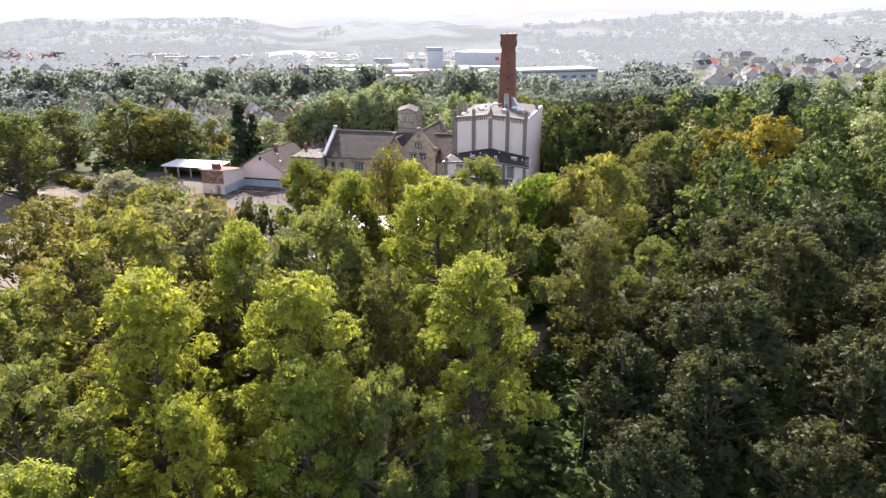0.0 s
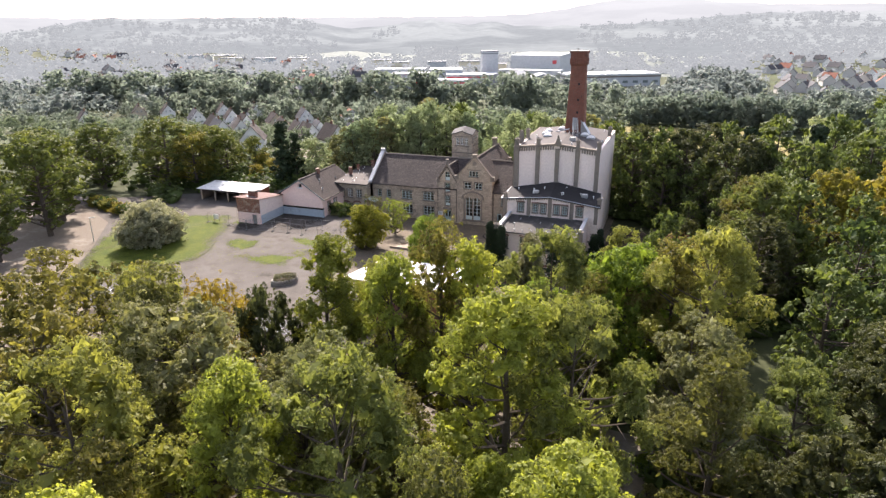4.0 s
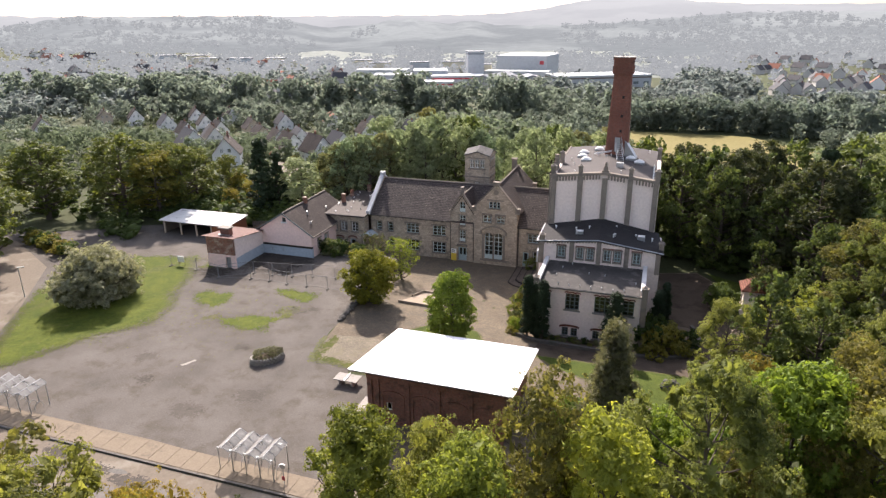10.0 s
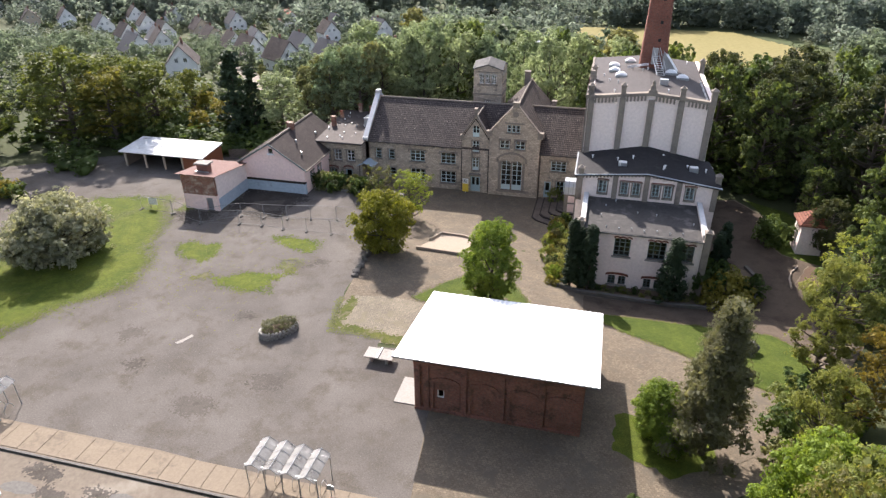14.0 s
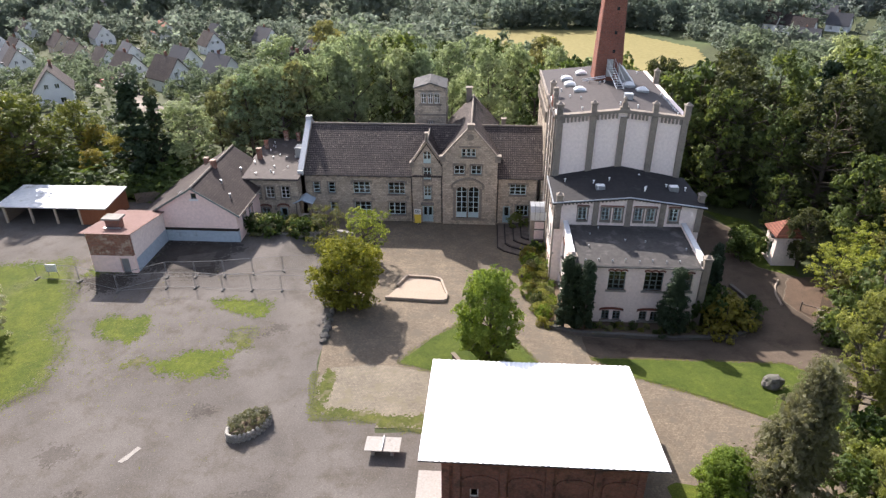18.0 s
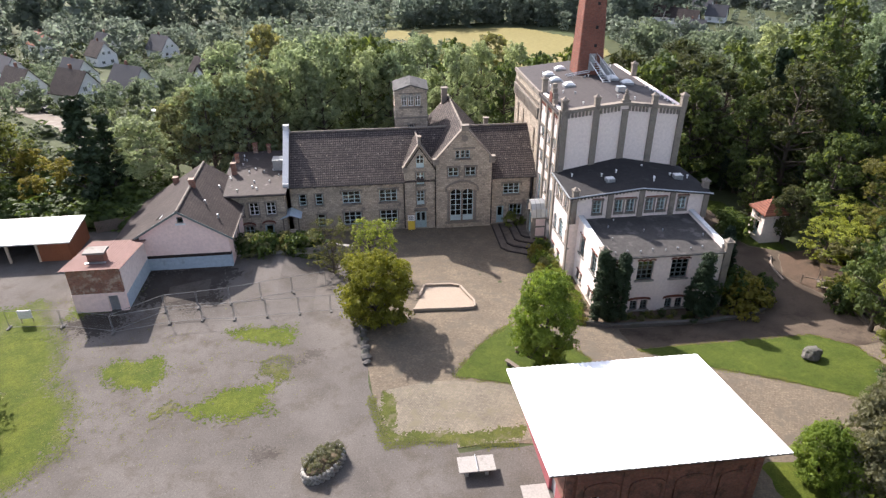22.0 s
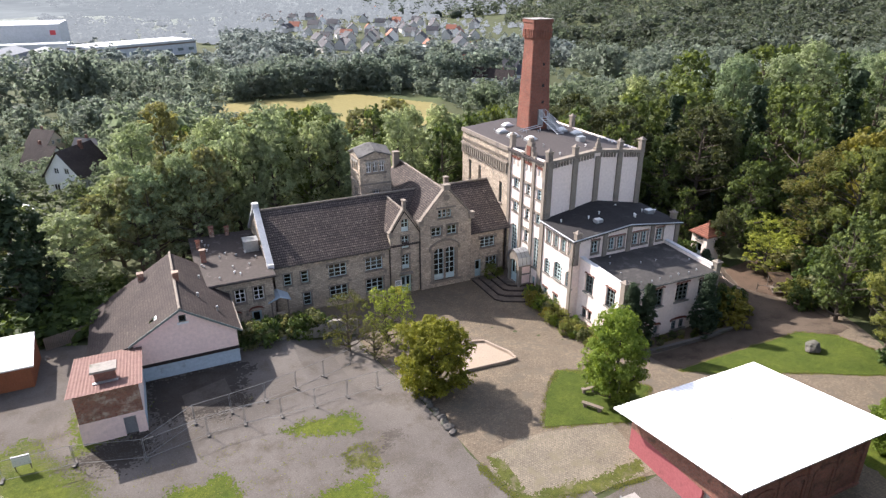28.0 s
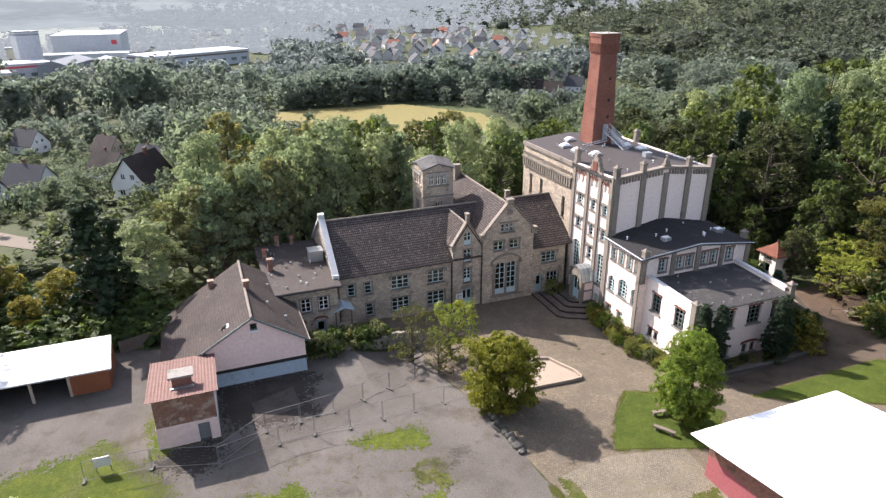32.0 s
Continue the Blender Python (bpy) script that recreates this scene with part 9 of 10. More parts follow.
# signs and lamps
sign = thing("notice_board", (-90.3, 114.3, 0.7), "white notice board on two posts on the lawn", "sign")
bm = bmesh.new()
block(bm, -90.95, -89.65, 114.26, 114.34, 1.3, 2.25)
part("board", bm, M["white_paint"], sign)
for x in (-90.85, -89.75):
    bm = bmesh.new()
    tube(bm, (x, 114.4, 0.6), (x, 114.4, 2.3), 0.04)
    part("post", bm, M["wood_grey"], sign)
ysign = thing("information_stand", (-50.1, 133.3, -0.9), "yellow and white information board by the entrance door", "sign")
for z0, z1, mat in ((-0.75, 0.55, "yellow"), (0.553, 1.35, "white_paint")):
    bm = bmesh.new()
    block(bm, -50.6, -49.7, 133.3, 133.36, z0, z1)
    part("board", bm, M[mat], ysign)
bm = bmesh.new()
for k in range(4):
    block(bm, -50.5, -49.85 - 0.1 * (k % 2), 133.285, 133.297, 0.72 + 0.14 * k, 0.79 + 0.14 * k)
part("writing_bars", bm, M["frame_dark"], ysign)
bm = bmesh.new()
tube(bm, (-50.15, 133.42, -1.1), (-50.15, 133.42, 1.3), 0.05)
part("post", bm, M["steel"], ysign)


def street_lamp(x, y, h, a):
    lampost = thing("street_lamp", (x, y, on(x, y)), "slim grey street lamp with a flat head", "street lamp", "street lamps")
    z = on(x, y)
    bm = bmesh.new()
    tube(bm, (x, y, z - 0.2), (x, y, z + h), 0.08, 0.05, 8)
    part("pole", bm, M["zinc"], lampost)
    bm = bmesh.new()
    c, s = math.cos(radians(a)), math.sin(radians(a))
    solid(bm, [(x + c * u - s * v, y + s * u + c * v, z + h) for u, v in ((-0.1, -0.14), (0.8, -0.12), (0.8, 0.12), (-0.1, 0.14))], (0, 0, 0.12))
    part("head", bm, M["zinc"], lampost)


street_lamp(-66.5, 65.6, 4.2, 50)
street_lamp(-1.2, 46.3, 6.2, 10)
street_lamp(-103.5, 97.0, 4.5, 40)
post = thing("traffic_sign", (-46.4, 73.4, 0.8), "small traffic sign on a grey post by the footpath", "sign")
bm = bmesh.new()
tube(bm, (-46.4, 73.4, 0.7), (-46.4, 73.4, 3.2), 0.035)
part("post", bm, M["zinc"], post)
bm = bmesh.new()
block(bm, -46.65, -46.15, 73.34, 73.37, 2.7, 3.1)
part("plate", bm, M["zinc"], post)
bm = bmesh.new()
block(bm, -46.55, -46.25, 73.33, 73.36, 1.5, 1.9)
part("red_plate", bm, M["red_paint"], post)

# walls, edgings, fences
retaining = thing("retaining_wall", (-65, 126.3, 0.3), "low rough stone wall along the sunken court", "wall", kind="structure")
run = [(-71.4, 125.7), (-66.5, 126.2), (-63.6, 126.6), (-60.7, 127.5), (-58.0, 126.4)]
for p, q in zip(run, run[1:]):
    bm = bmesh.new()
    d = Vector((q[0] - p[0], q[1] - p[1], 0)).normalized()
    n = Vector((-d.y, d.x, 0)) * 0.45
    a, b = Vector((*p, -1.0)), Vector((*q, -1.0))
    solid(bm, [a, b, b + n, a + n], (0, 0, 1.85))
    part("wall_run", bm, M["stone_grey"], retaining)
edging = thing("bed_edging", (-22, 107.6, -0.6), "low dark stone edging of the planted bed", "edging", kind="structure")
run = [(-34.2, 108.8), (-31.7, 107.9), (-21.8, 107.6), (-15.8, 108.2), (-13.4, 109.8), (-11.6, 113.2), (-11.4, 116.5), (-12.3, 119.2)]
for p, q in zip(run, run[1:]):
    bm = bmesh.new()
    d = Vector((q[0] - p[0], q[1] - p[1], 0)).normalized()
    n = Vector((-d.y, d.x, 0)) * 0.4
    a, b = Vector((*p, on(*p) - 0.2)), Vector((*q, on(*q) - 0.2))
    solid(bm, [a, b, b + n, a + n], (0, 0, 0.6))
    part("kerb_run", bm, M["stone_dark"], edging)
ring_edge = thing("curved_edging", (-6.5, 117, 0), "curved edging of weathered logs by the path", "edging", kind="structure")
run = [(-6.4, 120.8), (-7.4, 119.2), (-7.9, 117.6), (-8.1, 115.4)]
for p, q in zip(run, run[1:]):
    bm = bmesh.new()
    tube(bm, (*p, on(*p) + 0.12), (*q, on(*q) + 0.12), 0.11, 0.11, 7)
    part("log_edge", bm, M["wood_mid"], ring_edge)
kerb = thing("kerb", (-62, 72.4, 0.7), "dark worn kerbstones between road and footpath", "kerb", kind="structure")
bm = bmesh.new()
v = block(bm, -0.49, 0.49, -0.09, 0.09, -0.2, 0.2)
me = None
for k in range(62):
    x = -92.0 + k
    if me is None:
        first = part("kerb_stone", bm, M["kerb"], kerb)
        me = first.data
        ob = first
    else:
        ob = under("kerb_stone", me, kerb)
    ob.location = (x, 72.4, 0.7)
plank_fence = thing("board_fence", (-87, 135, 0.7), "weathered grey board fence behind the garage", "fence")
bm = bmesh.new()
v = block(bm, -0.075, 0.075, -0.015, 0.015, 0, 1.7)
me = None
for k in range(52):
    x, y = -90.3 + 0.17 * k, 134.4 + 0.06 * k
    if me is None:
        ob = part("board", bm, M["wood_grey"], plank_fence)
        me = ob.data
    else:
        ob = under("board", me, plank_fence)
    ob.location = (x, y, 0.55 + 0.03 * math.sin(k * 1.9))

# picnic tables under the trees
for x, y, a in ((-4.5, 113.1, -28),):
    pic = thing("picnic_table", (0, 0, 0), "dark wooden picnic table with fixed benches", "table", "picnic tables")
    for y0, y1, z in ((-0.4, 0.4, 0.74), (-0.95, -0.65, 0.44), (0.65, 0.95, 0.44)):
        bm = bmesh.new()
        block(bm, -0.95, 0.95, y0, y1, z, z + 0.05)
        part("tabletop" if z > 0.6 else "seat", bm, M["wood_grey"], pic)
    for s in (-0.7, 0.7):
        bm = bmesh.new()
        tube(bm, (s, -0.75, 0), (s, -0.3, 0.74), 0.05, sides=5)
        tube(bm, (s, 0.75, 0), (s, 0.3, 0.74), 0.05, sides=5)
        tube(bm, (s, -0.9, 0.41), (s, 0.9, 0.41), 0.045, sides=5)
        part("leg_frame", bm, M["wood_grey"], pic)
    pic.matrix_basis = pose(x, y, on(x, y) + 0.08, 0, 0, a)
shelter = thing("garden_shelter", (0, 0, 0), "small open timber shelter with a sloping brown roof", "shelter")
for px, py, pz in ((-1.5, -1.2, 2.0), (1.5, -1.2, 2.0), (-1.5, 1.2, 2.5), (1.5, 1.2, 2.5)):
    bm = bmesh.new()
    tube(bm, (px, py, -0.1), (px, py, pz), 0.07, sides=6)
    part("post", bm, M["wood_grey"], shelter)
for k in range(9):
    bm = bmesh.new()
    x0 = -1.8 + 0.4 * k
    slab(bm, [(x0, -1.6, 2.0), (x0 + 0.39, -1.6, 2.0), (x0 + 0.39, 1.6, 2.66), (x0, 1.6, 2.66)], 0.04 + 0.006 * (k % 3))
    part("board", bm, M["dark_boards"], shelter)
shelter.matrix_basis = pose(-3.6, 113.4, on(-3.6, 113.4), 0, 0, -28) @ Matrix.Scale(0.8, 4)
rail = thing("post_and_rail_fence", (-3, 113, 0), "rough timber post and rail fence", "fence")
for k in range(5):
    x, y = -6.5 + 1.9 * k * 0.9, 114.5 - 1.0 * k
    bm = bmesh.new()
    tube(bm, (x, y, on(x, y) - 0.1), (x, y, on(x, y) + 1.2), 0.07)
    part("post", bm, M["wood_grey"], rail)
    if k < 4:
        x1, y1 = -6.5 + 1.9 * (k + 1) * 0.9, 114.5 - 1.0 * (k + 1)
        bm = bmesh.new()
        tube(bm, (x, y, on(x, y) + 0.9), (x1, y1, on(x1, y1) + 0.9), 0.05)
        part("rail", bm, M["wood_grey"], rail)

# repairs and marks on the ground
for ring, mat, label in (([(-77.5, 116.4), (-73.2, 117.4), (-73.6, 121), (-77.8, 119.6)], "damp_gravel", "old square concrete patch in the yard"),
                         # damp ground, coloured darker to deepen the gable's shadow
                         ([(-80.6, 123.6), (-72.0, 123.9), (-70.8, 121.5), (-72.6, 118.6), (-71.6, 115.9), (-75.5, 115.2), (-77.6, 115.9), (-79.8, 116.2), (-80.9, 118.5)], "wet_shaded_gravel", "damp ground along the rendered outbuilding, coloured darker for the shade there"),
                         ([(-86, 115.2), (-81, 115.3), (-80.6, 112.6), (-83, 111.4), (-86.4, 112.8)], "wet_shaded_gravel", "rubble-strewn dark earth at the foot of the outbuilding"),
                         ([(-68.9, 87.7), (-68.5, 87.5), (-67.7, 89.1), (-68.1, 89.3)], "stone_grey", "short faded white painted mark on the yard")):
    if mat == "wet_shaded_gravel":
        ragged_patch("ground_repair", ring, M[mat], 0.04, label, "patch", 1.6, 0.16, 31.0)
    else:
        patch("ground_repair", ring, M[mat], 0.06, label, "patch", 0.12)
for x, y, r in ((-69.5, 69.6, 0.9), (-72.2, 67.9, 0.7), (-65.5, 66.3, 1.1), (-61.5, 70.6, 0.6)):
    patch("road_stain", [(x + 1.7 * r * math.cos(a), y + 0.55 * r * math.sin(a)) for a in np.linspace(0, 5.6, 9)], M["kerb"], 0.065, "dark damp stain on the pale road", "stain", 0.15)
for x, y, r in ((-64.6, 93.6, 0.9), (-61.2, 105.8, 0.7), (-62.3, 104.6, 0.5), (-70.5, 84.0, 0.9), (-57.5, 84.6, 1.3), (-62, 80.5, 1.6), (-74, 88, 1.2)):
    ragged_patch("yard_stain", [(x + 1.2 * r * math.cos(a), y + 0.8 * r * math.sin(a)) for a in np.linspace(0, 5.6, 9)], M["damp_gravel"], 0.038, "darker damp spot in the gravel", "stain", 0.8, 0.12, x)
patch("grass_by_shed", [(-27.5, 83.5), (-27.2, 88.0), (-24.5, 88.2), (-20.5, 87.0), (-19.5, 84.5), (-23.0, 82.0)], M["lawn"], 0.075, "strip of rough grass beside the brick shed", "grass", 0.4)
patch("road_repair", [(-66, 67.2), (-58, 69.6), (-49, 70.4), (-40, 68), (-42, 64), (-56, 63.8), (-64, 65)], M["old_concrete"], 0.058, "large cracked grey repair in the road", "patch", 0.4)


# ---- houses ----
def house_kind(w, d, eave, ridge, wall, roof, label, windows=True, dormer=False):
    root = thing("house", (0, 0, 0), label, "house", "houses of the town")
    bm = bmesh.new()
    south = Face((-w / 2, -d / 2), (1, 0))
    faces = [(south, w), (Face((w / 2, -d / 2), (0, 1)), d), (Face((w / 2, d / 2), (-1, 0)), w), (Face((-w / 2, d / 2), (0, -1)), d)]
    holes = {k: [] for k in range(4)}
    if windows:
        for k in (0, 2):
            for u in (w * 0.28, w * 0.72):
                holes[k].append(window(root, faces[k][0], u, 1.0, 1.3, 1.3, 2, 1, "white_paint", sill="", deep=0.08))
            for u in (w * 0.36, w * 0.64):
                holes[k].append(window(root, faces[k][0], u, eave + 0.2, 1.0, 1.2, 2, 1, "white_paint", sill="", deep=0.08))
        for k in (1, 3):
            for u in (d * 0.25, d * 0.7):
                holes[k].append(window(root, faces[k][0], u, 1.0, 1.3, 1.3, 2, 1, "white_paint", sill="", deep=0.08))
    for k, (f, L) in enumerate(faces):
        i = 0.25 if k % 2 else 0.0
        top_line = [(0, eave), (L / 2, ridge - 0.1), (L, eave)] if k % 2 == 0 else eave
        f.wall(bm, i, L - i, -2.5, top_line, 0.25, holes[k])
    part("wall", bm, M[wall], root)
    bm = bmesh.new()
    e, s = 0.4, (ridge - eave) / (w / 2)
    slab(bm, [(-w / 2 - e, -d / 2 - e, eave - e * s), (0, -d / 2 - e, ridge), (0, d / 2 + e, ridge), (-w / 2 - e, d / 2 + e, eave - e * s)], 0.2)
    slab(bm, [(w / 2 + e, d / 2 + e, eave - e * s), (0, d / 2 + e, ridge), (0, -d / 2 - e, ridge), (w / 2 + e, -d / 2 - e, eave - e * s)], 0.2)
    part("roof", bm, M[roof], root)
    bm = bmesh.new()
    block(bm, 0.2, 0.8, d * 0.1, d * 0.1 + 0.6, ridge - 1.2, ridge + 0.9)
    part("chimney", bm, M["brick_shed"], root)
    if dormer:
        bm = bmesh.new()
        block(bm, w * 0.12, w * 0.42, -1.6, 1.6, eave + 0.2, eave + 2.0)
        part("dormer", bm, M[wall], root)
        bm = bmesh.new()
        block(bm, w * 0.10, w * 0.44, -1.8, 1.8, eave + 2.003, eave + 2.2)
        part("dormer_roof", bm, M[roof], root)
    return root


def settle(kind, places):
    todo = [Matrix.LocRotScale((x, y, on(x, y)), Euler((0, 0, radians(a))), (s, s, s)) for x, y, a, s in places]
    for m in todo[1:]:
        copy_thing(kind, m)
    kind.matrix_basis = todo[0]


M["roof_slate"] = surface("grey_roof_tiles", (0.05, 0.051, 0.056), (0.085, 0.085, 0.092), 0.4, 6.0, 0.8, 0.4)
M["roof_clay"] = surface("red_roof_tiles", (0.25, 0.10, 0.065), (0.34, 0.15, 0.10), 0.4, 6.0, 0.8, 0.4)
M["pale_render"] = surface("pale_grey_render", (0.46, 0.45, 0.42), (0.56, 0.55, 0.52), 0.3, 3.0, 0.9, 0.1)
M["cream"] = surface("cream_render", (0.62, 0.56, 0.42), (0.72, 0.66, 0.52), 0.3, 3.0, 0.9, 0.1)
M["tan_render"] = surface("tan_render", (0.46, 0.38, 0.28), (0.56, 0.48, 0.37), 0.3, 3.0, 0.9, 0.1)
M["hall_white"] = surface("white_cladding", (0.43, 0.45, 0.47), (0.50, 0.52, 0.53), 0.05, 0.6, 0.85, 0.05)
M["hall_grey"] = surface("grey_cladding", (0.20, 0.213, 0.225), (0.28, 0.295, 0.31), 0.05, 0.6, 0.85, 0.05)
grey_a = house_kind(8.5, 10, 3.6, 8.6, "white_paint", "roof_slate", "white rendered house with steep dark grey roof", True, True)
grey_b = house_kind(8.0, 9.5, 4.2, 9.0, "white_paint", "tile_brown", "white rendered house with steep brown roof")
cream_a = house_kind(8.5, 9, 4.0, 8.4, "cream", "roof_slate", "cream rendered house with grey gabled roof")
tan_a = house_kind(8.5, 9.5, 3.8, 8.4, "tan_render", "tile_brown", "beige rendered house with brown gabled roof", True, True)
red_a = house_kind(8.5, 10, 4.4, 8.6, "white_paint", "roof_clay", "white house with red tiled gable roof")
plain_a = house_kind(9, 12, 4.6, 8.8, "pale_render", "roof_slate", "distant white house with grey roof", False)
plain_b = house_kind(9, 11, 4.6, 9.0, "white_paint", "roof_clay", "distant white house with red roof", False)
VILLAGE_AT = [(77, 662), (111, 709), (108, 672), (127, 664), (149, 666), (193, 746), (175, 655), (233, 758), (202, 656), (221, 671), (87, 552), (100, 555), (87, 605), (65, 596), (150, 578), (173, 568),
              (163, 528), (158, 506), (210, 837), (201, 794), (246, 832), (74, 799), (224, 640), (269, 733)]
kinds = {"slate": [], "brown": [], "tan": [], "red": [], "yellow": []}
for x, y, k in HOMES:
    if k == "wide":
        kinds["brown"].append((x, y, 30, 0.95))
    elif k == "cross":
        kinds["brown"].append((x, y, -35, 1.1))
    else:
        kinds[k].append((x, y, 50 + 6 * math.sin(x), 1.0))
for k, (x, y) in enumerate(((154, 479), (154, 459), (140, 424), (134, 396), (121, 432), (100, 353))):
    kinds["slate"].append((x, y + 4, 48 + 5 * (k % 2), 1.0))
kinds["brown"] += [(108, 380, 50, 1.05), (100, 401, 52, 1.0), (109, 397, 45, 0.9)]
kinds["red"] += [(128, 461, 50, 1.0), (121, 447, 46, 0.9)]
settle(grey_a, kinds["slate"])
settle(grey_b, kinds["brown"])
settle(cream_a, kinds["yellow"] + [(109, 418, 45, 0.9)])
settle(tan_a, kinds["tan"])
settle(red_a, kinds["red"])
rng = np.random.default_rng(314)
pa, pb = [], []
for k, (x, y) in enumerate(VILLAGE_AT):
    (pb if k % 5 == 4 else pa).append((x, y, -15 + rng.uniform(-25, 25), rng.uniform(0.95, 1.2)))
    if k % 2:
        pa.append((x + rng.uniform(6, 12), y + rng.uniform(14, 24), -15 + rng.uniform(-25, 25), rng.uniform(0.95, 1.2)))
for k in range(7):
    for q in range(8):
        if rng.random() < 0.72:
            (pb if (k * 3 + q) % 5 == 0 else pa).append((62 + 24 * q + 0.055 * (k * 62) * q / 3 + rng.uniform(-5, 5), 612 + 70 * k + 5 * q + rng.uniform(-9, 9), -20 + 70 * (k % 2) + rng.uniform(-12, 12), rng.uniform(0.9, 1.15)))
for k in range(110):
    y = rng.uniform(420, 780)
    x = -rng.uniform(0.45, 1.15) * y - 20
    (pb if k % 5 == 0 else pa).append((x, y, rng.choice([20, 50, 110, 60]) + rng.uniform(-8, 8), rng.uniform(0.9, 1.2)))
settle(plain_a, pa)
settle(plain_b, pb)
patch("village_street", [(-163, 240), (-160, 243), (-135, 219), (-110, 187), (-96, 172), (-100, 170), (-114, 184), (-138, 215)], M["asphalt"], 0.1, "pale narrow street between the houses", "street")


# ---- works in the valley ----
def hall(x, y, w, d, h, a, wall, roof, label, band="", windows=0, rise=0.0):
    root = thing("industrial_hall", (0, 0, 0), label, "industrial hall", "works in the valley")
    bm = bmesh.new()
    block(bm, -w / 2, w / 2, -d / 2, d / 2, -4, h)
    part("wall", bm, M[wall], root)
    bm = bmesh.new()
    if rise:
        solid(bm, [(-w / 2 - 0.4, -d / 2 - 0.4, h), (w / 2 + 0.4, -d / 2 - 0.4, h), (0, -d / 2 - 0.4, h + rise)], (0, d + 0.8, 0))
    else:
        block(bm, -w / 2 - 0.3, w / 2 + 0.3, -d / 2 - 0.3, d / 2 + 0.3, h + 0.004, h + 0.7)
    part("roof", bm, M[roof], root)
    if band:
        bm = bmesh.new()
        block(bm, -w / 2 - 0.15, w / 2 + 0.15, -d / 2 - 0.15, d / 2 + 0.15, h - 2.2, h - 1.0)
        part("fascia", bm, M[band], root)
    for k in range(windows):
        bm = bmesh.new()
        x0 = -w / 2 + (k + 0.25) * w / windows
        block(bm, x0, x0 + w / windows * 0.5, -d / 2 - 0.12, -d / 2 + 0.2, 1.2, min(3.4, h - 2.5))
        part("window", bm, M["frame_dark"], root)
    root.matrix_basis = pose(x, y, on(x, y), 0, 0, a)
    return root


hall(-150.5, 706, 50, 60, 21, -2, "hall_white", "hall_white", "tall windowless white warehouse block", "", 0)
bm = bmesh.new()
block(bm, -133.5, -129.5, 675.0, 675.6, -5.5, -2.0)
solo("company_sign", bm, M["red_paint"], "square red sign on the white warehouse", "sign")
bm = bmesh.new()
block(bm, -176, -126, 675.2, 675.7, -18.5, -17.3)
solo("red_stripe", bm, M["red_paint"], "red painted stripe along the warehouse foot", "stripe")
hall(-185.5, 630, 15, 15, 27.5, 24, "hall_white", "hall_grey", "slim white silo tower of the works", "hall_grey", 3)
hall(-75, 640, 86, 34, 8.5, 28.6, "hall_white", "hall_white", "long low white hall with dark fascia", "wood_grey", 9)
for x, y, w, d, h, a, wall, rise, n in ((-192, 596, 46, 26, 9, 20, "hall_white", 0, 6), (-222, 610, 30, 30, 12, 20, "hall_white", 0, 4), (-158, 600, 20, 46, 8, -14, "hall_grey", 3.5, 0), (-206, 556, 44, 18, 7, 12, "hall_white", 0, 6), (-150, 652, 60, 16, 9, 0, "hall_white", 0, 5), (-250, 590, 34, 24, 9, 18, "hall_white", 0, 4), (-130, 612, 22, 24, 7, 20, "hall_grey", 3, 0), (-236, 548, 30, 14, 6, 15, "hall_grey", 2.5, 0), (-282, 640, 50, 22, 9, 15, "hall_white", 0, 5), (-190, 520, 30, 12, 5, 10, "hall_grey", 0, 4)):
    hall(x, y, w, d, h, a, wall, wall, "low industrial hall with pale cladding", "red_paint" if n == 6 else "", n, rise)
for k in range(12):
    x = -620 + 38 * k
    hall(x, 720 - 0.16 * x * 0.1 + 20 * math.sin(k * 2.1), 26, 12, 11, 20 + 10 * math.sin(k), "cream" if k % 3 else "hall_white", "hall_grey", "plain four-storey apartment block", "", 6)
hall(-72, 318, 26, 12, 5, 24, "hall_white", "hall_grey", "grey-roofed long shed beside the meadow", "", 0, 2.2)
random.seed(2)
for k in range(5):
    bm = bmesh.new()
    x, y = -58 + 3.4 * k, 414.5
    z = on(x, y)
    block(bm, x - 1.2, x + 1.2, y - 0.3, y + 0.3, z, z + 2.6)
    solo("practice_wall", bm, M["hall_white"], "small pale practice wall at the meadow's end", "wall", "practice walls")
for k in range(37):
    x, y = -230 + random.uniform(0, 190), random.uniform(520, 590)
    if k > 33:
        x, y = ((-151, 234), (-127, 209), (-100, 198))[k - 34]
    car = thing("parked_car", (0, 0, 0), ("red car parked in the street" if k == 34 else "parked car with pale paint"), "car", "parked cars")
    bm = bmesh.new()
    block(bm, -2.1, 2.1, -0.85, 0.85, 0.3, 0.85)
    solid(bm, [(-1.5, -0.75, 0.85), (1.2, -0.75, 0.85), (0.8, -0.75, 1.4), (-1.1, -0.75, 1.4)], (0, 1.5, 0))
    part("body", bm, M["red_paint" if k == 34 else random.choice(["white_paint", "hall_grey", "steel", "black"])], car)
    for wx in (-1.3, 1.3):
        for wy in (-0.85, 0.85):
            bm = bmesh.new()
            tube(bm, (wx, wy - 0.1, 0.33), (wx, wy + 0.1, 0.33), 0.33, sides=8)
            part("wheel", bm, M["black"], car)
    car.matrix_basis = pose(x, y, on(x, y), 0, 0, random.choice([20, 110]) if k < 34 else -48)


# ---- hills on the horizon, haze painted in as glow ----
def bell(d, c, w):
    return math.exp(-((d - c) / w) ** 2)


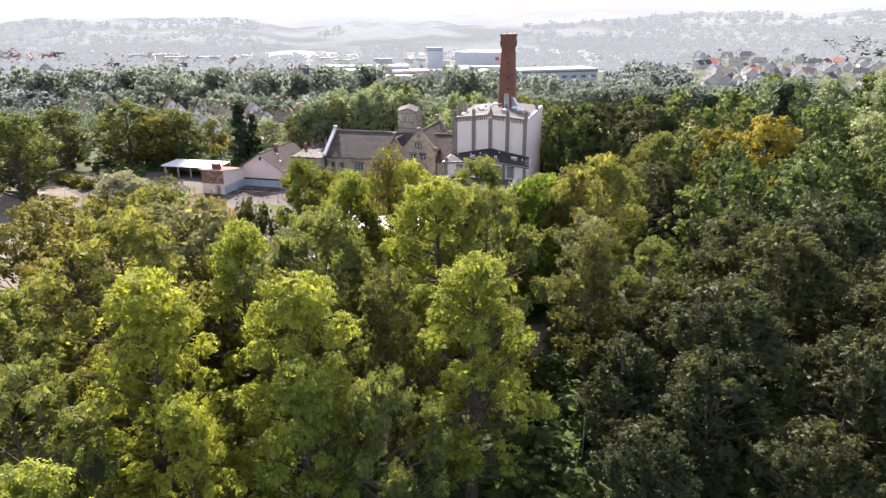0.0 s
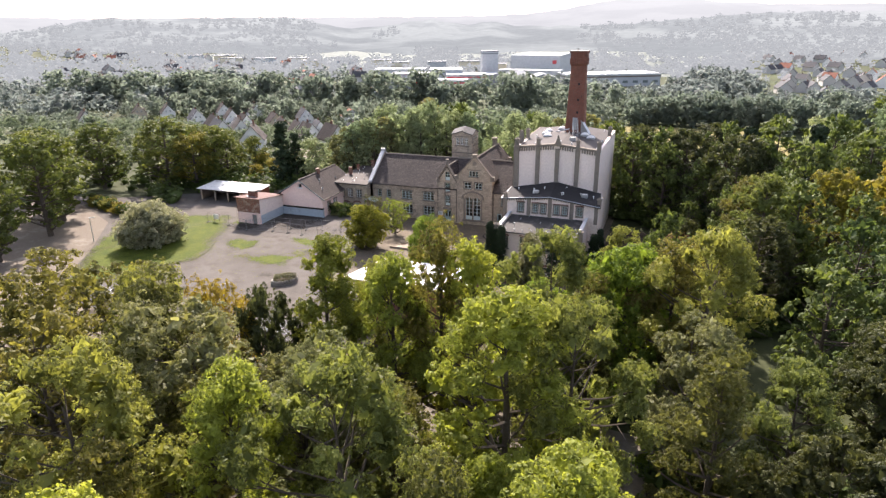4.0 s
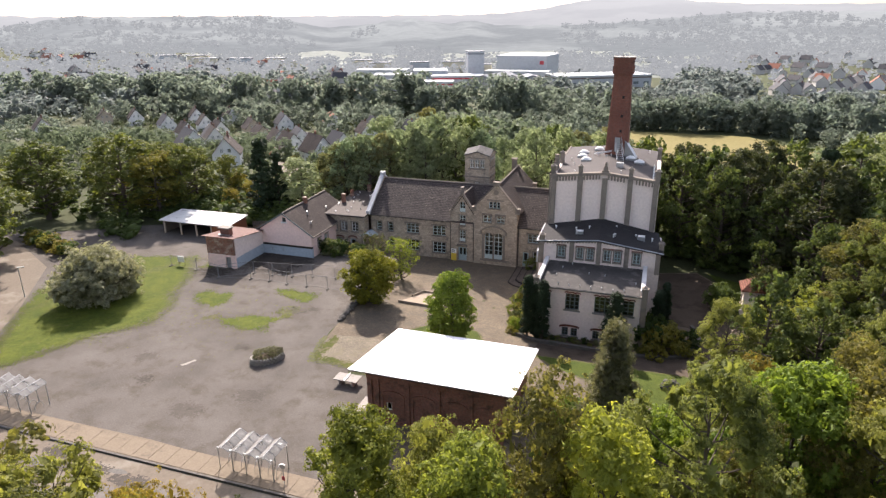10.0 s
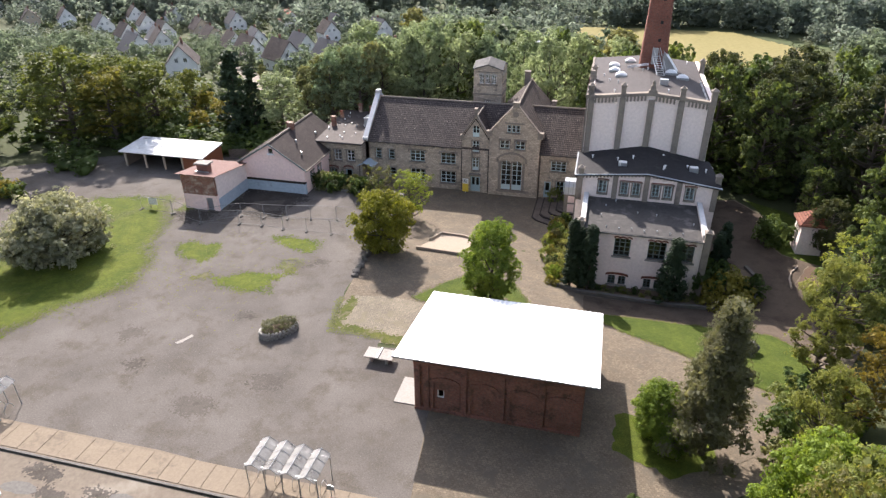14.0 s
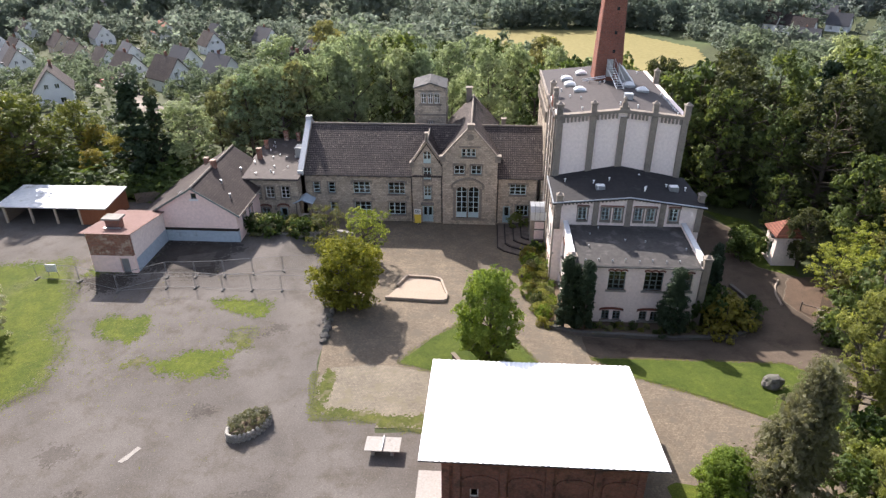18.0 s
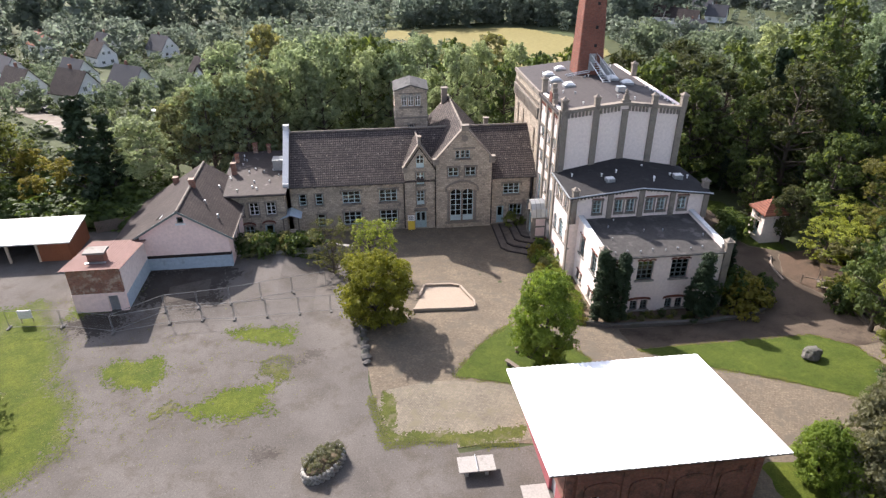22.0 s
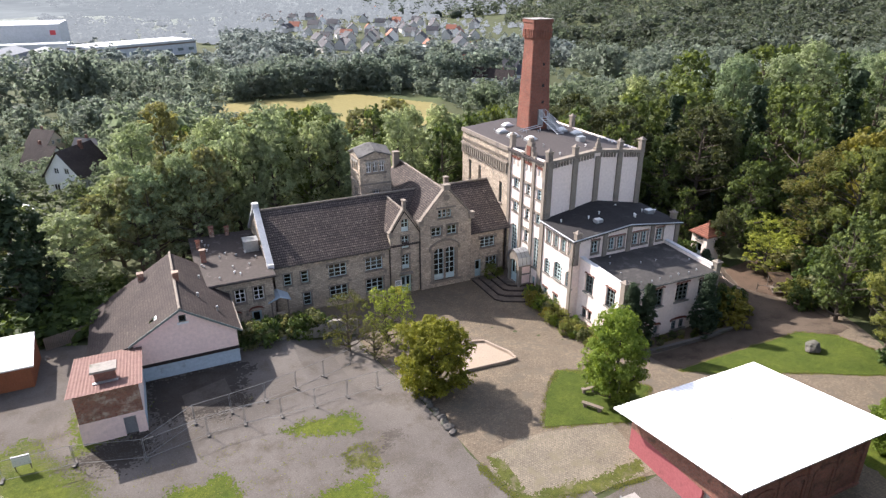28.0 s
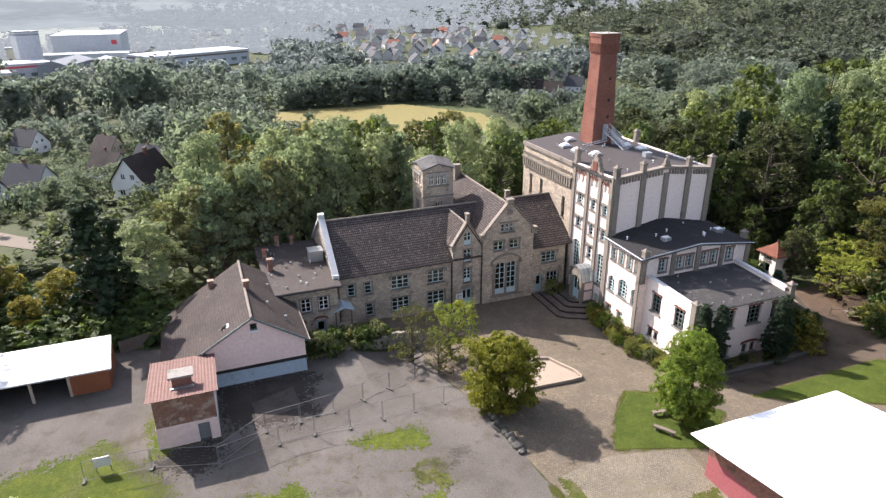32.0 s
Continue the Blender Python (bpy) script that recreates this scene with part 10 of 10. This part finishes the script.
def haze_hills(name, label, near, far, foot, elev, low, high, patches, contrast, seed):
    """A far slope of hills round the valley, so distant that it only shows as pale shapes; its haze is painted as
    emission. elev: its crest in degrees by bearing.
    """
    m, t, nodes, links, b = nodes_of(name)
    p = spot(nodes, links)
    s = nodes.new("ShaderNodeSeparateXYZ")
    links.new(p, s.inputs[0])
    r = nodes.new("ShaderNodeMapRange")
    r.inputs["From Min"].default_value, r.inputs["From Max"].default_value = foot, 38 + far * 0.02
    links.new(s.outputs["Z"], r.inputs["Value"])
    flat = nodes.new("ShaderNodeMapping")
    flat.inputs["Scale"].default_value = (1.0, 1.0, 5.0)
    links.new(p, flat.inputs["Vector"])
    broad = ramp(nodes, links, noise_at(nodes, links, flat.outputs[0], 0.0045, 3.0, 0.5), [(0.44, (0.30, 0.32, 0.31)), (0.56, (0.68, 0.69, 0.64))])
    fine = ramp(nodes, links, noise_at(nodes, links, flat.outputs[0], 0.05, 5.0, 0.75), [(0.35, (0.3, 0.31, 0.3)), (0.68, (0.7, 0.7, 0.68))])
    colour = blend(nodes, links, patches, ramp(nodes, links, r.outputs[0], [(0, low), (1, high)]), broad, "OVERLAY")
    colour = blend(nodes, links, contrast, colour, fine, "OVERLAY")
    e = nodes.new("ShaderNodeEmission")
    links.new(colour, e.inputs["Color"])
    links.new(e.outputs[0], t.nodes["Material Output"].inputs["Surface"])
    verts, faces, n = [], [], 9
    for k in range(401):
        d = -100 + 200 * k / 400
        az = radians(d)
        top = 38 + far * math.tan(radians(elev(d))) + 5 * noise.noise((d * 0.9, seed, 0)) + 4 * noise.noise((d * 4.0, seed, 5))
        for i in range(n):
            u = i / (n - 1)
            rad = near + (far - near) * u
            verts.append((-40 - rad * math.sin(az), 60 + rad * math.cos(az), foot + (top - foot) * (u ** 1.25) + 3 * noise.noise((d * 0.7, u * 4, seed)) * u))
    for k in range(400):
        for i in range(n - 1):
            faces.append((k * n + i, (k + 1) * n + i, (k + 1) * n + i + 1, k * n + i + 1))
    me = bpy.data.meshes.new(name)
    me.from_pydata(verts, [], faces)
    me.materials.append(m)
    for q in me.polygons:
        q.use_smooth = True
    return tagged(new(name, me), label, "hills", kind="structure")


def near_crest(d):
    return -0.7 + 0.9 * smooth(28, 33, d) * (1 - smooth(46, 54, d)) + 0.55 * bell(d, 21, 3) + 0.35 * bell(d, 15.5, 1.5) + 0.9 * (1 - smooth(-8, 8, d))


haze_hills("backdrop_near_ridge", "wooded slopes and fields behind the town in painted haze", 860, 1750, -26, near_crest, (0.212, 0.226, 0.230), (0.305, 0.318, 0.322), 0.35, 0.22, 1.0)
haze_hills("backdrop_far_ridge", "pale hills along the far horizon in painted haze", 1800, 2500, -30, lambda d: 0.15 + 1.0 * bell(d, 4, 6) + 0.55 * bell(d, -3, 9) + 0.45 * bell(d, -16, 9) + 0.5 * bell(d, 62, 9), (0.27, 0.28, 0.283), (0.345, 0.352, 0.354), 0.10, 0.05, 2.0)

# woods on the near ridge: emission mixed into the crowns imitates haze
m, t, nodes, links, b = nodes_of("haze_glow_crowns")
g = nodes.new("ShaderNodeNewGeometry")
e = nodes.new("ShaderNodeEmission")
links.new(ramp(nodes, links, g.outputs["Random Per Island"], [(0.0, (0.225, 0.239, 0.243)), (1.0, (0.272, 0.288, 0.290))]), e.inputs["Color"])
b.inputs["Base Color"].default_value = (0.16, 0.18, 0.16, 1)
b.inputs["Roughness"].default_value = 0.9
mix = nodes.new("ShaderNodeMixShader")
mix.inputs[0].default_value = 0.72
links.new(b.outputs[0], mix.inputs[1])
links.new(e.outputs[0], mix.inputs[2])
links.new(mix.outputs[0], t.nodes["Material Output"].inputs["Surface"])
M["haze_glow_crowns"] = m
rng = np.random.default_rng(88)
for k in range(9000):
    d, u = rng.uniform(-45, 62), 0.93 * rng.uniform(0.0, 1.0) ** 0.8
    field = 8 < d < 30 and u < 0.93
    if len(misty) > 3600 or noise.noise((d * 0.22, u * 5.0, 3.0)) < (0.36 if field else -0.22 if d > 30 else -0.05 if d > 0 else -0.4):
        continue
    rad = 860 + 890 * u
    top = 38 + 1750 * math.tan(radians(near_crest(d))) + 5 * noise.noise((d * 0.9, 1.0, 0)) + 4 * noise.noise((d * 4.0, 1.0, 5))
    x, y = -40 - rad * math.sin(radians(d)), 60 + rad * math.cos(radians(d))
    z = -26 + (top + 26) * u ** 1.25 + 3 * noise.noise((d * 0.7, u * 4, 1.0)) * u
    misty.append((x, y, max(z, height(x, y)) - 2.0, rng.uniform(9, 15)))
woods("backdrop_woods", "distant woods on the slopes behind the town, haze painted in as glow", 89, misty, 46, 0.085, "haze_glow_crowns", 0.5, 1.2, 0.85, 8, 4)

# slabs of the footpath
path_bed = bpy.data.objects["footpath"]
slab_mesh = []
for k in range(4):
    bm = bmesh.new()
    v = block(bm, -0.893, 0.893, -1.177, 1.177, -0.03, 0.0)
    for q in v[4:]:
        q.co.x *= 0.985
        q.co.y *= 0.985
        q.co.z += 0.004 * ((k * 7 + int(q.co.x > 0) * 3) % 3)
    me = bpy.data.meshes.new("paving_slab")
    bm.to_mesh(me)
    bm.free()
    me.materials.append(M["slab_stone"])
    slab_mesh.append(me)
for k in range(36):
    ob = under("paving_slab", slab_mesh[k * 3 % 4], path_bed)
    ob.location = (-93.4 + 1.8 * k, 73.79, 0.875 + 0.006 * math.sin(k * 2.3))
